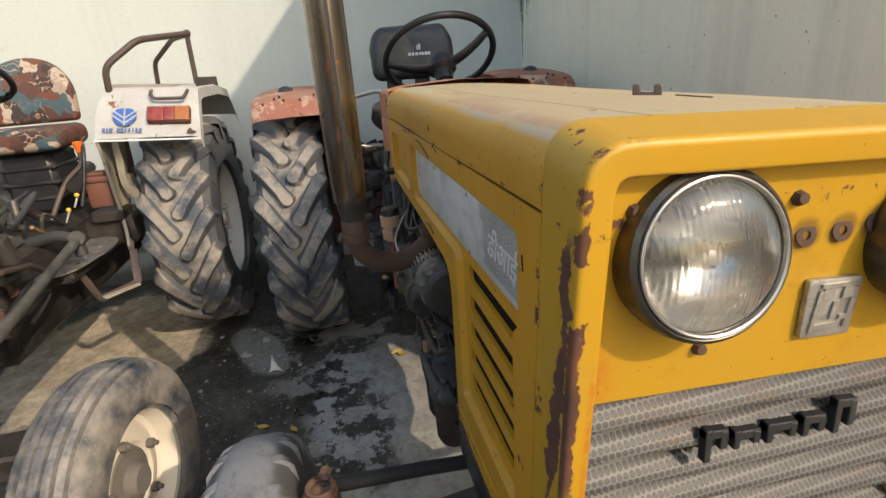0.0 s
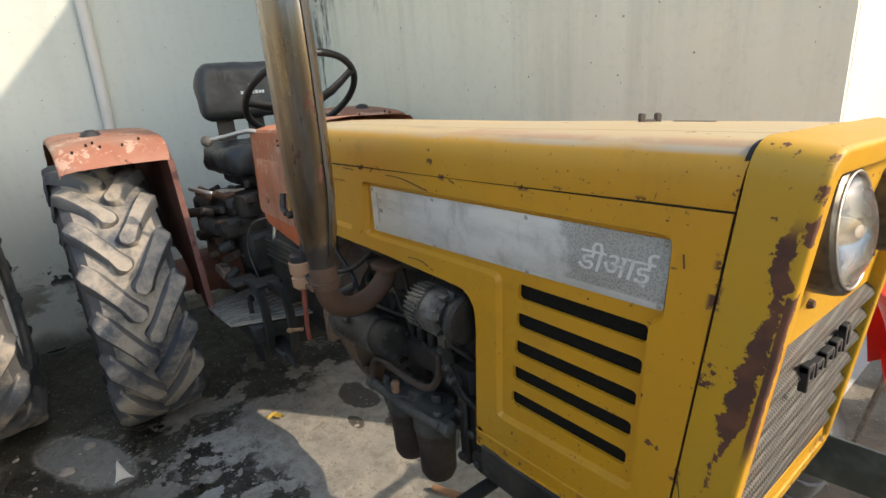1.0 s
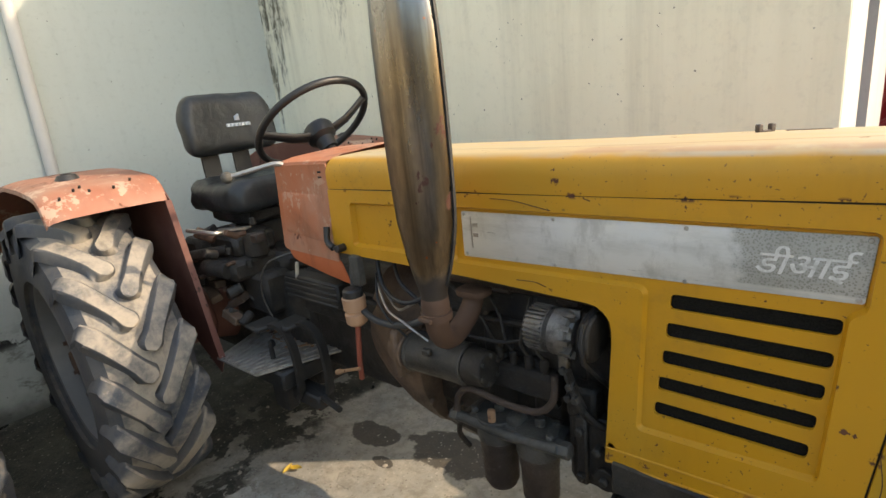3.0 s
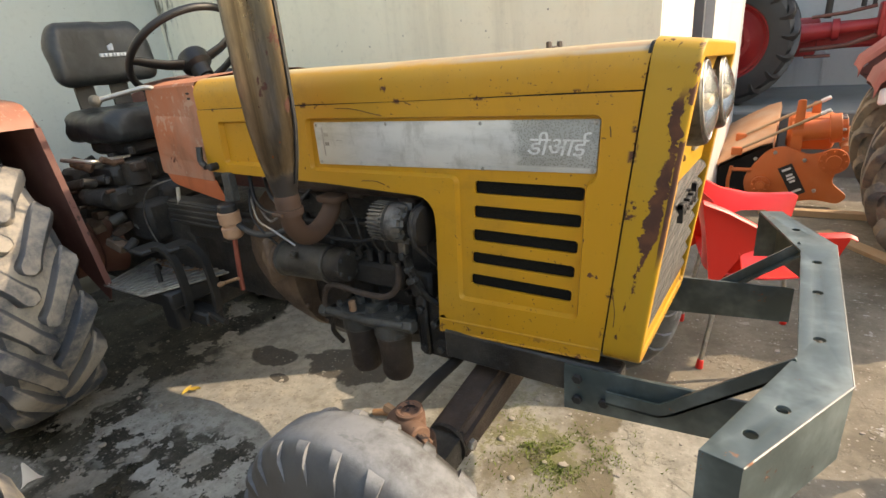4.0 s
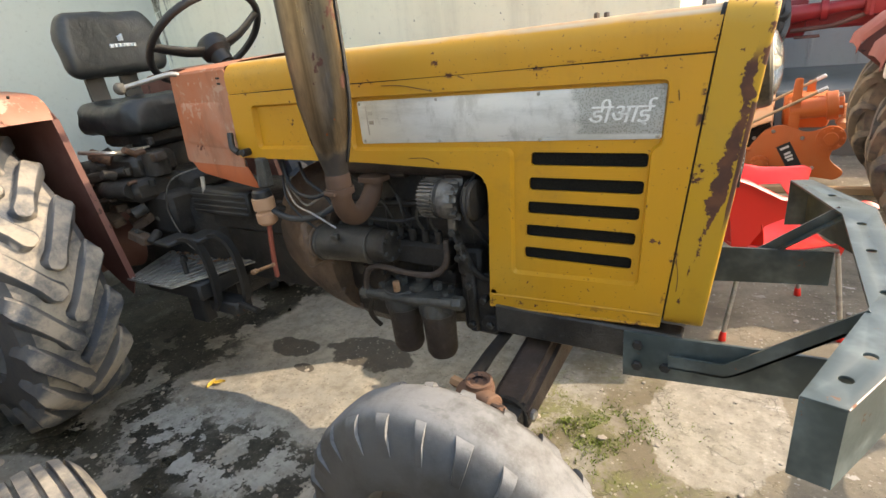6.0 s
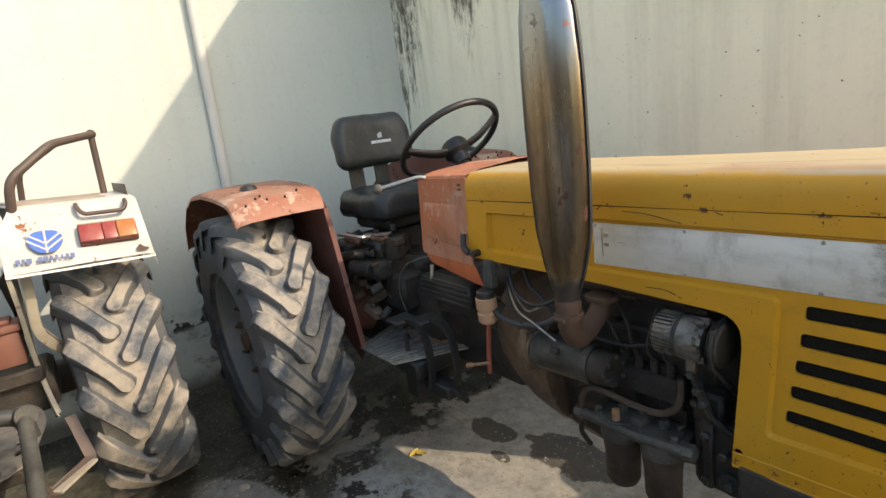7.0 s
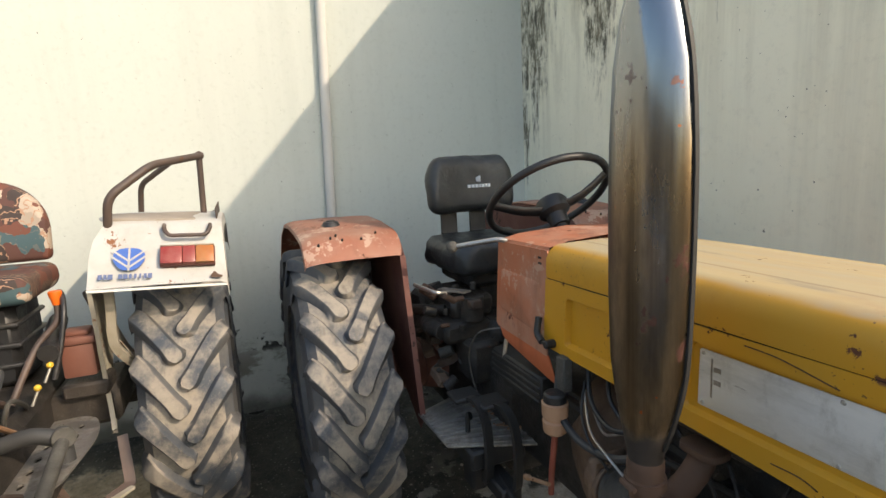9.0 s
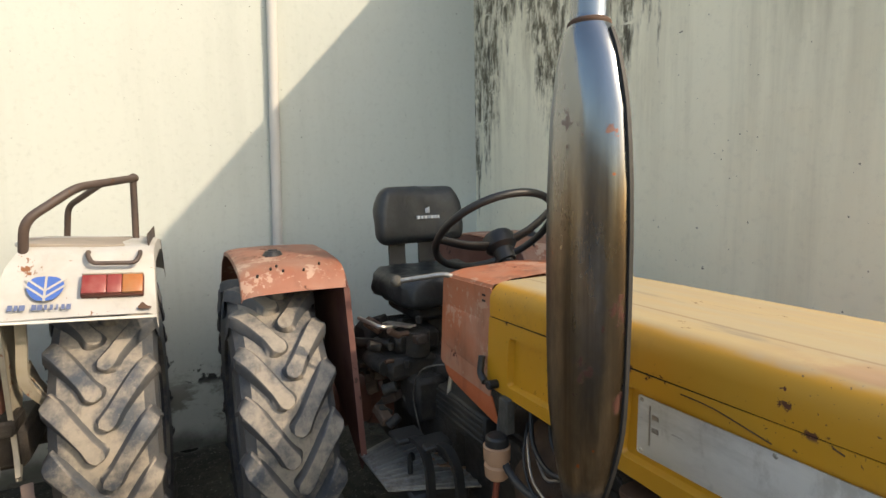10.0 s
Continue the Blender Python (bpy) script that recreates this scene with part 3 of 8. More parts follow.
    col = k.mix(k.math("MULTIPLY", film, 0.85), col, (0.255, 0.255, 0.235))
    fu, fv = k.math("DIVIDE", k.math("ADD", x, 1.62), 0.58), k.math("DIVIDE", k.math("ADD", y, 0.55), 0.24)
    scab = k.math("SQRT", k.math("ADD", k.math("MULTIPLY", fu, fu), k.math("MULTIPLY", fv, fv)))
    scab = k.math("MULTIPLY", k.ramp(scab, 1.25, 0.70), k.ramp(k.math("ADD", k.math("MULTIPLY", k.noise(5.2, 7, 0.66, k.mapping((1, 1, 1), (6, 2, 0))), 0.85), k.math("MULTIPLY", fine, 0.15)), 0.500, 0.516))
    col = k.mix(k.math("MULTIPLY", scab, 0.9), col, (0.40, 0.395, 0.36))
    wetmask = k.math("MULTIPLY", wetmask, k.math("SUBTRACT", 1.0, scab))
    puddle = k.math("MAXIMUM", puddle, film)
    oil = 0.0
    for ox, oy, rx, ry in ((-1.79, 0.10, 0.15, 0.085), (-1.36, 0.21, 0.24, 0.13), (-1.60, -0.02, 0.06, 0.03)):
        du, dv = k.math("DIVIDE", k.math("SUBTRACT", x, ox), rx), k.math("DIVIDE", k.math("SUBTRACT", y, oy), ry)
        d = k.math("ADD", k.math("SQRT", k.math("ADD", k.math("MULTIPLY", du, du), k.math("MULTIPLY", dv, dv))), k.math("MULTIPLY", k.math("SUBTRACT", k.noise(8, 5, 0.6), 0.5), 1.1))
        oil = k.math("MAXIMUM", oil, k.ramp(d, 1.06, 0.94))
    col = k.mix(k.math("MULTIPLY", oil, 0.85), col, (0.035, 0.031, 0.026))
    hx, hy = k.math("SUBTRACT", x, -0.17), k.math("SUBTRACT", y, 0.13)
    near = k.math("SQRT", k.math("ADD", k.math("MULTIPLY", hx, hx), k.math("MULTIPLY", hy, hy)))
    moss = k.math("MULTIPLY", k.ramp(near, 0.60, 0.20), k.ramp(k.math("ADD", k.math("MULTIPLY", mid, 0.6), k.math("MULTIPLY", fine, 0.4)), 0.47, 0.56))
    col = k.mix(k.math("MULTIPLY", moss, 0.85), col, (0.135, 0.145, 0.040))
    soil = k.math("MULTIPLY", k.ramp(near, 0.95, 0.35), k.ramp(k.noise(3.2, 7, 0.65, k.mapping((1, 1, 1), (9, 0, 0))), 0.42, 0.58))
    col = k.mix(k.math("MULTIPLY", soil, 0.85), col, (0.135, 0.112, 0.072))
    cu, cv = k.math("DIVIDE", k.math("SUBTRACT", x, 0.20), 0.23), k.math("DIVIDE", k.math("SUBTRACT", y, 0.36), 0.37)
    cement = k.ramp(k.math("ADD", k.math("SQRT", k.math("ADD", k.math("MULTIPLY", cu, cu), k.math("MULTIPLY", cv, cv))), k.math("MULTIPLY", k.math("SUBTRACT", k.noise(3.5, 6, 0.6), 0.5), 1.2)), 1.03, 0.97)
    col = k.mix(k.math("MULTIPLY", cement, 0.85), col, k.mix(k.ramp(k.noise(13, 8, 0.7), 0.35, 0.65), (0.26, 0.245, 0.208), (0.37, 0.345, 0.29)))
    crackle = k.n("TexVoronoi", feature="DISTANCE_TO_EDGE")
    crackle.inputs["Scale"].default_value = 0.9
    bend = k.n("VectorMath", operation="ADD")
    wv = k.n("TexNoise")
    wv.inputs["Scale"].default_value = 3.0
    k.link(k.co, wv.inputs["Vector"])
    sh = k.n("VectorMath", operation="SCALE")
    sh.inputs["Scale"].default_value = 0.35
    k.link(wv.outputs["Color"], sh.inputs[0])
    k.link(k.co, bend.inputs[0])
    k.link(sh.outputs[0], bend.inputs[1])
    k.link(bend.outputs[0], crackle.inputs["Vector"])
    crack = k.ramp(crackle.outputs[0], 0.006, 0.002)
    col = k.mix(k.math("MULTIPLY", k.math("MULTIPLY", crack, k.ramp(big, 0.48, 0.56)), 0.12), col, (0.07, 0.062, 0.05))
    flake = k.math("MULTIPLY", k.ramp(x, 0.15, 0.45), k.ramp(k.math("ADD", k.math("MULTIPLY", k.noise(8.5, 4, 0.55, k.mapping((1, 1.4, 1), (3, 5, 0))), 0.8), k.math("MULTIPLY", fine, 0.2)), 0.605, 0.622))
    col = k.mix(k.math("MULTIPLY", flake, 0.75), col, (0.43, 0.41, 0.37))
    crumb = k.n("TexVoronoi")
    crumb.inputs["Scale"].default_value = 75
    k.link(k.co, crumb.inputs["Vector"])
    pick = k.axis(0, crumb.outputs["Color"])
    col = k.mix(k.math("MULTIPLY", k.ramp(pick, 0.80, 0.84), k.ramp(crumb.outputs[0], 0.45, 0.30, 0.0, 0.55)), col, k.mix(k.ramp(pick, 0.92, 0.93), (0.12, 0.105, 0.085), (0.44, 0.41, 0.36)))
    blotch = k.ramp(k.noise(17, 9, 0.75), 0.44, 0.62)
    col = k.mix(k.math("MULTIPLY", blotch, 0.36), col, (0.115, 0.10, 0.075))
    grit = k.ramp(k.noise(85, 4, 0.6), 0.62, 0.72)
    col = k.mix(k.math("MULTIPLY", grit, 0.45), col, (0.42, 0.38, 0.32))
    dirt = k.ramp(k.noise(9, 8, 0.7), 0.52, 0.72)
    col = k.mix(k.math("MULTIPLY", dirt, 0.35), col, (0.10, 0.088, 0.068))
    k.bump(k.math("ADD", k.math("MULTIPLY", fine, 0.6), k.math("ADD", k.math("MULTIPLY", crust, 0.8), k.math("MULTIPLY", mid, 1.0))), 0.55, 0.007)
    rough = k.math("SUBTRACT", k.math("SUBTRACT", 0.9, k.math("MULTIPLY", wetmask, 0.28)), k.math("MULTIPLY", puddle, 0.36))
    k.out(col, rough)


concrete_ground()


painted("hose_grey", (0.035, 0.036, 0.037), (0.07, 0.07, 0.07), chips=0.9, rough=0.5)
painted("red_hose", (0.26, 0.065, 0.04), (0.30, 0.12, 0.09), chips=0.8, rough=0.5)
painted("rust_tan", (0.27, 0.145, 0.075), (0.36, 0.23, 0.13), rust=(0.10, 0.045, 0.025), chips=0.58, fade=0.8, rough=0.7)


def fluted_glass():
    k = Nodes("fluted_glass")
    k.out((0.94, 0.95, 0.94), 0.05)
    k.b.inputs["Transmission Weight"].default_value = 1.0
    k.b.inputs["IOR"].default_value = 1.45
    y = k.math("SINE", k.math("MULTIPLY", k.axis(1), 1050.0))
    k.bump(y, 0.14, 0.0008)


fluted_glass()


painted("rotor_dusty", (0.56, 0.29, 0.15), (0.60, 0.40, 0.26), chips=0.76, fade=0.8, rough=0.6)
painted("moss_green", (0.15, 0.20, 0.035), (0.22, 0.24, 0.06), chips=0.95, rough=0.7)
rubber("rubber_muddy", (0.27, 0.215, 0.15), (0.042, 0.042, 0.044), 0.95, 0.75)

metal("alloy_pale", (0.78, 0.78, 0.76), (0.56, 0.56, 0.53), 0.6, 60, 0.9)

painted("rust_flake", (0.12, 0.060, 0.036), (0.26, 0.16, 0.10), rust=(0.035, 0.024, 0.020), chips=0.52, fade=0.9, rough=0.8, scale=1.6, dirt=0.5)
painted("pipe_paint", (0.54, 0.525, 0.49), (0.49, 0.475, 0.44), rust=(0.36, 0.33, 0.29), chips=0.66, rough=0.75)

# ---------------------------------------------------------------- mesh helpers
def B():
    return bmesh.new()


def root(name, at, label, category, group="", kind=""):
    ob = new(name)
    ob.location = at
    ob.empty_display_size = 0.1
    return tagged(ob, label, category, group, kind)


def origin(ob):
    while ob.parent:
        ob = ob.parent
    return ob.location


def finish(name, bm, material, angle=38):
    me = bpy.data.meshes.new(name)
    bmesh.ops.remove_doubles(bm, verts=bm.verts, dist=1e-6)
    bmesh.ops.recalc_face_normals(bm, faces=bm.faces)
    for f in bm.faces:
        f.smooth = True
    bm.to_mesh(me)
    bm.free()
    me.set_sharp_from_angle(angle=radians(angle))
    for m in material if isinstance(material, tuple) else (material,):
        me.materials.append(MATS[m])
    return me


def part(name, bm, material, parent, label="", angle=38):
    """One mesh under a thing or a part; the bmesh is in world metres."""
    o = origin(parent)
    if parent.parent and parent.parent.parent:
        # a part that has pieces of its own hangs straight under its thing
        parent.parent = parent.parent.parent
    bmesh.ops.translate(bm, verts=bm.verts, vec=(-o[0], -o[1], -o[2]))
    ob = new(name, finish(name, bm, material, angle))
    ob.parent = parent
    return tagged(ob, label)


def single(name, bm, material, label, category, at=(0, 0, 0), group="", kind="", angle=38):
    """A thing of one mesh."""
    bmesh.ops.translate(bm, verts=bm.verts, vec=(-at[0], -at[1], -at[2]))
    ob = new(name, finish(name, bm, material, angle))
    ob.location = at
    return tagged(ob, label, category, group, kind)


def add(bm, other, m=None):
    if m is not None:
        bmesh.ops.transform(other, matrix=m, verts=other.verts)
    me = bpy.data.meshes.new("scratch")
    other.to_mesh(me)
    other.free()
    bm.from_mesh(me)
    bpy.data.meshes.remove(me)
    return bm


def box(bm, lo, hi, bevel=0.004, m=None, segments=1):
    b = B()
    bmesh.ops.create_cube(b, size=1.0)
    size = [max(1e-4, hi[i] - lo[i]) for i in range(3)]
    mid = [(hi[i] + lo[i]) / 2 for i in range(3)]
    bmesh.ops.transform(b, matrix=Matrix.Translation(mid) @ Matrix.Diagonal((*size, 1)), verts=b.verts)
    if bevel:
        bmesh.ops.bevel(b, geom=b.edges[:], offset=min(bevel, 0.45 * min(size)), segments=segments, affect="EDGES", profile=0.5)
    return add(bm, b, m)


def axis_matrix(p0, p1):
    d = Vector(p1) - Vector(p0)
    return Matrix.Translation(p0) @ d.to_track_quat("Z", "Y").to_matrix().to_4x4()


def lathe(bm, profile, m=None, segments=32, arc=2 * math.pi):
    """Turn (radius, height) pairs about local z."""
    b = B()
    rings = []
    full = abs(arc - 2 * math.pi) < 1e-6
    count = segments if full else segments + 1
    for r, h in profile:
        if r < 1e-6 and full:
            rings.append([b.verts.new((0, 0, h))])
        else:
            rings.append([b.verts.new((r * math.cos(arc * i / segments), r * math.sin(arc * i / segments), h)) for i in range(count)])
    for p, q in zip(rings, rings[1:]):
        for i in range(segments):
            j = (i + 1) % count
            if len(p) == 1 and len(q) == 1:
                continue
            if len(p) == 1:
                b.faces.new((p[0], q[i], q[j]))
            elif len(q) == 1:
                b.faces.new((p[i], p[j], q[0]))
            else:
                b.faces.new((p[i], p[j], q[j], q[i]))
    return add(bm, b, m)


def cyl(bm, p0, p1, r0, r1=None, segments=18, bevel=0.003):
    r1 = r0 if r1 is None else r1
    h = (Vector(p1) - Vector(p0)).length
    e = min(bevel, 0.3 * h, 0.3 * min(r0, r1))
    return lathe(bm, [(0, 0), (r0 - e, 0), (r0, e), (r1, h - e), (r1 - e, h), (0, h)], axis_matrix(p0, p1), segments)


def smooth_path(points, steps=6):
    pts = [Vector(p) for p in points]
    if steps < 2 or len(pts) < 3:
        return pts
    out = []
    for i in range(len(pts) - 1):
        a, b, c, d = pts[max(0, i - 1)], pts[i], pts[i + 1], pts[min(len(pts) - 1, i + 2)]
        for s in range(steps):
            t = s / steps
            out.append(0.5 * ((2 * b) + (c - a) * t + (2 * a - 5 * b + 4 * c - d) * t * t + (3 * b - a - 3 * c + d) * t ** 3))
    return out + [pts[-1]]


def rounded_path(points, radius, steps=5):
    """Straight runs with bent corners, as in a bent tube."""
    pts = [Vector(p) for p in points]
    out = [pts[0]]
    for a, b, c in zip(pts, pts[1:], pts[2:]):
        r = min(radius, 0.45 * (a - b).length, 0.45 * (c - b).length)
        p, q = b + (a - b).normalized() * r, b + (c - b).normalized() * r
        for s in range(steps + 1):
            t = s / steps
            out.append((1 - t) ** 2 * p + 2 * t * (1 - t) * b + t * t * q)
    return out + [pts[-1]]


def tube(bm, points, r, segments=10, closed=False, flat=None):
    """Sweep a circle (or a flat rectangle of two half sizes) along points."""
    b = B()
    pts = [Vector(p) for p in points]
    n = len(pts)
    up = None
    rings = []
    for i, p in enumerate(pts):
        d = pts[(i + 1) % n] - pts[i - 1] if closed or 0 < i < n - 1 else (pts[1] - pts[0] if i == 0 else pts[-1] - pts[-2])
        d.normalize()
        if up is None:
            up = Vector((0, 0, 1)) if abs(d.z) < 0.9 else Vector((1, 0, 0))
        u = (up - d * up.dot(d)).normalized()
        v = d.cross(u)
        up = u
        rad = r[i] if isinstance(r, (list, tuple)) else r
        if flat:
            shape = [(flat[0], flat[1]), (-flat[0], flat[1]), (-flat[0], -flat[1]), (flat[0], -flat[1])]
            rings.append([b.verts.new(p + u * s + v * t) for s, t in shape])
        else:
            rings.append([b.verts.new(p + rad * (u * math.cos(a) + v * math.sin(a))) for a in (2 * math.pi * j / segments for j in range(segments))])
    k = len(rings[0])
    for i in range(n if closed else n - 1):
        p, q = rings[i], rings[(i + 1) % n]
        for j in range(k):
            b.faces.new((p[j], p[(j + 1) % k], q[(j + 1) % k], q[j]))
    if not closed:
        b.faces.new(rings[0][::-1])
        b.faces.new(rings[-1])
    return add(bm, b)


def place(axis, u, v, w):
    """A point from two plane coordinates and the one along the axis."""
    return {"x": (w, u, v), "y": (u, w, v), "z": (u, v, w)}[axis]


def sheet(bm, outer, lo, hi, axis="y", holes=(), bevel=0.0, warp=None):
    """A plate with an outline and holes, from lo to hi along the axis."""
    b = B()
    loops = []
    for loop in (outer, *holes):
        vs = [b.verts.new(place(axis, u, v, lo)) for u, v in loop]
        loops.append([b.edges.new((vs[i], vs[(i + 1) % len(vs)])) for i in range(len(vs))])
    bmesh.ops.triangle_fill(b, use_beauty=True, edges=[e for l in loops for e in l], normal={"x": (1, 0, 0), "y": (0, 1, 0), "z": (0, 0, 1)}[axis])
    got = bmesh.ops.extrude_face_region(b, geom=b.faces[:])
    d = {"x": (hi - lo, 0, 0), "y": (0, hi - lo, 0), "z": (0, 0, hi - lo)}[axis]
    bmesh.ops.translate(b, verts=[g for g in got["geom"] if isinstance(g, bmesh.types.BMVert)], vec=d)
    if bevel:
        bmesh.ops.recalc_face_normals(b, faces=b.faces)
        rim = [e for e in b.edges if len(e.link_faces) == 2 and e.calc_face_angle() > 0.6]
        bmesh.ops.bevel(b, geom=rim, offset=bevel, segments=2, affect="EDGES", profile=0.5)
    if warp:
        for v in b.verts:
            v.co = warp(v.co)
    return add(bm, b)


def round_rect(u0, u1, v0, v1, r, n=4):
    pts = []
    for cu, cv, a0 in ((u1 - r, v1 - r, 0), (u0 + r, v1 - r, 90), (u0 + r, v0 + r, 180), (u1 - r, v0 + r, 270)):
        pts += [(cu + r * math.cos(radians(a0 + 90 * i / n)), cv + r * math.sin(radians(a0 + 90 * i / n))) for i in range(n + 1)]
    return pts


def round_poly(points, r, n=4):
    """A polygon with its corners rounded."""
    out = []
    m = len(points)
    for i in range(m):
        a, b, c = (Vector((*points[(i + k) % m], 0)) for k in (-1, 0, 1))
        d = min(r, 0.45 * (a - b).length, 0.45 * (c - b).length)
        p, q = b + (a - b).normalized() * d, b + (c - b).normalized() * d
        for s in range(n + 1):
            t = s / n
            o = (1 - t) ** 2 * p + 2 * t * (1 - t) * b + t * t * q
            out.append((o.x, o.y))
    return out


def loft(bm, loops, closed=True, caps=False):
    """Skin a row of loops of equal length."""
    b = B()
    rows = [[b.verts.new(p) for p in loop] for loop in loops]
    k = len(rows[0])
    for p, q in zip(rows, rows[1:]):
        for j in range(k if closed else k - 1):
            b.faces.new((p[j], p[(j + 1) % k], q[(j + 1) % k], q[j]))
    if caps:
        b.faces.new(rows[0][::-1])
        b.faces.new(rows[-1])
    return add(bm, b)


def solid(bm, thickness):
    """Give an open skin a thickness."""
    bmesh.ops.recalc_face_normals(bm, faces=bm.faces)
    bmesh.ops.solidify(bm, geom=bm.faces[:], thickness=thickness)
    return bm


def pillow(bm, lo, hi, r, sag=0.0, m=None, seed=0, crease=0.006):
    """A stuffed cushion with rounded edges and small creases."""
    b = B()
    bmesh.ops.create_cube(b, size=1.0)
    size = [hi[i] - lo[i] for i in range(3)]
    mid = Vector([(hi[i] + lo[i]) / 2 for i in range(3)])
    bmesh.ops.transform(b, matrix=Matrix.Diagonal((*size, 1)), verts=b.verts)
    bmesh.ops.bevel(b, geom=b.edges[:], offset=r, segments=4, affect="EDGES", profile=0.5)
    bmesh.ops.subdivide_edges(b, edges=[e for e in b.edges if e.calc_length() > 0.06], cuts=5, use_grid_fill=True)
    for v in b.verts:
        w = noise.noise(Vector(v.co) * 16 + Vector((seed, 0, 0))) * crease
        v.co += Vector(v.co).normalized() * w
        v.co.z -= sag * (1 - min(1, (2 * v.co.x / size[0]) ** 2)) * (1 if v.co.z > 0 else 0)
        v.co += mid
    return add(bm, b, m)

# ---------------------------------------------------------------- setting
def structure():
    b = B()
    bmesh.ops.create_grid(b, x_segments=2, y_segments=2, size=60)
    single("ground", b, "yard_concrete", "old concrete yard, damp and algae-dark by the walls", "ground", kind="structure")
    # back wall, with a slim pipe
    b = B()
    box(b, (-4.05, -14, -0.2), (-3.775, 1.45, 5.2), 0.0)
    single("wall_back", b, "plaster_back", "pale plastered yard wall, peeling near the ground", "wall", kind="structure")
    b = B()
    tube(b, [(-3.741, -0.508 + 0.031 * z, z) for z in (0.0, 1.3, 2.6, 3.9, 5.2)], 0.033, 20)
    single("trim", b, "pipe_paint", "slim painted pipe running up the pale wall", "pipe", kind="structure")
    # building on the other side: grey wall, white lit end with a dark doorway
    b = B()
    sheet(b, [(-3.775, 1.145), (-0.11, 1.055), (-0.11, 1.30), (-3.775, 1.40)], -0.2, 4.02, "z")
    single("wall_side", b, "plaster_side", "grey plastered wall with black mould streaks", "wall", kind="structure")
    b = B()
    sheet(b, [(1.075, -0.2), (4.35, -0.2), (4.35, 4.02), (1.075, 4.02)], -0.33, -0.108, "x", holes=[[(1.80, 0.02), (2.58, 0.02), (2.58, 2.15), (1.80, 2.15)]])
    single("wall_end", b, "plaster_white", "white plastered end wall in the sun", "wall", kind="structure")
    d = root("door_1", (-0.25, 2.19, 0.02), "dark brown steel door set back in a doorway", "door", kind="structure")
    b = B()
    box(b, (-0.29, 1.81, 0.03), (-0.25, 2.57, 2.14), 0.004)
    part("door_leaf", b, "black_iron", d)
    for y in (1.815, 2.53):
        b = B()
        box(b, (-0.26, y, 0.03), (-0.16, y + 0.035, 2.14), 0.004)
        part("frame", b, "dark_rim", d)
    b = B()
    box(b, (-3.9, 1.15, 4.02), (-0.1, 4.4, 4.04), 0.01)
    single("roof", b, "plaster_far", "flat concrete roof of the side building", "roof", kind="structure")
    b = B()
    box(b, (-4.0, 4.36, -0.2), (-0.11, 4.58, 4.02), 0.0)
    single("wall_rear", b, "plaster_far", "plain rear wall of the side building", "wall", kind="structure")
    # raised floor and far wall
    b = B()
    box(b, (-4.0, 4.60, -0.1), (9, 8.1, 0.60), 0.02)
    single("platform", b, "plaster_dark", "raised concrete plinth behind the implements", "plinth", kind="structure")
    b = B()
    box(b, (-4.0, 6.75, 0.6), (9, 6.95, 3.4), 0.0)
    for i in range(26):
        box(b, (-3.9 + 0.5 * i, 6.735, 0.6), (-3.86 + 0.5 * i, 6.76, 3.4), 0.004)
    single("wall_far", b, "plaster_panel", "grey panelled wall behind the red tractor", "wall", kind="structure")
    # unseen wall, added and kept dark to cut light bounced onto the tractors
    b = B()
    box(b, (-4.0, -9.3, -0.1), (9, -9.0, 3.2), 0.0)
    single("wall_south", b, "plaster_dark", "plain dark wall out of view, added to dim bounced light", "wall", kind="structure")


# ---------------------------------------------------------------- wheels
def carcass(R, half, rim, crown=0.02, shoulder=0.05, flat=0.75):
    """Cross-section of a tyre from one bead to the other: (radius, across)."""
    side = []
    for t, r in ((1.00, 0.0), (1.03, 0.25), (1.05, 0.55), (1.0, 0.80)):
        side.append((rim + (R - shoulder - rim) * r, half * t))
    tread = []
    n = 10
    for i in range(n + 1):
        w = half * (1 - 2 * i / n)
        tread.append((R - crown * (w / half) ** 2 - (shoulder - crown) * max(0, (abs(w) / half - flat) / (1 - flat)) ** 2, w * 0.98))
    bead = [(rim - 0.012, half * 0.80), (rim + 0.012, half * 0.90)]
    return bead + side + tread + [(r, -w) for r, w in reversed(side)] + [(r, -w) for r, w in reversed(bead)]


def spin(bm, profile, segments=72):
    """Turn (radius, across) about the y axis."""
    b = B()
    rows = [[b.verts.new((r * math.cos(a), w, r * math.sin(a))) for r, w in profile] for a in (2 * math.pi * i / segments for i in range(segments))]
    for i in range(segments):
        p, q = rows[i], rows[(i + 1) % segments]
        for j in range(len(profile) - 1):
            b.faces.new((p[j], p[j + 1], q[j + 1], q[j]))
    return add(bm, b)


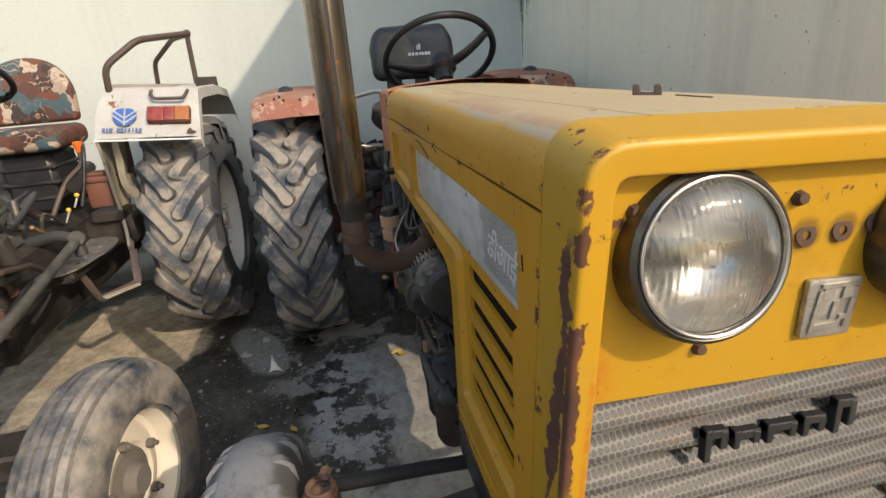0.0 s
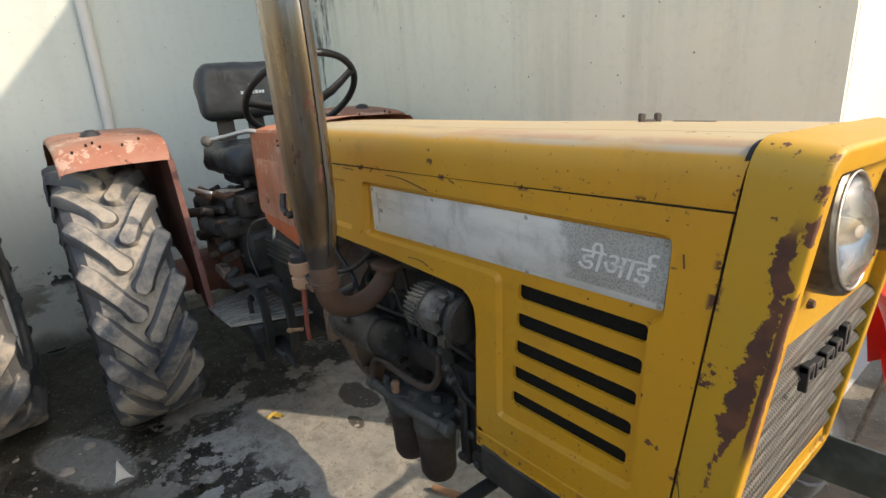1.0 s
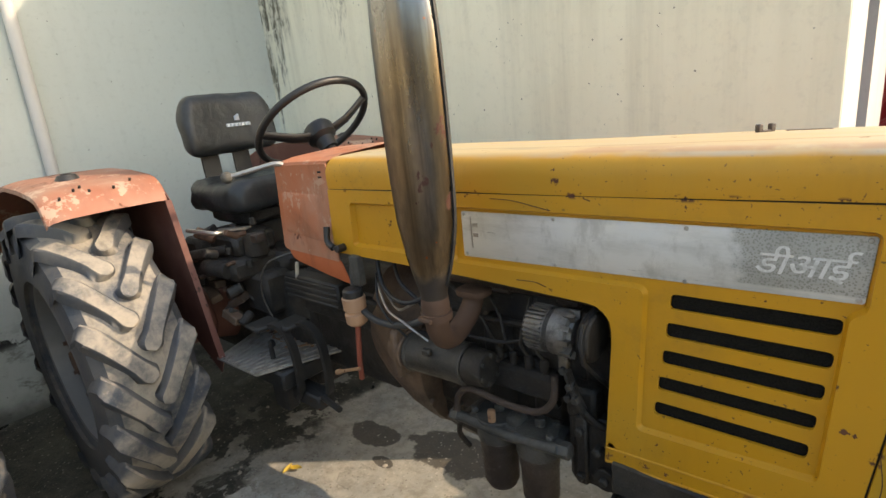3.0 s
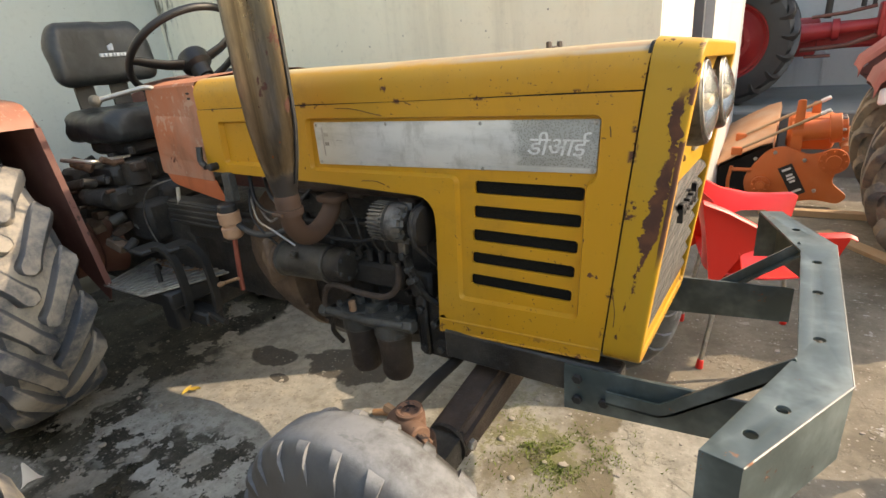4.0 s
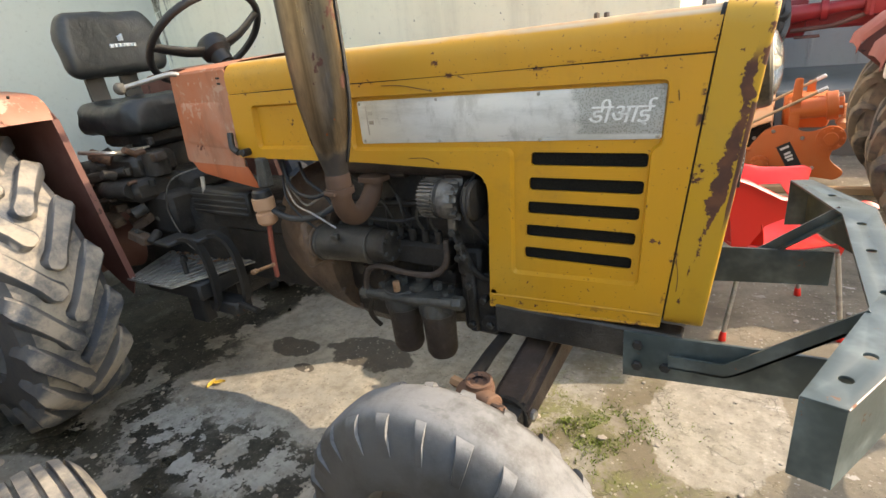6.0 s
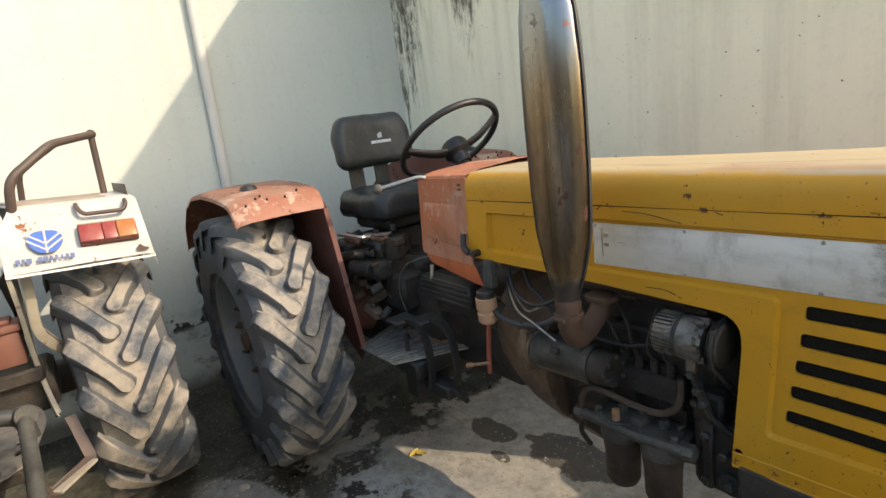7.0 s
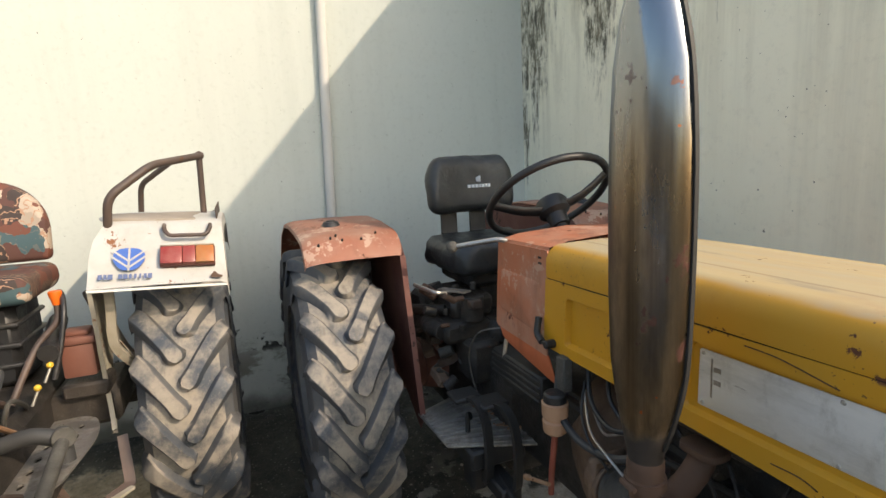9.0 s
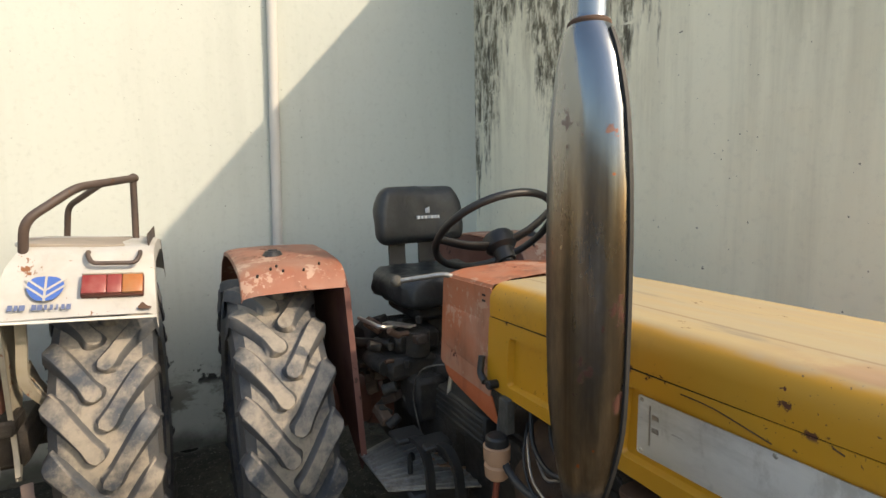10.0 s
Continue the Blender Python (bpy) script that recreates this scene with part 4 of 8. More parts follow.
def bar_lugs(bm, R, half, count, height, sweep, width, turn=1):
    """Swept lugs with round noses near the middle of the tread, running out over the shoulder."""
    b = B()
    reach, roots = half * 0.98, []
    for k in range(count):
        for side in (-1, 1):
            a0 = 2 * math.pi * (k + (0.5 if side > 0 else 0)) / count

            def spine(t):
                return Vector((turn * sweep * R * (1 - t) ** 1.12, side * (0.012 + reach * t)))

            nose, rows = width * 0.55, []
            along = (spine(0.02) - spine(0.0)).normalized()
            for f, g in ((-1.0, 0.30), (-0.86, 0.62), (-0.45, 0.95), (0.0, 1.08)):
                rows.append((spine(0.0) + along * nose * (f + 0.6), along, g * nose, 0.0 if f > -0.9 else 0.004, 0.0))
            for t in (0.2, 0.36, 0.52, 0.68, 0.82, 0.93, 1.0):
                d = (spine(min(1, t + 0.02)) - spine(t - 0.02)).normalized()
                fall = 0.010 * t * t + 0.040 * max(0, (t - 0.70) / 0.30) ** 2
                rows.append((spine(t), d, width * (0.48 + 0.17 * t * t), fall, 0.0))
            rows.append((spine(1.0), d, width * 0.66, 0.105, 0.010))
            vs = []
            for c, d, w, fall, out in rows:
                n = Vector((-d.y, d.x))
                row = []
                for q, dr in ((-1.42, height + 0.012), (-1.0, 0.006), (-0.80, 0.0), (0.80, 0.0), (1.0, 0.006), (1.42, height + 0.012)):
                    p = c + n * (w * q)
                    r, a, y = R - fall - dr, a0 + p.x / R, min(half * 1.06, max(-half * 1.06, p.y)) + side * out
                    row.append(b.verts.new((r * math.cos(a), y, r * math.sin(a))))
                vs.append(row)
            for p, q in zip(vs, vs[1:]):
                for j in range(5):
                    b.faces.new((p[j], p[j + 1], q[j + 1], q[j]))
            b.faces.new(vs[0])
            b.faces.new(vs[-1][::-1])
            roots.append((vs[3][0], vs[3][5]))
    # the rubber under the tread ties the lugs together
    for (p, q), (r, s) in zip(roots, roots[1:]):
        b.faces.new((p, q, r))
    return add(bm, b)


def rear_wheel(parent, centre, R, half, rim, rubber_name, rim_name, out, hub_name="rust_brown", lugs=19, turn=1, name="rear_wheel", phase=0.0):
    """out: +1 or -1, the side of y on which the wheel's face shows."""
    m = Matrix.Translation(centre) @ pose(0, 0, 0, 0, phase, 0)
    b = B()
    dish = [(rim + 0.020, half * 0.94), (rim + 0.018, half * 0.86), (rim - 0.02, half * 0.80), (rim - 0.035, half * 0.30), (rim - 0.06, half * 0.20), (rim - 0.065, -half * 0.80), (rim + 0.018, -half * 0.88), (rim + 0.020, -half * 0.94)]
    spin(b, dish, 48)
    disc = [(rim - 0.062, half * 0.02), (rim - 0.10, half * 0.05), (rim * 0.55, half * 0.42), (rim * 0.42, half * 0.42), (rim * 0.38, half * 0.28), (0.02, half * 0.26), (0.0, half * 0.26)]
    spin(b, disc, 48)
    bmesh.ops.transform(b, matrix=m @ Matrix.Diagonal((1, out, 1, 1)), verts=b.verts)
    wheel = part(name, b, rim_name, parent)
    b = B()
    spin(b, carcass(R - 0.034, half, rim), 72)
    bar_lugs(b, R, half, lugs, 0.036, 0.39, 0.060, turn)
    bmesh.ops.transform(b, matrix=m, verts=b.verts)
    part("tyre", b, rubber_name, wheel, angle=30)
    b = B()
    spin(b, [(0.10, half * 0.26), (0.10, half * 0.45), (0.085, half * 0.50), (0.05, half * 0.52), (0.045, half * 0.72), (0.0, half * 0.74)], 24)
    bmesh.ops.transform(b, matrix=m @ Matrix.Diagonal((1, out, 1, 1)), verts=b.verts)
    part("hub", b, hub_name, wheel)
    for i in range(8):
        a = 2 * math.pi * i / 8
        b = B()
        lathe(b, [(0, 0), (0.017, 0), (0.017, 0.022), (0.009, 0.024), (0.009, 0.036), (0, 0.036)], m @ Matrix.Diagonal((1, out, 1, 1)) @ Matrix.Translation((rim * 0.48 * math.cos(a), half * 0.42, rim * 0.48 * math.sin(a))) @ pose(0, 0, 0, -90), 6)
        part("wheel_nut", b, hub_name, wheel)
    return wheel


def front_wheel(parent, centre, R, half, rim, steer, out, rubber_name, rim_name, hub_name, ribbed, cap_name=""):
    m = Matrix.Translation(centre) @ pose(0, 0, 0, 0, 0, steer)
    f = m @ Matrix.Diagonal((1, out, 1, 1))
    b = B()
    spin(b, [(rim + 0.016, half * 0.86), (rim + 0.014, half * 0.78), (rim - 0.014, half * 0.70), (rim - 0.024, half * 0.15), (rim - 0.05, 0), (rim - 0.055, -half * 0.7), (rim + 0.016, -half * 0.86)], 48)
    flush = 0.0 if ribbed else half * 0.22
    spin(b, [(rim - 0.03, flush), (rim - 0.05, flush + 0.010), (rim * 0.66, flush + half * 0.30), (rim * 0.52, flush + half * 0.34), (rim * 0.47, flush + half * 0.22), (0.0, flush + half * 0.22)], 48)
    bmesh.ops.transform(b, matrix=f, verts=b.verts)
    wheel = part("front_wheel", b, rim_name, parent)
    b = B()
    if ribbed:
        base = carcass(R, half, rim, 0.025, 0.05, 0.7)
        flank = [p for p in base if p[0] < R - 0.045 and p[1] > 0]
        tread = []
        for i in range(97):
            w = 1 - 2 * i / 96
            r = R - 0.025 * w * w - 0.025 * max(0, (abs(w) - 0.7) / 0.3) ** 2
            deep = min(abs(abs(w) - 0.17), abs(abs(w) - 0.48), abs(abs(w) - 0.78))
            tread.append((r - (0.015 if deep < 0.045 else 0.0), half * w * 0.98))
        spin(b, flank + tread + [(r, -w) for r, w in reversed(flank)], 72)
    else:
        prof = carcass(R, half, rim, 0.010, 0.085, 0.9)
        prof = [(r - (0.026 * min(1, max(0, (abs(w) / half - 0.56) / 0.08)) if r > R - 0.06 else 0), w) for r, w in prof]
        spin(b, prof, 96)
        # worn shoulder ribs
        roots = []
        wear = (1.0, 1.25, 0.8, 1.4, 0.9, 1.1, 0.7)
        for k in range(24):
            for side in (-1, 1):
                a = 2 * math.pi * (k + (0.5 if side > 0 else 0)) / 24
                rows = []
                for t in (0.50, 0.60, 0.70, 0.80, 0.90, 0.97):
                    drop = 0.006 + 0.006 * t * t + 0.036 * max(0, (t - 0.58) / 0.40) ** 2
                    ro, ri = R - drop, R - 0.060 - drop
                    if t > 0.96:
                        ro -= 0.040
                    da = (0.026 - 0.016 * t) / R * wear[k % 7]
                    sk = side * (t - 0.5) * 0.10
                    rows.append([b.verts.new((r * math.cos(a + s * da + sk), side * half * t, r * math.sin(a + s * da + sk))) for r, s in ((ri, -1.15), (ro, -1), (ro, 1), (ri, 1.15))])
                for p, q in zip(rows, rows[1:]):
                    for j in range(3):
                        b.faces.new((p[j], p[j + 1], q[j + 1], q[j]))
                b.faces.new(rows[0])
                b.faces.new(rows[-1][::-1])
                roots.append((rows[0][0], rows[0][3]))
        # tied together inside the rubber
        for (p, q), (r, _) in zip(roots, roots[1:]):
            b.faces.new((p, q, r))
    bmesh.ops.transform(b, matrix=m, verts=b.verts)
    part("tyre", b, rubber_name, wheel, angle=32)
    b = B()
    if cap_name:
        # flaking flange, greasy barrel and a whitened ring round its open end
        rnd = random.Random(31)
        spin(b, [(rim * 0.50, half * 0.45), (rim * 0.48, half * 0.58), (rim * 0.42, half * 0.63), (rim * 0.36, half * 0.58), (rim * 0.28, half * 0.66), (0.040, half * 0.68)], 56)
        for v in b.verts:
            r = math.hypot(v.co.x, v.co.z)
            if r > 0.05:
                f2 = 1 + rnd.uniform(-0.035, 0.035)
                v.co.x, v.co.z = v.co.x * f2, v.co.z * f2
                v.co.y += rnd.uniform(-0.0035, 0.0035)
        bmesh.ops.transform(b, matrix=f, verts=b.verts)
        part("hub", b, "rust_flake", wheel, "hub flange under flaking rust", 20)
        b = B()
        spin(b, [(0.050, half * 0.64), (0.047, half * 0.72), (0.041, half * 0.78), (0.040, half * 0.98), (0.0, half * 0.98)], 32)
        bmesh.ops.transform(b, matrix=f, verts=b.verts)
        part("hub_barrel", b, "oily_dark", wheel, "greasy dark hub barrel")
        b = B()
        spin(b, [(0.037, half * 0.99), (0.038, half * 1.03), (0.0365, half * 1.16), (0.034, half * 1.19), (0.030, half * 1.185), (0.029, half * 1.13), (0.0, half * 1.12)], 32)
        bmesh.ops.transform(b, matrix=f, verts=b.verts)
        cap = part("hub_cap", b, cap_name, wheel, "whitened round bearing cap")
        b = B()
        spin(b, [(0.0, half * 1.15), (0.012, half * 1.148), (0.024, half * 1.135), (0.0285, half * 1.128), (0.0285, half * 1.10), (0.0, half * 1.10)], 20)
        bmesh.ops.transform(b, matrix=f, verts=b.verts)
        part("end_plug", b, "rust_tan", cap, "rusty end plug")
    else:
        spin(b, [(rim * 0.46, half * 0.22), (rim * 0.44, half * 0.30), (0.055, half * 0.36), (0.048, half * 0.62), (0.042, half * 0.70), (0.0, half * 0.72)], 28)
        bmesh.ops.transform(b, matrix=f, verts=b.verts)
        part("hub", b, hub_name, wheel)
    for i in range(5):
        a = 2 * math.pi * i / 5 + 0.3
        b = B()
        lathe(b, [(0, 0), (0.016, 0), (0.016, 0.020), (0.008, 0.022), (0.008, 0.034), (0, 0.034)], f @ Matrix.Translation((rim * 0.56 * math.cos(a), half * 0.33, rim * 0.56 * math.sin(a))) @ pose(0, 0, 0, -90), 6)
        part("wheel_nut", b, hub_name, wheel)
    return wheel


def steering_wheel(parent, centre, R, tilt, spokes=(0, 120, 240), turn=0.0, material="black_plastic"):
    m = Matrix.Translation(centre) @ pose(0, 0, 0, 0, -tilt, 0) @ pose(0, 0, 0, 0, 0, turn)
    b = B()
    tube(b, [m @ Vector((R * math.cos(a), R * math.sin(a), 0)) for a in (2 * math.pi * i / 48 for i in range(48))], 0.0145, 10, closed=True)
    wheel = part("steering_wheel", b, material, parent, "thin black steering wheel rim")
    for degrees in spokes:
        a = radians(degrees)
        c, q = math.cos(a), math.sin(a)
        b = B()
        line = [(0.02, -0.055), (0.07, -0.054), (0.12, -0.046), (0.17, -0.028), (R - 0.02, -0.006), (R, 0.0)]
        rows = []
        for d, h in line:
            w, th = 0.027 - 0.050 * max(0, d - 0.06), 0.013
            rows.append([m @ Vector((d * c - w * math.cos(f) * q, d * q + w * math.cos(f) * c, h + th * math.sin(f))) for f in (2 * math.pi * i / 12 for i in range(12))])
        loft(b, rows, caps=True)
        part("spoke", b, material, wheel)
    b = B()
    lathe(b, [(0, -0.13), (0.036, -0.13), (0.040, -0.085), (0.060, -0.070), (0.064, -0.034), (0.056, -0.018), (0.030, -0.010), (0, -0.009)], m, 24)
    part("hub", b, material, wheel)
    return m


# ---------------------------------------------------------------- the yellow tractor
def lean(z):
    """Where the joint between bonnet and nose stands at a height."""
    return 0.071 + (z - 0.737) * 0.112


def inset(loop, d):
    area = sum(loop[i - 1][0] * loop[i][1] - loop[i][0] * loop[i - 1][1] for i in range(len(loop)))
    s = 1 if area > 0 else -1
    out = []
    for i in range(len(loop)):
        a, b, c = (Vector(loop[(i + k) % len(loop)]) for k in (-1, 0, 1))
        n = Vector((0, 0))
        for p, q in ((a, b), (b, c)):
            e = q - p
            if e.length > 1e-7:
                e.normalize()
                n += Vector((-e.y, e.x)) * s
        if n.length > 1e-6:
            n.normalize()
        out.append((b.x + n.x * d, b.y + n.y * d))
    return out


def side_panel(t, y, sign):
    """Pressed steel side with a sunk field, five slots and the arch over the engine. sign: the way out."""
    arch = [(-0.386, 0.712), (-0.365, 1.02)]
    arch += [(-0.365 - 0.055 + 0.055 * math.cos(a), 1.055 + 0.055 * math.sin(a)) for a in (math.radians(x) for x in (0, 22, 45, 68, 90))]
    outer = [(-1.300, 1.3370), (lean(1.355) - 0.0015, 1.3550), (lean(0.737) - 0.0015, 0.737), *arch, (-0.75, 1.122), (-1.316, 1.128)]
    field = round_poly([(-0.786, 1.309), (0.064, 1.313), (0.056, 1.180), (0.034, 1.166), (0.016, 0.838), (-0.312, 0.826), (-0.296, 1.163), (-0.800, 1.158)], 0.018)
    small = round_poly([(-1.200, 1.300), (-0.872, 1.303), (-0.872, 1.160), (-1.212, 1.158)], 0.016)
    slots = []
    for i in range(5):
        top, hi = 1.157 - 0.0630 * i, 0.0315
        x0, x1 = -0.246 - 0.0075 * i, 0.027 - 0.0072 * i
        slots.append(round_poly([(x0, top), (x1, top + 0.001), (x1 - 0.003, top - hi), (x0 - 0.003, top - hi - 0.002)], 0.010, 3))
    b = B()
    back = y - sign * 0.003
    sheet(b, outer, back, y, "y", holes=[field, small])
    for loop, holes, sunk, slope in ((field, slots, 0.014, 0.006), (small, (), 0.017, 0.008)):
        deep = y - sign * sunk
        inner = inset(loop, slope)
        loft(b, [[(u, y, v) for u, v in loop], [(u, deep, v) for u, v in inner]])
        sheet(b, inner, deep - sign * 0.008, deep, "y", holes=holes)
    p = part("side_panel", b, "yellow", t, "pressed side panel with five cooling slots", 30)
    for name, x0, z0, x1, z1 in (("lower_edge", -0.384, 0.714, lean(0.737) - 0.006, 0.739), ("crease", -0.383, 0.752, lean(0.77) - 0.006, 0.770)):
        b = B()
        tube(b, [(x0, y - sign * 0.003, z0), (x1, y - sign * 0.003, z1)], 0.005, 8)
        part(name, b, "yellow", p)
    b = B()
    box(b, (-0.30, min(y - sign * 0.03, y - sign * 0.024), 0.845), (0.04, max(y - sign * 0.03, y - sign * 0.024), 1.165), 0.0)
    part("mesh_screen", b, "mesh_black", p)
    # added near-black strip behind the bonnet gap paints in its shade
    b = B()
    ya, yb = sorted((y - sign * 0.006, y - sign * 0.010))
    loft(b, [[(x, ya, z - 0.014), (x, yb, z - 0.014), (x, yb, z + 0.014), (x, ya, z + 0.014)] for x, z in ((-1.295, 1.340), (lean(1.355) - 0.006, 1.358))], caps=True)
    part("rubber_seal", b, "seam_dark", p)
    return p


def nose(t):
    def ring(ins, off):
        h, zb, zt = 0.2815 - ins, 0.742 + ins, 1.450 - ins
        pts = round_poly([(-h, zb), (h, zb), (h, zt), (-h, zt)], max(0.016, 0.046 - ins), 6)
        pts = [(yy, zz + (0.006 * (1 - (yy / h) ** 2) if zz > 1.3 else 0)) for yy, zz in pts]
        return [(lean(zz) + off, yy, zz - (0.13 * off if zz > 1.3 else 0)) for yy, zz in pts]

    b = B()
    loft(b, [ring(0.012, 0.0020), ring(0.002, 0.0022), ring(0.0, 0.0035), ring(0.0, 0.005), ring(0.0, 0.078), ring(0.0, 0.0795), ring(0.0010, 0.0840), ring(0.0032, 0.0864), ring(0.0065, 0.0870), ring(0.0080, 0.0870), ring(0.0275, 0.0868), ring(0.0290, 0.0866), ring(0.0310, 0.0850), ring(0.0315, 0.0820), ring(0.0315, 0.0800), ring(0.0315, 0.030)])
    n = part("nose", b, "yellow_nose", t, "yellow nose surround with rust-flaked edges", 50)
    b = B()

    loft(b, [ring(0.007, -0.006), ring(0.007, 0.010)])
    part("joint_seal", b, "seam_dark", n)
    b = B()

    def slant(co):
        return Vector((lean(co.z) + 0.066 + (co.x), co.y, co.z))

    holes = [[(c + 0.083 * math.cos(a), 1.3225 + 0.083 * math.sin(a)) for a in (2 * math.pi * i / 32 for i in range(32))] for c in (-0.147, 0.147)]
    sheet(b, [(-0.2530, 1.146), (0.2530, 1.146), (0.2530, 1.420), (-0.2530, 1.420)], -0.004, 0.0, "x", holes=holes, warp=slant)
    part("lamp_panel", b, "yellow_nose", n)
    # perforated grille in horizontal folds
    b = B()
    rows = []
    folds = 7
    z0, z1 = 0.800, 1.146
    for i in range(folds * 4 + 1):
        z = z1 + (z0 - z1) * i / (folds * 4)
        d = (0.0, 0.020, 0.027, 0.012)[i % 4]
        rows.append([(lean(z) + 0.056 + d, yy, z) for yy in [-0.2505 + 0.501 * j / 30 for j in range(31)]])
    loft(b, rows, closed=False)
    part("grille", b, "grille_sheet", n, "perforated steel grille in folds", 60)
    b = B()
    box(b, (lean(0.78) + 0.066, -0.25, 0.772), (lean(0.78) + 0.080, 0.25, 0.802), 0.004)
    part("lower_bar", b, "yellow_nose", n)
    # plain blocks where the maker's emblem stands
    b = B()
    box(b, (lean(1.06) + 0.076, -0.105, 1.064), (lean(1.06) + 0.084, 0.125, 1.074), 0.002)
    for y, w, z0, z1 in ((-0.090, 0.030, 1.034, 1.086), (-0.048, 0.036, 1.046, 1.078), (0.000, 0.042, 1.046, 1.080), (0.046, 0.032, 1.046, 1.082), (0.090, 0.030, 1.042, 1.098)):
        box(b, (lean(1.06) + 0.080, y - w / 2, z0 + 0.016), (lean(1.06) + 0.093, y - w / 2 + 0.009, z1 + 0.010), 0.0012)
        box(b, (lean(1.06) + 0.080, y - w / 2, z1 - 0.004), (lean(1.06) + 0.092, y + w / 2, z1 + 0.008), 0.0012)
        box(b, (lean(1.06) + 0.080, y + w / 2 - 0.010, 1.066), (lean(1.06) + 0.093, y + w / 2, z1 + 0.006), 0.0012)
    part("emblem", b, "black_iron", n, "dark metal emblem blocks on the grille")
    b = B()
    sheet(b, round_poly([(0.003, 1.200), (0.070, 1.199), (0.065, 1.276), (-0.005, 1.276)], 0.006), 0.0, 0.008, "x", bevel=0.002, warp=slant)
    for y, z, w, h in ((0.022, 1.258, 0.014, 0.014), (0.048, 1.258, 0.014, 0.014), (0.012, 1.236, 0.005, 0.054), (0.034, 1.268, 0.046, 0.005), (0.057, 1.238, 0.005, 0.052), (0.036, 1.236, 0.007, 0.022), (0.030, 1.216, 0.030, 0.005), (0.050, 1.226, 0.010, 0.006)):
        sheet(b, [(y - w / 2, z - h / 2), (y + w / 2, z - h / 2), (y + w / 2, z + h / 2), (y - w / 2, z + h / 2)], 0.008, 0.0105, "x", warp=slant)
    part("badge", b, "alloy_bare", n, "bare cast badge plate")
    for y, z in ((-0.020, 1.329), (0.024, 1.331), (0.064, 1.337)):
        b = B()
        x = lean(z) + 0.066
        lathe(b, [(0.005, 0.0005), (0.0125, 0.0005), (0.0125, 0.0018), (0.005, 0.0022)], Matrix.Translation((x, y, z)) @ pose(0, 0, 0, 0, 84, 0), 18)
        part("washer", b, "rust_brown", n)
    for y, z in ((-0.218, 1.371), (-0.121, 1.204), (0.171, 1.220), (-0.041, 1.371), (0.077, 1.372)):
        b = B()
        lathe(b, [(0, 0.009), (0.006, 0.008), (0.009, 0.0), (0, 0)], Matrix.Translation((lean(z) + 0.066, y, z)) @ pose(0, 0, 0, 0, 84, 0), 8)
        part("screw", b, "rust_brown", n)
    for y in (-0.147, 0.147):
        m = Matrix.Translation((lean(1.3225) + 0.062, y, 1.3225)) @ pose(0, 0, 0, 0, 84, 0) @ Matrix.Scale(1.02, 4)
        b = B()
        lathe(b, [(0.082, -0.02), (0.086, 0.0), (0.0868, 0.020), (0.0845, 0.031), (0.0800, 0.0345), (0.0780, 0.0335), (0.0772, 0.0305), (0.0755, 0.0315), (0.0735, 0.0300), (0.0730, -0.02)], m, 48)
        lamp = part("headlight", b, "chrome_dull", n, "round headlight with dull steel rim")
        b = B()
        lathe(b, [(0.0772, 0.0325), (0.0772, 0.0362), (0.0755, 0.0372), (0.0738, 0.0360), (0.0736, 0.0320)], m, 48)
        part("trim_ring", b, "steel", lamp, "thin bright trim ring")
        b = B()
        lathe(b, [(0.0735, 0.028), (0.060, -0.005), (0.035, -0.028), (0.014, -0.036), (0.0, -0.037)], m, 48)
        part("reflector", b, "reflector", lamp)
        b = B()
        lathe(b, [(0, -0.036), (0.008, -0.036), (0.010, -0.020), (0.010, -0.006), (0.006, 0.002), (0, 0.003)], m, 16)
        part("bulb", b, "steel", lamp)
        b = B()
        dome = [(0.0738 * math.sin(a), 0.027 + 0.028 * (math.cos(a) - math.cos(1.45)) / (1 - math.cos(1.45))) for a in (1.45 * (1 - i / 14) for i in range(15))]
        dome[-1] = (0.0, dome[-1][1])
        inner = [(r * 0.985, h - 0.003) for r, h in reversed(dome)]
        inner[0] = (0.0, inner[0][1])
        lathe(b, dome + inner, m, 48)
        lens = part("lens", b, "fluted_glass", lamp, "fluted clear lens", 80)
        lens.visible_shadow = False
    return n


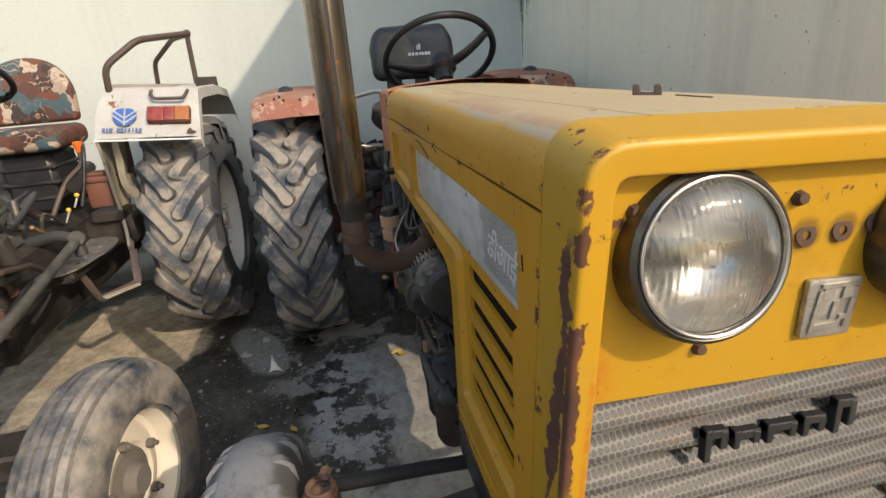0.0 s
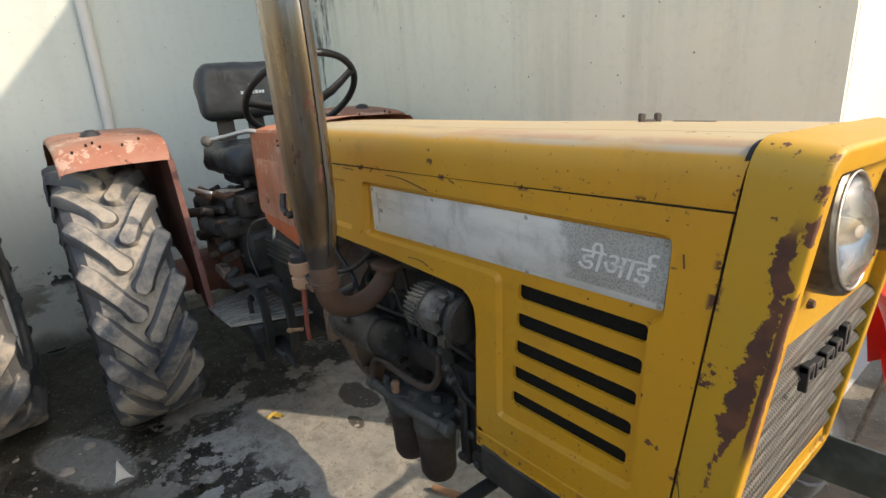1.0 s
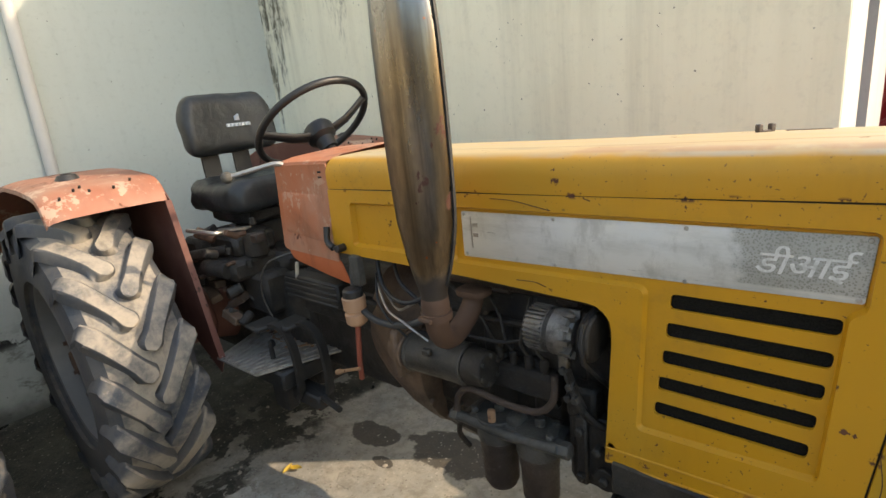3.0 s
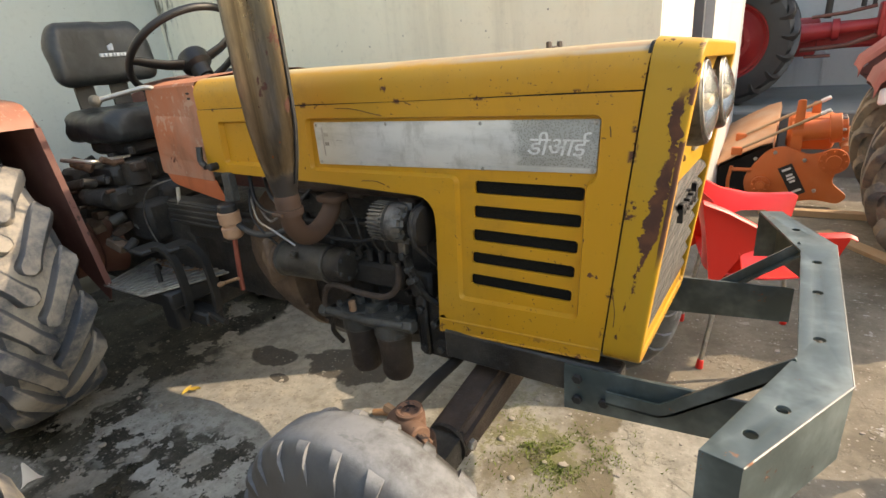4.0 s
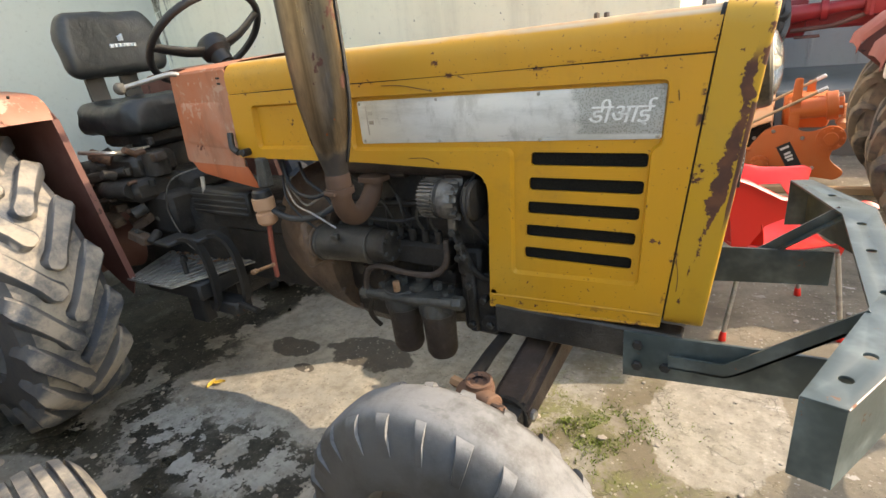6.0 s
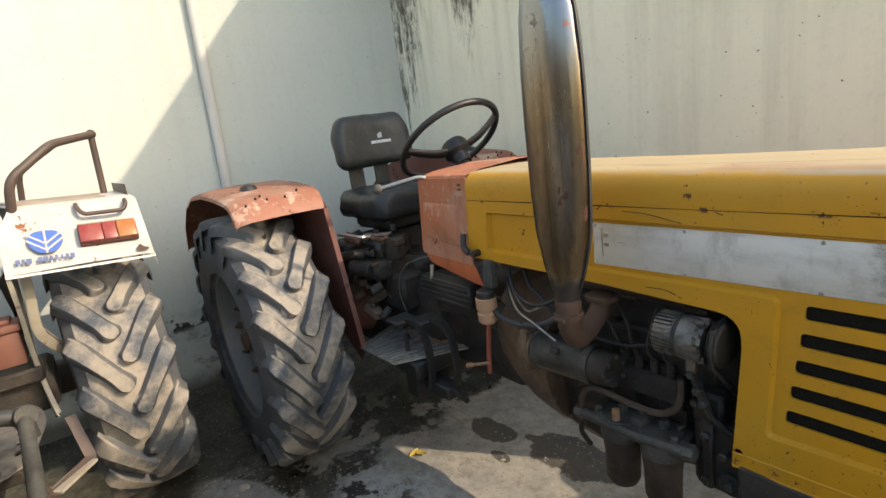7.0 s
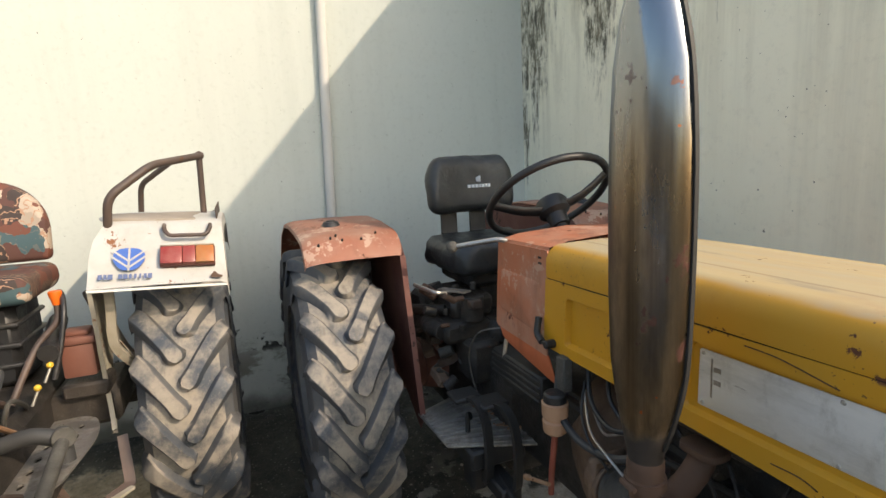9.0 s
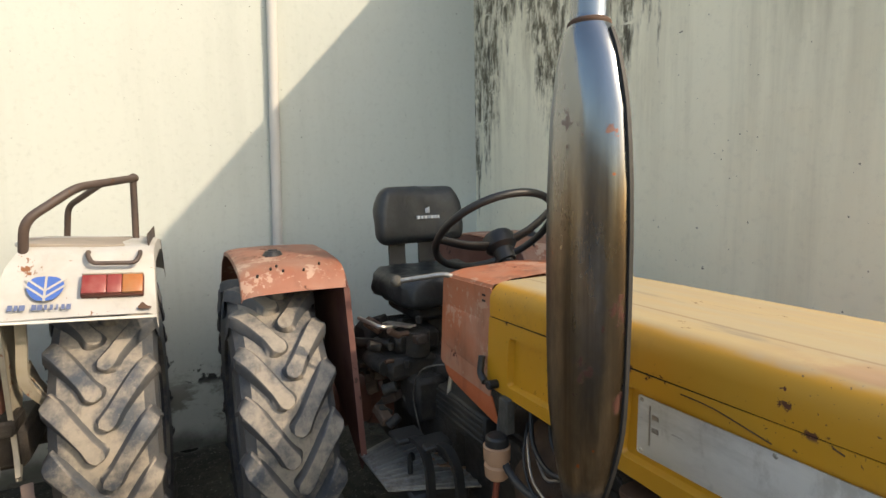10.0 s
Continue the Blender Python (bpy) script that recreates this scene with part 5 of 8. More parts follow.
def bonnet(t):
    b = B()
    prof = [(-0.274, 1.3605), (-0.2790, 1.3595), (-0.2805, 1.375), (-0.2800, 1.405)]
    prof += [(-0.222 - 0.058 * math.cos(a), 1.408 + 0.056 * math.sin(a)) for a in (radians(x) for x in (12, 28, 44, 60, 75, 88))]
    prof += [(-0.15, 1.4685), (-0.08, 1.472), (0, 1.474)]
    prof = prof + [(-y, z) for y, z in reversed(prof[:-1])]
    loops = []
    for s in [i / 24 for i in range(25)]:
        loops.append([(-1.302 + s * (lean(z) - 0.0015 + 1.302), y * (0.985 + 0.015 * s), 1.3400 + 0.0180 * s + (z - 1.360) * (0.945 - 0.125 * s) + 0.0012 * math.sin(9 * s + 3 * y)) for y, z in prof])
    loft(b, loops, closed=False)
    solid(b, 0.003)
    h = part("bonnet", b, "yellow_top", t, "long yellow bonnet bleached along its top", 50)
    # hole with a latch on the top
    b = B()
    sheet(b, round_rect(-0.120, -0.040, 0.046, 0.053, 0.003), 1.4500, 1.4525, "z")
    part("slot_opening", b, "rust_brown", h)
    b = B()
    box(b, (-0.005, -0.022, 1.4495), (0.005, 0.022, 1.456), 0.002, Matrix.Translation((-0.153, 0.020, 0)) @ pose(0, 0, 0, 0, 0, -35))
    for v in (-0.016, 0.016):
        box(b, (-0.006, v - 0.006, 1.452), (0.006, v + 0.006, 1.468), 0.002, Matrix.Translation((-0.153, 0.020, 0)) @ pose(0, 0, 0, 0, 0, -35))
    part("latch", b, "dark_pipe", h)
    return h


def lettering(text, parent, at, size, material, slant=0.0):
    """Flat letters in the built-in font, facing -y."""
    cu = bpy.data.curves.new("lettering", "FONT")
    cu.body, cu.size, cu.shear, cu.extrude = text, size, slant, 0.0004
    ob = bpy.data.objects.new("lettering", cu)
    scene.collection.objects.link(ob)
    me = bpy.data.meshes.new_from_object(ob.evaluated_get(bpy.context.evaluated_depsgraph_get()))
    bpy.data.objects.remove(ob)
    b = B()
    b.from_mesh(me)
    bmesh.ops.transform(b, matrix=Matrix.Translation(at) @ pose(0, 0, 0, 90), verts=b.verts)
    return part("lettering", b, material, parent)


def nameplate(t, y):
    b = B()
    sheet(b, round_poly([(-0.764, 1.296), (0.058, 1.303), (0.050, 1.190), (-0.766, 1.176)], 0.006), y, y - 0.003, "y", bevel=0.0008)
    p = part("nameplate", b, "nameplate_metal", t, "worn bare aluminium nameplate")
    for x, z in ((-0.755, 1.288), (-0.755, 1.184), (-0.50, 1.292), (-0.50, 1.185), (-0.22, 1.294), (-0.22, 1.188), (0.048, 1.296), (0.042, 1.196)):
        b = B()
        lathe(b, [(0, 0.0024), (0.0032, 0.0018), (0.0046, 0), (0, 0)], Matrix.Translation((x, y - 0.003, z)) @ pose(0, 0, 0, 90), 10)
        part("rivet", b, "alloy_bare", p)
    # the two words that can still be read, and a worn edge mark
    lettering("डीआई", p, (-0.108, y - 0.0031, 1.226), 0.056, "alloy_pale", 0.30)
    lettering("डीआई", p, (-0.1065, y - 0.0030, 1.2262), 0.056, "alloy_pale", 0.30)
    b = B()
    for x, z, w, h in ((-0.735, 1.242, 0.004, 0.080), (-0.722, 1.236, 0.016, 0.010), (-0.722, 1.262, 0.016, 0.010)):
        box(b, (x - w / 2, y - 0.0036, z - h / 2), (x + w / 2, y - 0.003, z + h / 2), 0.0)
    part("worn_mark", b, "steel", p)


def scratches(t):
    """Dark scratch lines and chips in the side paint."""
    for pts in (((-0.66, 1.335), (-0.60, 1.333), (-0.54, 1.322), (-0.50, 1.310 + 0.004)), ((-0.88, 1.337), (-0.82, 1.336)), ((-0.60, 1.138), (-0.55, 1.140), (-0.52, 1.132)), ((-0.42, 1.345), (-0.405, 1.340)), ((0.095, 0.93), (0.102, 0.88), (0.10, 0.84)), ((0.08, 1.29), (0.082, 1.27))):
        b = B()
        tube(b, smooth_path([(x, -0.2806, z) for x, z in pts], 4), 0.0, flat=(0.0008, 0.0014))
        part("scratch", b, "rust_brown", t)


def cowl(t):
    b = B()
    side = [(-1.300, 1.418), (-1.600, 1.412), (-1.634, 1.114), (-1.622, 1.104), (-1.312, 1.090)]
    for y, s in ((-0.272, -1), (0.272, 1)):
        sheet(b, round_poly(side, 0.008), y, y - s * 0.004, "y")
        field = round_poly([(-1.352, 1.318), (-1.590, 1.322), (-1.606, 1.170), (-1.376, 1.150)], 0.024)
        loft(b, [[(u, y - s * 0.001, v) for u, v in field], [(u, y + s * 0.0045, v) for u, v in inset(field, 0.014)]], caps=True)
    rows = []
    for x, z in ((-1.302, 1.418), (-1.45, 1.416), (-1.590, 1.412), (-1.600, 1.395)):
        rows.append([(x, -0.272, z - 0.012), (x, -0.262, z + 0.008), (x, -0.20, z + 0.020), (x, 0, z + 0.030), (x, 0.20, z + 0.020), (x, 0.262, z + 0.008), (x, 0.272, z - 0.012)])
    loft(b, rows, closed=False)
    sheet(b, [(-0.27, 1.10), (0.27, 1.10), (0.27, 1.42), (-0.27, 1.42)], -1.597, -1.592, "x")
    c = part("dash_cowl", b, "orange", t, "faded orange dash cowl")
    for side in (-1, 1):
        b = B()
        low = round_poly([(-1.616, 1.108), (-1.308, 1.094), (-1.268, 1.016), (-1.300, 1.018), (-1.420, 1.036), (-1.560, 1.060), (-1.594, 1.072)], 0.008)
        ya, yb = sorted((side * 0.2655, side * 0.2690))
        sheet(b, low, ya, yb, "y", bevel=0.0008)
        part("lower_skirt", b, "orange_bright", c, "brighter orange lower skirt of the cowl")
    for x, z in ((-1.345, 1.392), (-1.335, 1.392), (-1.345, 1.375), (-1.335, 1.375)):
        b = B()
        cyl(b, (x, -0.270, z), (x, -0.2745, z), 0.0035, bevel=0)
        part("screw_hole", b, "seam_dark", c)
    # catch between cowl and side
    b = B()
    tube(b, rounded_path([(-1.325, -0.290, 1.215), (-1.322, -0.300, 1.165), (-1.290, -0.302, 1.150)], 0.02), 0.011, 10)
    cyl(b, (-1.262, -0.275, 1.150), (-1.262, -0.312, 1.150), 0.013)
    tube(b, [(-1.300, -0.300, 1.150), (-1.262, -0.300, 1.150)], 0.008, 8)
    part("rubber_catch", b, "black_rubber", c)


def silencer(t):
    cx, cy = -0.709, -0.458
    prof = [(0.031, 1.0, 1.120), (0.0315, 1.0, 1.150), (0.038, 0.95, 1.172), (0.060, 0.72, 1.235), (0.080, 0.56, 1.32), (0.086, 0.53, 1.43), (0.088, 0.52, 1.58), (0.086, 0.53, 1.70), (0.076, 0.60, 1.82), (0.058, 0.74, 1.90), (0.042, 0.90, 1.940), (0.034, 1.0, 1.951), (0.030, 1.0, 1.960), (0.0295, 1.0, 1.968), (0.0295, 1.0, 2.55), (0.026, 1.0, 2.55), (0.026, 1.0, 2.4)]
    b = B()
    loops = [[(cx + r * math.cos(a), cy + r * q * math.sin(a), z) for a in (2 * math.pi * i / 40 for i in range(40))] for r, q, z in prof]
    loft(b, loops)
    # welded seam down both flanks
    s = part("silencer", b, "tarnished_steel", t, "heat-tarnished steel exhaust silencer with rust blots", 50)
    for side in (-1, 1):
        b = B()
        pts = [(cx + side * (r + 0.0008), cy + 0.004, z) for r, q, z in prof[2:11]]
        tube(b, smooth_path(pts, 4), 0.0, flat=(0.0030, 0.0040))
        part("weld_seam", b, "black_iron", s)
    m = Matrix.Translation((cx, cy, 0))
    b = B()
    lathe(b, [(0.029, 1.950), (0.0335, 1.952), (0.0345, 1.955), (0.0335, 1.958), (0.0305, 1.961), (0.029, 1.961)], m, 32)
    part("weld_ring", b, "rust_brown", s, "rusty weld ring at the neck")
    b = B()
    lathe(b, [(0.028, 1.096), (0.0325, 1.100), (0.0335, 1.124), (0.0325, 1.138), (0.030, 1.142)], m, 28)
    part("pipe_socket", b, "rust_brown", s)
    b = B()
    lathe(b, [(0.027, 1.084), (0.0375, 1.086), (0.0375, 1.103), (0.027, 1.105)], m, 28)
    cyl(b, (cx - 0.02, cy - 0.038, 1.095), (cx + 0.02, cy - 0.042, 1.095), 0.006, segments=8)
    part("clamp", b, "rust_brown", s)
    b = B()
    path = smooth_path([(cx, cy, 1.100), (cx - 0.006, cy + 0.006, 1.060), (cx - 0.022, cy + 0.040, 1.015), (cx - 0.046, cy + 0.100, 0.988), (cx - 0.058, cy + 0.160, 0.998), (cx - 0.062, cy + 0.205, 1.030), (cx - 0.062, cy + 0.218, 1.066)], 6)
    tube(b, path, 0.0285, 18)
    sheet(b, round_poly([(-0.815, -0.278), (-0.722, -0.278), (-0.722, -0.205), (-0.815, -0.205)], 0.03), 1.058, 1.074, "z", bevel=0.002)
    part("exhaust_elbow", b, "rust_brown", s, "rusty cast exhaust elbow")


def gear(bm, teeth, inner, outer, share, x0, x1, m):
    """A toothed casting about the local x axis; share: how much of the pitch a tooth takes."""
    loop = []
    for i in range(teeth):
        for f, r in ((-share, inner), (-share, outer), (share, outer), (share, inner)):
            a = 2 * math.pi * (i + 0.5 * f) / teeth
            loop.append((r * math.cos(a), r * math.sin(a)))
    loft(bm, [[m @ Vector((x, u, v)) for u, v in loop] for x in (x0, x1)], caps=True)


def engine(t):
    b = B()
    box(b, (-1.05, -0.17, 0.60), (-0.32, 0.17, 1.08), 0.03, segments=2)
    box(b, (-1.00, -0.15, 1.06), (-0.40, 0.15, 1.22), 0.02, segments=2)
    e = part("engine_block", b, "oily_iron", t, "black oily engine block")
    for i in range(4):
        b = B()
        box(b, (-0.96 + 0.16 * i, -0.185, 0.70), (-0.86 + 0.16 * i, -0.16, 0.98), 0.012)
        part("cover", b, "oily_iron", e)
    b = B()
    rows = []
    for x, z0, z1, h in ((-1.0, 0.47, 0.64, 0.16), (-0.85, 0.46, 0.64, 0.16), (-0.45, 0.55, 0.64, 0.15), (-0.30, 0.58, 0.64, 0.13)):
        rows.append([(x, -h, z1), (x, -h, z0 + 0.06), (x, -h + 0.05, z0), (x, h - 0.05, z0), (x, h, z0 + 0.06), (x, h, z1)])
    loft(b, rows, caps=True)
    part("oil_sump", b, "oily_iron", e)
    # bell housing
    b = B()
    rows = []
    for x, r, zc in ((-1.30, 0.20, 0.80), (-1.22, 0.235, 0.79), (-1.12, 0.262, 0.775), (-1.03, 0.272, 0.765), (-1.00, 0.268, 0.765)):
        rows.append([(x, r * math.cos(a) * 0.98, zc + r * 1.12 * math.sin(a)) for a in (2 * math.pi * i / 28 for i in range(28))])
    loft(b, rows, caps=True)
    for i in range(14):
        a = 2 * math.pi * i / 14
        cyl(b, (-1.004, 0.256 * math.cos(a), 0.765 + 0.288 * math.sin(a)), (-0.985, 0.256 * math.cos(a), 0.765 + 0.288 * math.sin(a)), 0.010, segments=6)
    part("bell_housing", b, "oily_brown", e, "rust-brown bell housing")
    # exhaust manifold over the elbow
    b = B()
    tube(b, [(-0.98, -0.20, 1.100), (-0.42, -0.20, 1.105)], 0.034, 14)
    for x in (-0.92, -0.70, -0.50):
        box(b, (x - 0.035, -0.22, 1.06), (x + 0.035, -0.15, 1.14), 0.008)
    part("exhaust_manifold", b, "oily_rust", e, "rust-black exhaust manifold")
    # starter motor
    b = B()
    cyl(b, (-1.00, -0.275, 0.846), (-0.780, -0.275, 0.856), 0.060, segments=32)
    cyl(b, (-0.992, -0.275, 0.846), (-0.982, -0.275, 0.846), 0.064, segments=32)
    cyl(b, (-0.795, -0.275, 0.855), (-0.775, -0.275, 0.856), 0.0625, segments=32)
    box(b, (-0.90, -0.345, 0.885), (-0.87, -0.325, 0.905), 0.004)
    s = part("starter_motor", b, "oily_dark", e, "black greasy starter motor")
    b = B()
    cyl(b, (-1.075, -0.272, 0.842), (-1.00, -0.274, 0.845), 0.048, 0.066, segments=20)
    box(b, (-1.045, -0.335, 0.765), (-1.015, -0.200, 0.925), 0.010)
    part("drive_housing", b, "oily_brown", s)
    b = B()
    cyl(b, (-0.776, -0.275, 0.856), (-0.712, -0.275, 0.859), 0.055, 0.050, segments=24)
    part("end_cap", b, "oily_iron", s)
    for k in range(6):
        a = 2 * math.pi * k / 6 + 0.3
        b = B()
        cyl(b, (-0.716, -0.275 + 0.040 * math.cos(a), 0.859 + 0.040 * math.sin(a)), (-0.704, -0.275 + 0.040 * math.cos(a), 0.859 + 0.040 * math.sin(a)), 0.007, segments=6, bevel=0.001)
        part("bolt", b, "oily_dark", s)
    # alternator
    ax = Matrix.Translation((-0.055, -0.285, 1.030)) @ Matrix.Scale(0.89, 4)
    b = B()
    lathe(b, [(0.0, -0.572), (0.030, -0.572), (0.050, -0.566), (0.056, -0.556), (0.056, -0.508), (0.0, -0.508)], ax @ pose(0, 0, 0, 0, 90, 0), 36)
    gear(b, 30, 0.050, 0.0625, 0.40, -0.562, -0.512, ax)
    a = part("alternator", b, "alloy", e, "small finned grey alternator")
    b = B()
    cyl(b, ax @ Vector((-0.508, 0, 0)), ax @ Vector((-0.492, 0, 0)), 0.052, segments=36, bevel=0.001)
    part("stator", b, "oily_dark", a)
    b = B()
    lathe(b, [(0.0, -0.492), (0.062, -0.492), (0.062, -0.462), (0.056, -0.448), (0.030, -0.440), (0.0, -0.440)], ax @ pose(0, 0, 0, 0, 90, 0), 36)
    gear(b, 10, 0.044, 0.0625, 0.34, -0.466, -0.432, ax)
    box(b, (-0.490, -0.012, -0.105), (-0.462, 0.012, -0.055), 0.004, ax)
    part("drive_end", b, "alloy", a)
    b = B()
    lathe(b, [(0.0, 0.0), (0.052, 0.0), (0.058, 0.006), (0.046, 0.014), (0.058, 0.022), (0.052, 0.028), (0, 0.028)], Matrix.Translation((-0.428, -0.270, 1.026)) @ pose(0, 0, 0, 0, 90, 0), 28)
    part("pulley", b, "oily_iron", a)
    b = B()
    lathe(b, [(0.0, 0.0), (0.105, 0.0), (0.112, 0.008), (0.098, 0.018), (0.112, 0.028), (0.10, 0.034), (0, 0.034)], Matrix.Translation((-0.410, -0.06, 0.86)) @ pose(0, 0, 0, 0, 90, 0), 32)
    tube(b, [(-0.414, -0.327, 1.026), (-0.414, -0.315, 0.98), (-0.400, -0.16, 0.82), (-0.400, -0.02, 0.755), (-0.400, 0.05, 0.86), (-0.414, -0.02, 0.97), (-0.414, -0.25, 1.086), (-0.414, -0.31, 1.07)], 0.007, 6, closed=True)
    part("fan_belt", b, "black_rubber", e)
    b = B()
    tube(b, [(-0.476, -0.285, 0.940), (-0.455, -0.290, 0.885), (-0.440, -0.270, 0.82)], 0.0, flat=(0.004, 0.014))
    part("stay", b, "oily_dark", a)
    for x, z in ((-0.476, 0.935), (-0.448, 0.865), (-0.462, 0.895)):
        b = B()
        cyl(b, (x, -0.283, z), (x, -0.305, z), 0.011, segments=6)
        part("bolt", b, "oily_grey", a)
    # twin fuel filters under one head
    b = B()
    box(b, (-0.790, -0.300, 0.664), (-0.505, -0.200, 0.712), 0.014, segments=2)
    for x in (-0.713, -0.582):
        cyl(b, (x, -0.258, 0.646), (x, -0.258, 0.716), 0.060, segments=28)
        cyl(b, (x, -0.245, 0.716), (x, -0.245, 0.740), 0.016, segments=6)
    box(b, (-0.670, -0.285, 0.700), (-0.625, -0.205, 0.735), 0.012, segments=2)
    cyl(b, (-0.470, -0.290, 0.708), (-0.510, -0.290, 0.704), 0.022, segments=6)
    tube(b, [(-0.825, -0.300, 0.692), (-0.640, -0.310, 0.700), (-0.500, -0.300, 0.708)], 0.015, 10)
    cyl(b, (-0.845, -0.299, 0.690), (-0.815, -0.300, 0.692), 0.021, segments=6)
    f = part("filter_head", b, "oily_grey", e, "grey oily cast head of twin fuel filters")
    for x, zb in ((-0.713, 0.482), (-0.582, 0.486)):
        b = B()
        lathe(b, [(0, zb), (0.026, zb), (0.042, zb + 0.006), (0.050, zb + 0.024), (0.052, 0.60), (0.055, 0.62), (0.055, 0.650), (0, 0.650)], Matrix.Translation((x, -0.258, 0)), 32)
        part("filter_bowl", b, "oily_rust", f, "dark rusty filter canister")
    b = B()
    cyl(b, (-0.700, -0.300, 0.716), (-0.700, -0.300, 0.752), 0.012, segments=6)
    part("banjo_bolt", b, "rust_tan", f)
    for x, y, z in ((-0.77, -0.285, 0.712), (-0.645, -0.25, 0.735), (-0.53, -0.285, 0.712), (-0.545, -0.225, 0.712), (-0.75, -0.22, 0.712)):
        b = B()
        cyl(b, (x, y, z), (x, y, z + 0.018), 0.011, segments=6)
        part("bolt", b, "oily_grey", f)
    b = B()
    box(b, (-0.50, -0.250, 0.585), (-0.345, -0.19, 0.79), 0.016)
    box(b, (-0.50, -0.255, 0.78), (-0.42, -0.20, 0.87), 0.01)
    box(b, (-0.47, -0.266, 0.60), (-0.44, -0.240, 0.80), 0.006)
    cyl(b, (-0.395, -0.25, 0.64), (-0.395, -0.268, 0.64), 0.030, segments=20)
    part("bracket", b, "oily_iron", e)
    for x, z in ((-0.455, 0.63), (-0.455, 0.76), (-0.41, 0.72), (-0.37, 0.76), (-0.48, 0.845), (-0.395, 0.64)):
        b = B()
        cyl(b, (x, -0.250, z), (x, -0.280, z), 0.012, segments=6)
        part("bolt", b, "oily_dark", e)
    rng = random.Random(11)
    for k in range(26):
        x, z = -1.02 + 0.60 * rng.random(), 0.62 + 0.42 * rng.random()
        b = B()
        cyl(b, (x, -0.165, z), (x, -0.200 - 0.012 * rng.random(), z), 0.008 + 0.006 * rng.random(), segments=6, bevel=0.001)
        part("bolt", b, "oily_dark" if k % 3 else "oily_rust", e)
    # injection pump with its pipes
    b = B()
    box(b, (-0.74, -0.235, 0.78), (-0.54, -0.16, 0.86), 0.012)
    for k in range(4):
        cyl(b, (-0.72 + 0.048 * k, -0.215, 0.86), (-0.72 + 0.048 * k, -0.215, 0.90), 0.012, segments=10)
    part("injection_pump", b, "oily_iron", e)
    for k in range(4):
        x = -0.72 + 0.048 * k
        b = B()
        tube(b, smooth_path([(x, -0.215, 0.895), (x - 0.01, -0.235, 0.94), (x - 0.06 + 0.03 * k, -0.225, 1.00), (-0.92 + 0.15 * k, -0.19, 1.06)], 5), 0.0045, 7)
        part("fuel_pipe", b, "oily_dark", e)
    # fuel and injection pipes, hoses, wires
    for pts, r, mt in (
        ([(-0.825, -0.30, 0.70), (-0.815, -0.30, 0.755), (-0.77, -0.30, 0.795), (-0.65, -0.295, 0.785), (-0.56, -0.29, 0.79), (-0.515, -0.285, 0.835), (-0.510, -0.28, 0.905)], 0.0095, "oily_rust"),
        ([(-1.25, -0.25, 1.15), (-1.235, -0.285, 1.05), (-1.20, -0.305, 0.97), (-1.10, -0.315, 0.935), (-0.98, -0.305, 0.945), (-0.90, -0.28, 0.985)], 0.0105, "hose_grey"),
        ([(-1.18, -0.22, 1.12), (-1.12, -0.26, 1.03), (-1.02, -0.28, 1.00), (-0.95, -0.25, 1.02), (-0.88, -0.22, 1.08)], 0.007, "black_rubber"),
        ([(-1.10, -0.22, 1.10), (-1.05, -0.25, 1.05), (-0.98, -0.25, 1.00), (-0.93, -0.25, 0.93)], 0.006, "black_rubber"),
        ([(-1.15, -0.24, 1.02), (-1.06, -0.27, 0.97), (-1.00, -0.27, 0.99), (-0.92, -0.24, 1.04)], 0.004, "steel"),
        ([(-0.86, -0.26, 0.93), (-0.82, -0.28, 0.95), (-0.70, -0.24, 0.93), (-0.60, -0.22, 0.95), (-0.50, -0.25, 0.955)], 0.005, "black_rubber"),
        ([(-0.95, -0.2, 0.98), (-0.9, -0.23, 0.97), (-0.75, -0.21, 0.975), (-0.6, -0.2, 0.98)], 0.010, "oily_iron"),
        ([(-0.46, -0.29, 0.90), (-0.45, -0.275, 0.84), (-0.43, -0.26, 0.80), (-0.40, -0.24, 0.77)], 0.010, "oily_iron"),
        ([(-1.00, -0.30, 0.90), (-1.05, -0.32, 0.96), (-1.12, -0.29, 1.00), (-1.17, -0.24, 1.06)], 0.004, "black_rubber"),
        ([(-0.90, -0.31, 0.915), (-0.97, -0.33, 0.965), (-1.06, -0.31, 0.985), (-1.16, -0.25, 1.04)], 0.0035, "steel"),
        ([(-0.80, -0.19, 0.70), (-0.86, -0.22, 0.64), (-0.90, -0.22, 0.56), (-0.88, -0.20, 0.50)], 0.009, "oily_iron"),
    ):
        b = B()
        tube(b, smooth_path(pts, 6), r, 9)
        part("hose" if r > 0.006 else "cable", b, mt, e)
    for x, z, r in ((-0.93, 0.72, 0.022), (-0.80, 0.79, 0.018), (-0.62, 0.86, 0.026)):
        b = B()
        cyl(b, (x, -0.15, z), (x, -0.205, z), r, segments=10)
        part("casting_boss", b, "oily_iron", e)
    # lower front engine carrier and fan shroud behind the slots
    b = B()
    box(b, (-0.37, -0.286, 0.632), (0.12, -0.225, 0.722), 0.006)
    box(b, (-0.37, 0.225, 0.632), (0.12, 0.286, 0.722), 0.006)
    box(b, (-0.40, -0.22, 0.60), (-0.05, 0.22, 0.70), 0.02)
    part("frame_rail", b, "oily_dark", e)
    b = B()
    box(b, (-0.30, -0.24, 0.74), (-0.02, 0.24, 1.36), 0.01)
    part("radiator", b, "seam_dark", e)


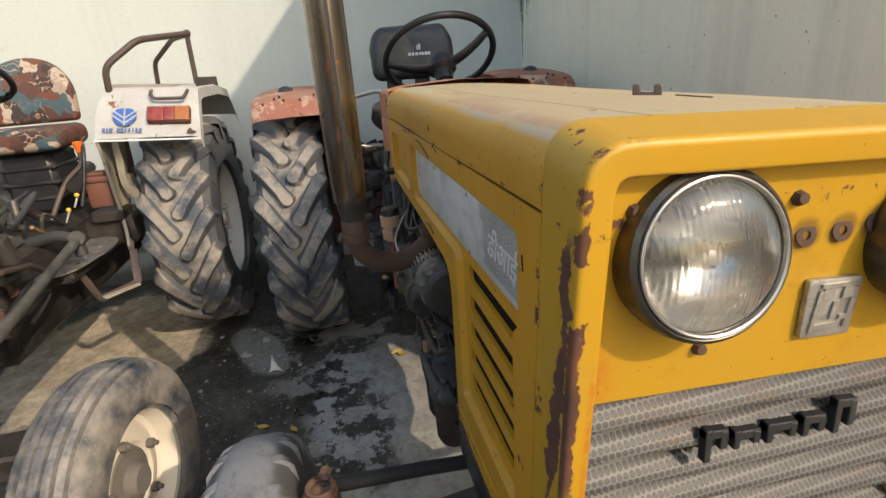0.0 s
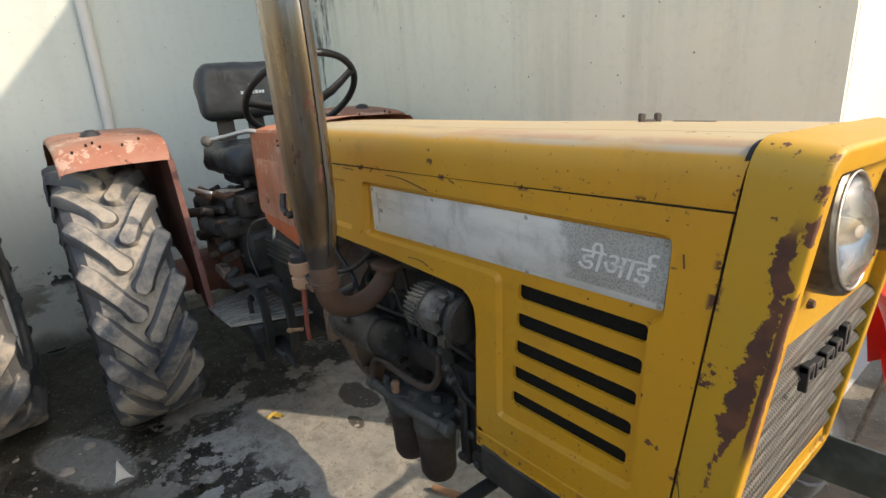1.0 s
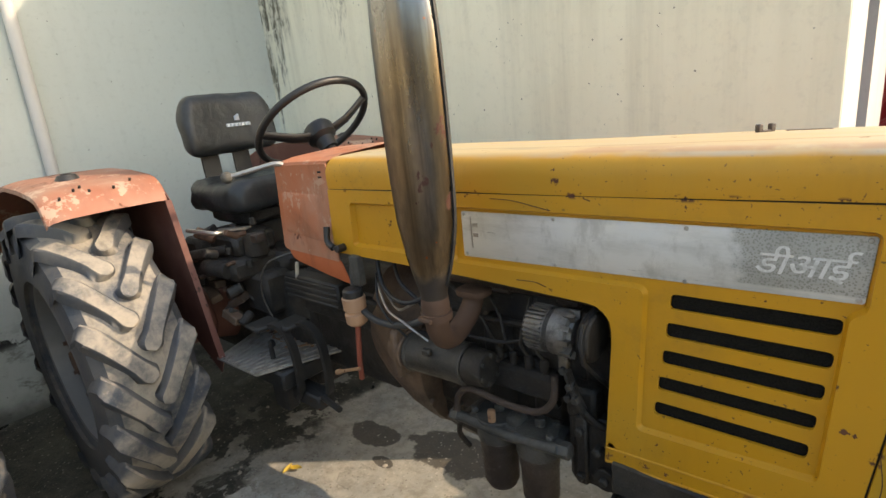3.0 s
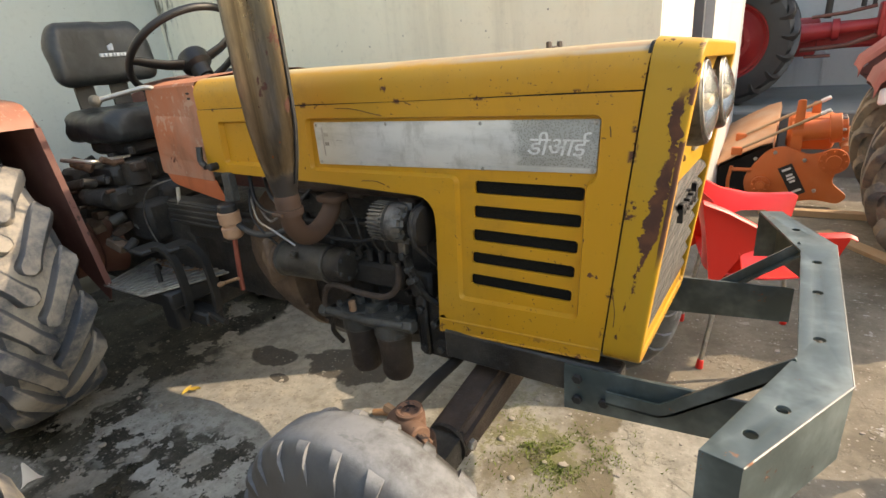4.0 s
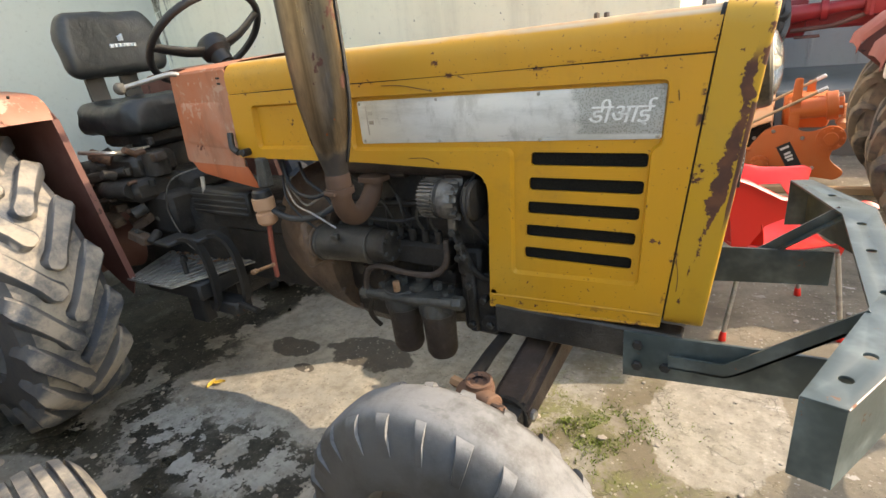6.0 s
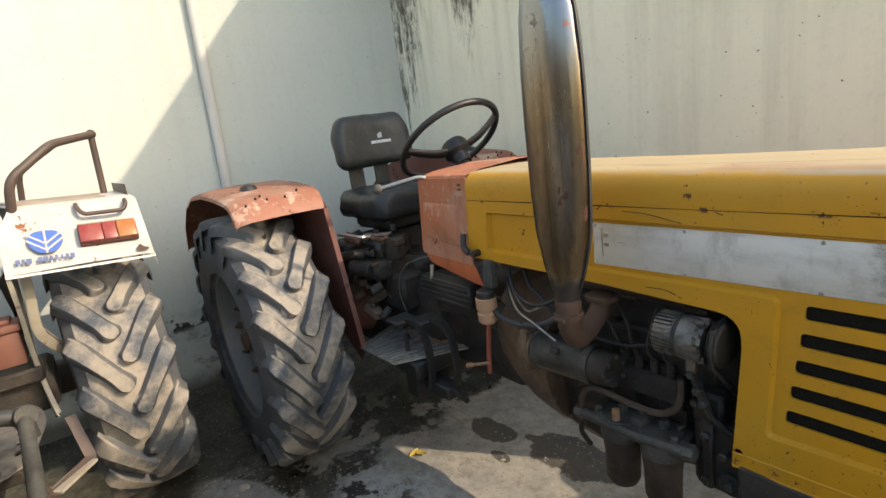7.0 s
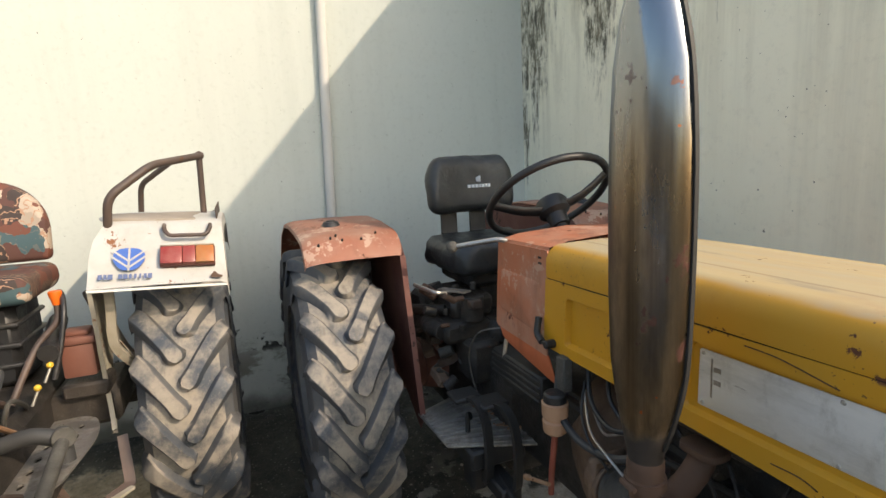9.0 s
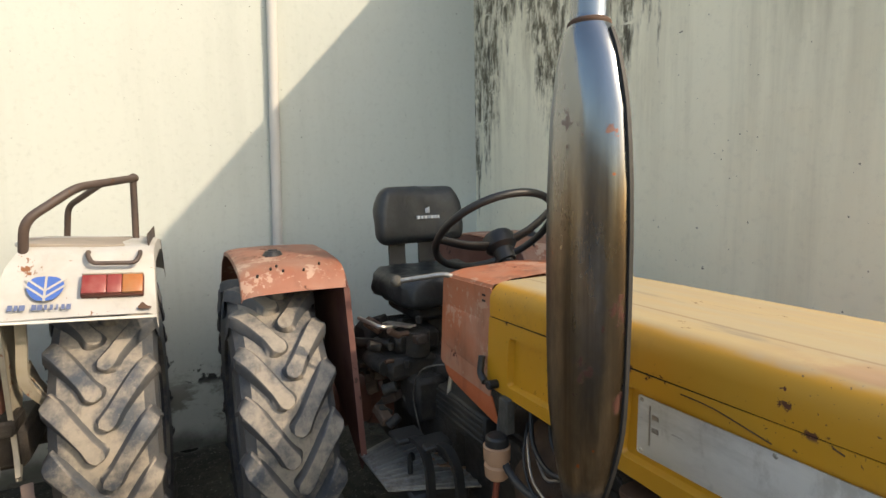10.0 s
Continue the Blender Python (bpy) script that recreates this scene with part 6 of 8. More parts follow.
def steering_gear(t):
    b = B()
    rows = []
    for y, h in ((-0.475, 0.047), (-0.40, 0.050), (-0.10, 0.065), (0.10, 0.065), (0.40, 0.050), (0.475, 0.047)):
        x, z = -0.255, 0.555 - 0.10 * (abs(y) - 0.1 if abs(y) > 0.1 else 0)
        rows.append([(x - 0.055, y, z - h), (x + 0.055, y, z - h), (x + 0.055, y, z + h), (x - 0.055, y, z + h)])
    loft(b, rows, caps=True)
    bmesh.ops.bevel(b, geom=[e for e in b.edges if abs(e.verts[0].co.y - e.verts[1].co.y) > 0.01], offset=0.022, segments=3, affect="EDGES")
    ax = part("front_axle", b, "oily_rust", t, "heavy dark brown front axle beam")
    b = B()
    box(b, (-0.36, -0.11, 0.50), (-0.15, 0.11, 0.68), 0.02)
    part("axle_pivot", b, "oily_brown", ax)
    for s in (-1, 1):
        b = B()
        loft(b, [[(-0.255 + u * 0.044, s * y, 0.555 - 0.10 * (y - 0.1) + v * 0.036) for u, v in ((-1, -1), (1, -1), (1, 1), (-1, 1))] for y in (0.46, 0.57)], caps=True)
        part("axle_sleeve", b, "oily_dark", ax, "blue-black inner axle sleeve")
        b = B()
        cyl(b, (-0.200, s * 0.455, 0.520), (-0.186, s * 0.455, 0.520), 0.016, segments=6)
        part("bolt", b, "steel", ax)
        b = B()
        cyl(b, (-0.27, s * 0.585, 0.30), (-0.28, s * 0.575, 0.62), 0.034, segments=18)
        cyl(b, (-0.275, s * 0.58, 0.44), (-0.28, s * 0.57, 0.60), 0.050, segments=18)
        cyl(b, (-0.28, s * 0.59, 0.36), (-0.28, s * 0.70, 0.36), 0.030)
        part("kingpin", b, "rust_brown", ax)
        b = B()
        cyl(b, (-0.262, s * 0.600, 0.590), (-0.258, s * 0.604, 0.704), 0.035, segments=22)
        lathe(b, [(0.020, 0.0), (0.031, 0.0), (0.032, 0.014), (0.027, 0.016), (0.020, 0.010)], Matrix.Translation((-0.258, s * 0.604, 0.702)), 22)
        cyl(b, (-0.300, s * 0.606, 0.678), (-0.205, s * 0.640, 0.682), 0.028, segments=18)
        cyl(b, (-0.210, s * 0.638, 0.682), (-0.178, s * 0.650, 0.684), 0.015, segments=6)
        arm = part("steering_arm", b, "rust_flake", ax, "rusty cast steering arm on the kingpin")
        b = B()
        cyl(b, (-0.335, s * 0.596, 0.688), (-0.298, s * 0.606, 0.690), 0.013, segments=6)
        part("pinch_bolt", b, "rust_tan", arm)
        b = B()
        lathe(b, [(0.047, 0.0), (0.056, 0.0), (0.056, 0.012), (0.047, 0.012)], Matrix.Translation((-0.255, s * 0.470, 0.518)) @ pose(0, 0, 0, 90 if s < 0 else -90), 24)
        part("clamp_lip", b, "oily_iron", ax)
        b = B()
        tube(b, [(-0.300, s * 0.585, 0.672), (-0.345, s * 0.38, 0.622), (-0.375, s * 0.18, 0.580), (-0.42, 0.0, 0.530)], 0.017, 12)
        part("tie_rod", b, "black_iron", ax)


def bumper(t):
    b = B()
    out = [(0.385, -0.640), (0.526, -0.360), (0.526, 0.330), (0.390, 0.600)]
    inn = [(0.325, -0.628), (0.445, -0.290), (0.445, 0.262), (0.330, 0.585)]
    flat = out + inn[::-1]
    sheet(b, flat, 0.863, 0.870, "z", bevel=0.001, holes=[[(cx + 0.011 * math.cos(a), cy + 0.011 * math.sin(a)) for a in (2 * math.pi * i / 12 for i in range(12))] for cx, cy in ((0.388, -0.560), (0.428, -0.475), (0.480, -0.218), (0.480, 0.004), (0.480, 0.190), (0.432, 0.430))])
    for (x0, y0), (x1, y1) in zip(out, out[1:]):
        d = Vector((x1 - x0, y1 - y0, 0)).normalized()
        n = Vector((d.y, -d.x, 0)) * -0.006
        rows = [[(x0, y0, 0.712), (x1, y1, 0.712), (x1, y1, 0.868), (x0, y0, 0.868)], [(x0 + n.x, y0 + n.y, 0.712), (x1 + n.x, y1 + n.y, 0.712), (x1 + n.x, y1 + n.y, 0.868), (x0 + n.x, y0 + n.y, 0.868)]]
        loft(b, rows, caps=True)
    for (x0, y0), (x1, y1) in ((out[0], inn[0]), (out[3], inn[3])):
        s = 0.003 if y0 > 0 else -0.003
        loft(b, [[(x0, y0, 0.712), (x1, y1, 0.712), (x1, y1, 0.866), (x0, y0, 0.866)], [(x0, y0 - 2 * s, 0.712), (x1, y1 - 2 * s, 0.712), (x1, y1 - 2 * s, 0.866), (x0, y0 - 2 * s, 0.866)]], caps=True)
    m = part("front_bumper", b, "dark_green", t, "dark green welded steel front bumper with bolt holes")
    b = B()
    tube(b, [(x, y, 0.8685) for x, y in out], 0.0022, 6)
    part("worn_edge", b, "worn_edge", m, "bare worn front edge")
    for s in (-1, 1):
        b = B()
        sheet(b, [(-0.010, 0.590), (0.325, 0.623), (0.448, 0.634), (0.448, 0.741), (0.400, 0.739), (-0.010, 0.718)], s * 0.288, s * 0.297, "y", bevel=0.001)
        part("arm", b, "dark_green", m)
        for x, z in ((0.025, 0.690), (0.025, 0.630), (0.090, 0.640)):
            b = B()
            cyl(b, (x, s * 0.297, z), (x, s * 0.310, z), 0.013, segments=6)
            part("bolt", b, "black_iron", m)
        b = B()
        tube(b, [(0.098, s * 0.314, 0.668), (0.215, s * 0.314, 0.672), (0.235, s * 0.314, 0.684), (0.452, s * 0.314, 0.862)], 0.0, flat=(0.017, 0.003))
        tube(b, [(0.098, s * 0.303, 0.652), (0.215, s * 0.303, 0.656), (0.238, s * 0.303, 0.668), (0.455, s * 0.303, 0.848)], 0.0, flat=(0.003, 0.014))
        part("brace", b, "dark_green", m)


def seat(t):
    b = B()
    pillow(b, (-2.50, -0.222, 1.436), (-2.385, 0.236, 1.714), 0.048, seed=3, crease=0.013)
    for v in b.verts:
        taper = 1 - 0.22 * max(0, (v.co.z - 1.62) / 0.08) * 0.6
        v.co.y = 0.007 + (v.co.y - 0.007) * taper
        v.co.x += 0.05 * ((v.co.y - 0.007) / 0.22) ** 2 * 0.6 - 0.10 * (v.co.z - 1.57)
    s = part("seat_back", b, "black_leather", t, "black leather-covered seat back", 60)
    b = B()
    for y, w in ((-0.012, 0.014), (0.008, 0.012), (0.028, 0.014), (0.046, 0.008), (0.062, 0.014), (0.080, 0.012), (0.096, 0.012)):
        box(b, (-2.392, y - w / 2, 1.556), (-2.3715, y + w / 2, 1.572), 0.001)
    for k in range(3):
        box(b, (-2.396, 0.030 + 0.008 * k, 1.584), (-2.3745, 0.034 + 0.008 * k, 1.606 + 0.004 * k), 0.001)
    part("print", b, "mark_white", s, "small worn white print")
    for y in (-0.100, 0.060):
        b = B()
        tube(b, rounded_path([(-2.455, y, 1.50), (-2.450, y, 1.32), (-2.40, y, 1.20)], 0.05), 0.0, flat=(0.008, 0.042))
        part("back_bracket", b, "black_iron", s)
    b = B()
    pillow(b, (-2.45, -0.250, 1.190), (-2.00, 0.250, 1.350), 0.055, sag=0.03, seed=8, crease=0.020)
    # the cover hangs in folds round the rim
    for v in b.verts:
        if v.co.z < 1.25:
            a = math.atan2(v.co.y, v.co.x + 2.22)
            f = 1 + 0.035 * math.sin(17 * a) + 0.02 * math.sin(31 * a + 1)
            v.co.x, v.co.y = -2.22 + (v.co.x + 2.22) * f, v.co.y * f
    c = part("seat_cushion", b, "black_leather", t, "creased black leather seat cushion", 60)
    b = B()
    box(b, (-2.40, -0.18, 1.13), (-2.06, 0.18, 1.205), 0.02)
    box(b, (-2.34, -0.12, 0.98), (-2.10, 0.12, 1.14), 0.02)
    part("seat_base", b, "oily_iron", c)


def rear_body(t):
    b = B()
    box(b, (-1.70, -0.16, 0.56), (-1.22, 0.16, 0.94), 0.03, segments=2)
    box(b, (-2.98, -0.20, 0.44), (-1.68, 0.20, 0.93), 0.05, segments=2)
    box(b, (-2.55, -0.17, 0.92), (-1.85, 0.17, 1.02), 0.03)
    box(b, (-1.75, -0.19, 0.80), (-1.25, -0.14, 0.92), 0.01)
    g = part("transmission", b, "oily_iron", t, "black oily transmission case")
    b = B()
    box(b, (-1.74, -0.24, 0.88), (-1.40, -0.17, 0.98), 0.008)
    tray = part("battery_tray", b, "black_iron", g, "black ribbed side tray")
    for i in range(4):
        b = B()
        box(b, (-1.735, -0.247, 0.888 + 0.023 * i), (-1.405, -0.238, 0.898 + 0.023 * i), 0.003)
        part("rib", b, "black_iron", tray)
    for s in (-1, 1):
        b = B()
        cyl(b, (-2.45, s * 0.19, 0.68), (-2.45, s * 0.30, 0.68), 0.155, 0.125, segments=28)
        cyl(b, (-2.45, s * 0.30, 0.68), (-2.45, s * 0.42, 0.68), 0.115, segments=28)
        part("brake_housing", b, "brown_red", g, "brown-red brake housing")
        b = B()
        cyl(b, (-2.555, s * 0.15, 0.652), (-2.555, s * 0.66, 0.652), 0.09, segments=24)
        part("axle_tube", b, "brown_red", g)
    b = B()
    box(b, (-2.30, -0.30, 1.02), (-1.98, -0.10, 1.12), 0.02)
    box(b, (-2.18, -0.36, 0.94), (-1.92, -0.14, 1.03), 0.02)
    box(b, (-2.02, -0.28, 0.78), (-1.84, -0.14, 0.96), 0.02)
    cyl(b, (-2.10, -0.38, 1.00), (-1.94, -0.36, 1.00), 0.035)
    cyl(b, (-2.22, -0.42, 1.04), (-2.05, -0.30, 1.06), 0.022)
    box(b, (-2.36, -0.36, 0.86), (-2.20, -0.18, 1.10), 0.02)
    cyl(b, (-1.95, -0.22, 1.03), (-1.95, -0.22, 1.13), 0.05)
    for x, y, z in ((-2.00, -0.32, 1.05), (-2.06, -0.25, 1.13), (-1.90, -0.29, 1.00), (-2.14, -0.33, 1.04), (-1.98, -0.20, 1.15)):
        cyl(b, (x, y, z), (x, y, z + 0.03), 0.014, segments=6)
    part("hydraulic_lift", b, "oily_iron", g, "greasy hydraulic lift housing")
    rng = random.Random(23)
    for i in range(34):
        x, y, z = rng.uniform(-2.34, -1.86), rng.uniform(-0.37, -0.22), rng.uniform(0.78, 1.15)
        b = B()
        if i % 3 == 0:
            w = rng.uniform(0.02, 0.06)
            box(b, (-w, -0.03, -0.018), (w, 0.02, 0.018), 0.005, Matrix.Translation((x, y, z)) @ pose(0, 0, 0, rng.uniform(-15, 15), rng.uniform(-30, 30), rng.uniform(-25, 25)))
            part("lift_bracket", b, rng.choice(("oily_iron", "oily_rust", "black_iron", "oily_brown")), g)
        elif i % 3 == 1:
            d = Vector((rng.uniform(-0.06, 0.06), -0.05, rng.uniform(-0.05, 0.05)))
            cyl(b, (x, y, z), Vector((x, y, z)) + d, rng.uniform(0.010, 0.026), segments=12)
            part("lift_boss", b, rng.choice(("oily_iron", "rust_brown", "oily_dark")), g)
        else:
            cyl(b, (x, y, z), (x + 0.004, y - 0.035, z), rng.uniform(0.008, 0.013), segments=6, bevel=0.001)
            part("bolt", b, rng.choice(("oily_dark", "rust_brown", "oily_rust")), g)
    # grit and dead leaves swept onto the inner edge of the plate
    b = B()
    for i in range(150):
        x, y = rng.uniform(-2.08, -1.66), -0.13 - abs(rng.gauss(0, 0.055))
        r = rng.uniform(0.003, 0.009)
        bmesh.ops.create_icosphere(b, subdivisions=1, radius=r, matrix=Matrix.Translation((x, y, 0.652 + r * 0.3)) @ pose(0, 0, 0, 0, 0, rng.uniform(0, 180)) @ Matrix.Diagonal((rng.uniform(0.8, 2.6), 1, 0.5, 1)))
    tagged(part("grit", b, "rust_tan", t, "dry grit and leaf crumbs on the foot plate"), kind="stuff")
    b = B()
    tube(b, rounded_path([(-2.04, -0.28, 1.135), (-2.00, -0.36, 1.15), (-2.16, -0.40, 1.16)], 0.03), 0.009, 8)
    tube(b, [(-2.10, -0.30, 1.14), (-1.95, -0.24, 1.15)], 0.0, flat=(0.004, 0.02))
    part("control_lever", b, "steel", g)
    b = B()
    tube(b, smooth_path([(-1.70, -0.20, 1.06), (-1.80, -0.27, 1.02), (-1.86, -0.285, 0.90), (-1.83, -0.27, 0.76), (-1.80, -0.25, 0.70)], 6), 0.0032, 8)
    part("wire", b, "alloy", g, "thin pale wire")
    b = B()
    tube(b, [(-1.660, -0.22, 1.03), (-1.655, -0.235, 0.96)], 0.008, 8)
    tube(b, [(-1.655 + 0.018 * math.cos(a), -0.235, 0.942 + 0.018 * math.sin(a)) for a in (2 * math.pi * i / 14 for i in range(14))], 0.004, 6, closed=True)
    part("key_ring", b, "steel", g)
    # floor plate, ribbed
    b = B()
    plate = [(-1.985, -0.476), (-1.690, -0.464), (-1.540, -0.12), (-2.14, -0.12)]
    sheet(b, plate, 0.640, 0.648, "z", bevel=0.001)
    ribs = []
    for i in range(11):
        f = (i + 0.5) / 11
        p = Vector((-1.98 + 0.290 * f, -0.466, 0.650))
        q = Vector((-2.13 + 0.580 * f, -0.128, 0.650))
        ribs.append((p, q))
    plate = part("foot_plate", b, "tread_plate", t, "ribbed bare-metal foot plate")
    for p, q in ribs:
        b = B()
        tube(b, [p, q], 0.0, flat=(0.003, 0.006))
        part("rib", b, "tread_plate", plate)
    b = B()
    box(b, (-2.00, -0.40, 0.56), (-1.62, -0.17, 0.636), 0.01)
    box(b, (-1.80, -0.36, 0.42), (-1.70, -0.30, 0.60), 0.01)
    part("plate_bracket", b, "black_iron", g)
    for x, y, k in ((-1.595, -0.365, 0), (-1.500, -0.300, 1)):
        b = B()
        tube(b, smooth_path([(x - 0.14, y, 0.800), (x - 0.06, y + 0.01, 0.815), (x - 0.01, y + 0.02, 0.76), (x + 0.01, y + 0.02, 0.66), (x + 0.00, y + 0.02, 0.55), (x - 0.04, y + 0.03, 0.50)], 5), 0.0, flat=(0.008, 0.016))
        box(b, (x - 0.20, y - 0.055, 0.795), (x - 0.10, y + 0.055, 0.815), 0.006)
        part("pedal", b, "black_iron", g, "black foot pedal")
    b = B()
    cyl(b, (-1.745, -0.355, 0.650), (-1.745, -0.355, 0.715), 0.010)
    cyl(b, (-1.745, -0.355, 0.715), (-1.735, -0.345, 0.722), 0.016)
    part("peg", b, "black_iron", g)
    b = B()
    tube(b, [(-1.60, -0.30, 0.53), (-1.38, -0.33, 0.53)], 0.012, 8)
    box(b, (-1.68, -0.34, 0.48), (-1.50, -0.26, 0.54), 0.008)
    part("pedal_shaft", b, "black_iron", g)
    b = B()
    tube(b, [(-1.290, -0.362, 0.728), (-1.230, -0.362, 0.752), (-1.180, -0.358, 0.770)], 0.006, 8)
    cyl(b, (-1.305, -0.362, 0.722), (-1.280, -0.362, 0.733), 0.0095)
    part("rod_end", b, "rust_tan", g)


def brake_reservoir(t):
    b = B()
    lathe(b, [(0, 0.905), (0.024, 0.905), (0.034, 0.915), (0.036, 0.945), (0.030, 0.950), (0.030, 0.958), (0.037, 0.962), (0.038, 1.000), (0.030, 1.004), (0, 1.004)], Matrix.Translation((-1.205, -0.318, 0)), 28)
    r = part("fluid_reservoir", b, "tan_plastic", t, "tan plastic brake fluid reservoir")
    b = B()
    lathe(b, [(0, 1.030), (0.026, 1.030), (0.032, 1.024), (0.033, 1.004), (0, 1.002)], Matrix.Translation((-1.205, -0.318, 0)), 28)
    part("cap", b, "black_rubber", r)
    b = B()
    tube(b, smooth_path([(-1.205, -0.318, 0.907), (-1.212, -0.322, 0.83), (-1.222, -0.322, 0.76), (-1.228, -0.320, 0.70)], 4), 0.009, 8)
    part("hose", b, "red_hose", r, "dull red hose")
    b = B()
    box(b, (-1.225, -0.30, 1.03), (-1.185, -0.27, 1.13), 0.004)
    part("hanger", b, "oily_grey", r)


def fender(t, s):
    """Curved steel mudguard over the rear tyre. s: -1 or 1, its side."""
    cx, cz = -2.70, 0.645
    b = B()
    rows = []
    path = [(-2.128, 1.305), (-2.140, 1.335), (-2.165, 1.372), (-2.20, 1.395), (-2.26, 1.408), (-2.45, 1.425), (-2.70, 1.432), (-2.95, 1.410), (-3.15, 1.345), (-3.32, 1.22), (-3.42, 1.06)]
    for x, z in path:
        nx, nz = x - cx, z - cz
        n = math.hypot(nx, nz)
        nx, nz = nx / n, nz / n
        row = [(-0.455, 0.0), (-0.50, 0.004), (-0.66, 0.008), (-0.80, 0.004), (-0.845, -0.004), (-0.862, -0.014), (-0.866, -0.030)]
        rows.append([(x + nx * h, -s * y, z + nz * h) for y, h in row])
    loft(b, rows, closed=False)
    solid(b, 0.003)
    f = part("fender", b, "orange_faded", t, "faded orange rear mudguard with dents", 45)
    b = B()
    inner = [(-2.112, 1.306), (-1.965, 0.640), (-2.02, 0.560), (-2.40, 0.80), (-3.10, 0.95), (-3.42, 1.06), (-3.32, 1.215), (-3.15, 1.338), (-2.95, 1.404), (-2.70, 1.426), (-2.45, 1.419), (-2.26, 1.402), (-2.20, 1.388), (-2.165, 1.365)]
    sheet(b, inner, s * 0.452, s * 0.456, "y")
    tube(b, [(-2.112, s * 0.462, 1.306), (-1.965, s * 0.462, 0.640)], 0.0, flat=(0.004, 0.012))
    part("side_plate", b, "maroon", f, "maroon inner plate of the mudguard")
    for x, y, z in ((-2.205, -0.72, 1.402), (-2.19, -0.745, 1.395), (-2.175, -0.70, 1.385), (-2.17, -0.62, 1.384), (-2.16, -0.80, 1.375), (-2.20, -0.55, 1.40)):
        b = B()
        cyl(b, (x, -s * y, z), (x + 0.004, -s * y, z + 0.0095), 0.0045, bevel=0)
        part("bolt_hole", b, "seam_dark", f)
    b = B()
    cyl(b, (-2.42, s * 0.70, 1.422), (-2.42, s * 0.70, 1.446), 0.045, 0.034, segments=20)
    cyl(b, (-2.42, s * 0.70, 1.444), (-2.42, s * 0.70, 1.452), 0.020, segments=14)
    part("lamp_base", b, "black_rubber", f)


def yellow_tractor():
    t = root("tractor", (0, 0, 0), "old mustard-yellow tractor with faded orange cowl and mudguards", "tractor")
    hood = bonnet(t)
    side_panel(t, -0.280, -1)
    far_side = side_panel(t, 0.280, 1)
    nameplate(t, -0.2665)
    scratches(t)
    before = set(t.children_recursive)
    nose(t)
    front = [ob for ob in t.children_recursive if ob not in before]
    # the sheet metal sags a little towards the far side
    sag = Matrix(((1, 0, 0, 0), (0, 1, 0, 0), (0, -0.052, 1, -0.052 * 0.28), (0, 0, 0, 1)))
    for piece in (hood, *hood.children_recursive, far_side, *far_side.children_recursive, *front):
        piece.data.transform(sag)
    cowl(t)
    silencer(t)
    engine(t)
    steering_gear(t)
    bumper(t)
    seat(t)
    rear_body(t)
    brake_reservoir(t)
    m = steering_wheel(t, (-1.735, 0.02, 1.532), 0.238, 40, (55, -95), 0)
    b = B()
    tube(b, [m @ Vector((0, 0, -0.05)), m @ Vector((0, 0, -0.22))], 0.024, 14)
    part("steering_column", b, "black_iron", t)
    b = B()
    tube(b, rounded_path([(-1.55, -0.20, 1.37), (-1.56, -0.275, 1.425), (-1.686, -0.404, 1.393)], 0.03), 0.009, 10)
    lever = part("throttle_lever", b, "steel", t, "bare steel hand throttle")
    b = B()
    bmesh.ops.create_uvsphere(b, u_segments=16, v_segments=10, radius=0.021, matrix=Matrix.Translation((-1.690, -0.408, 1.393)))
    part("knob", b, "oily_grey", lever)
    for s in (-1, 1):
        fender(t, s)
        rear_wheel(t, (-2.555, s * 0.726, 0.652), 0.660, 0.174, 0.385, "rubber_rear", "dark_rim", s, turn=-1, phase=10.2 if s < 0 else 40)
        front_wheel(t, (-0.28, s * 0.752, 0.376), 0.382, 0.102, 0.218, 0, s, "rubber_front", "rim_dust", "rust_brown", False, "cream_rim")
    return t


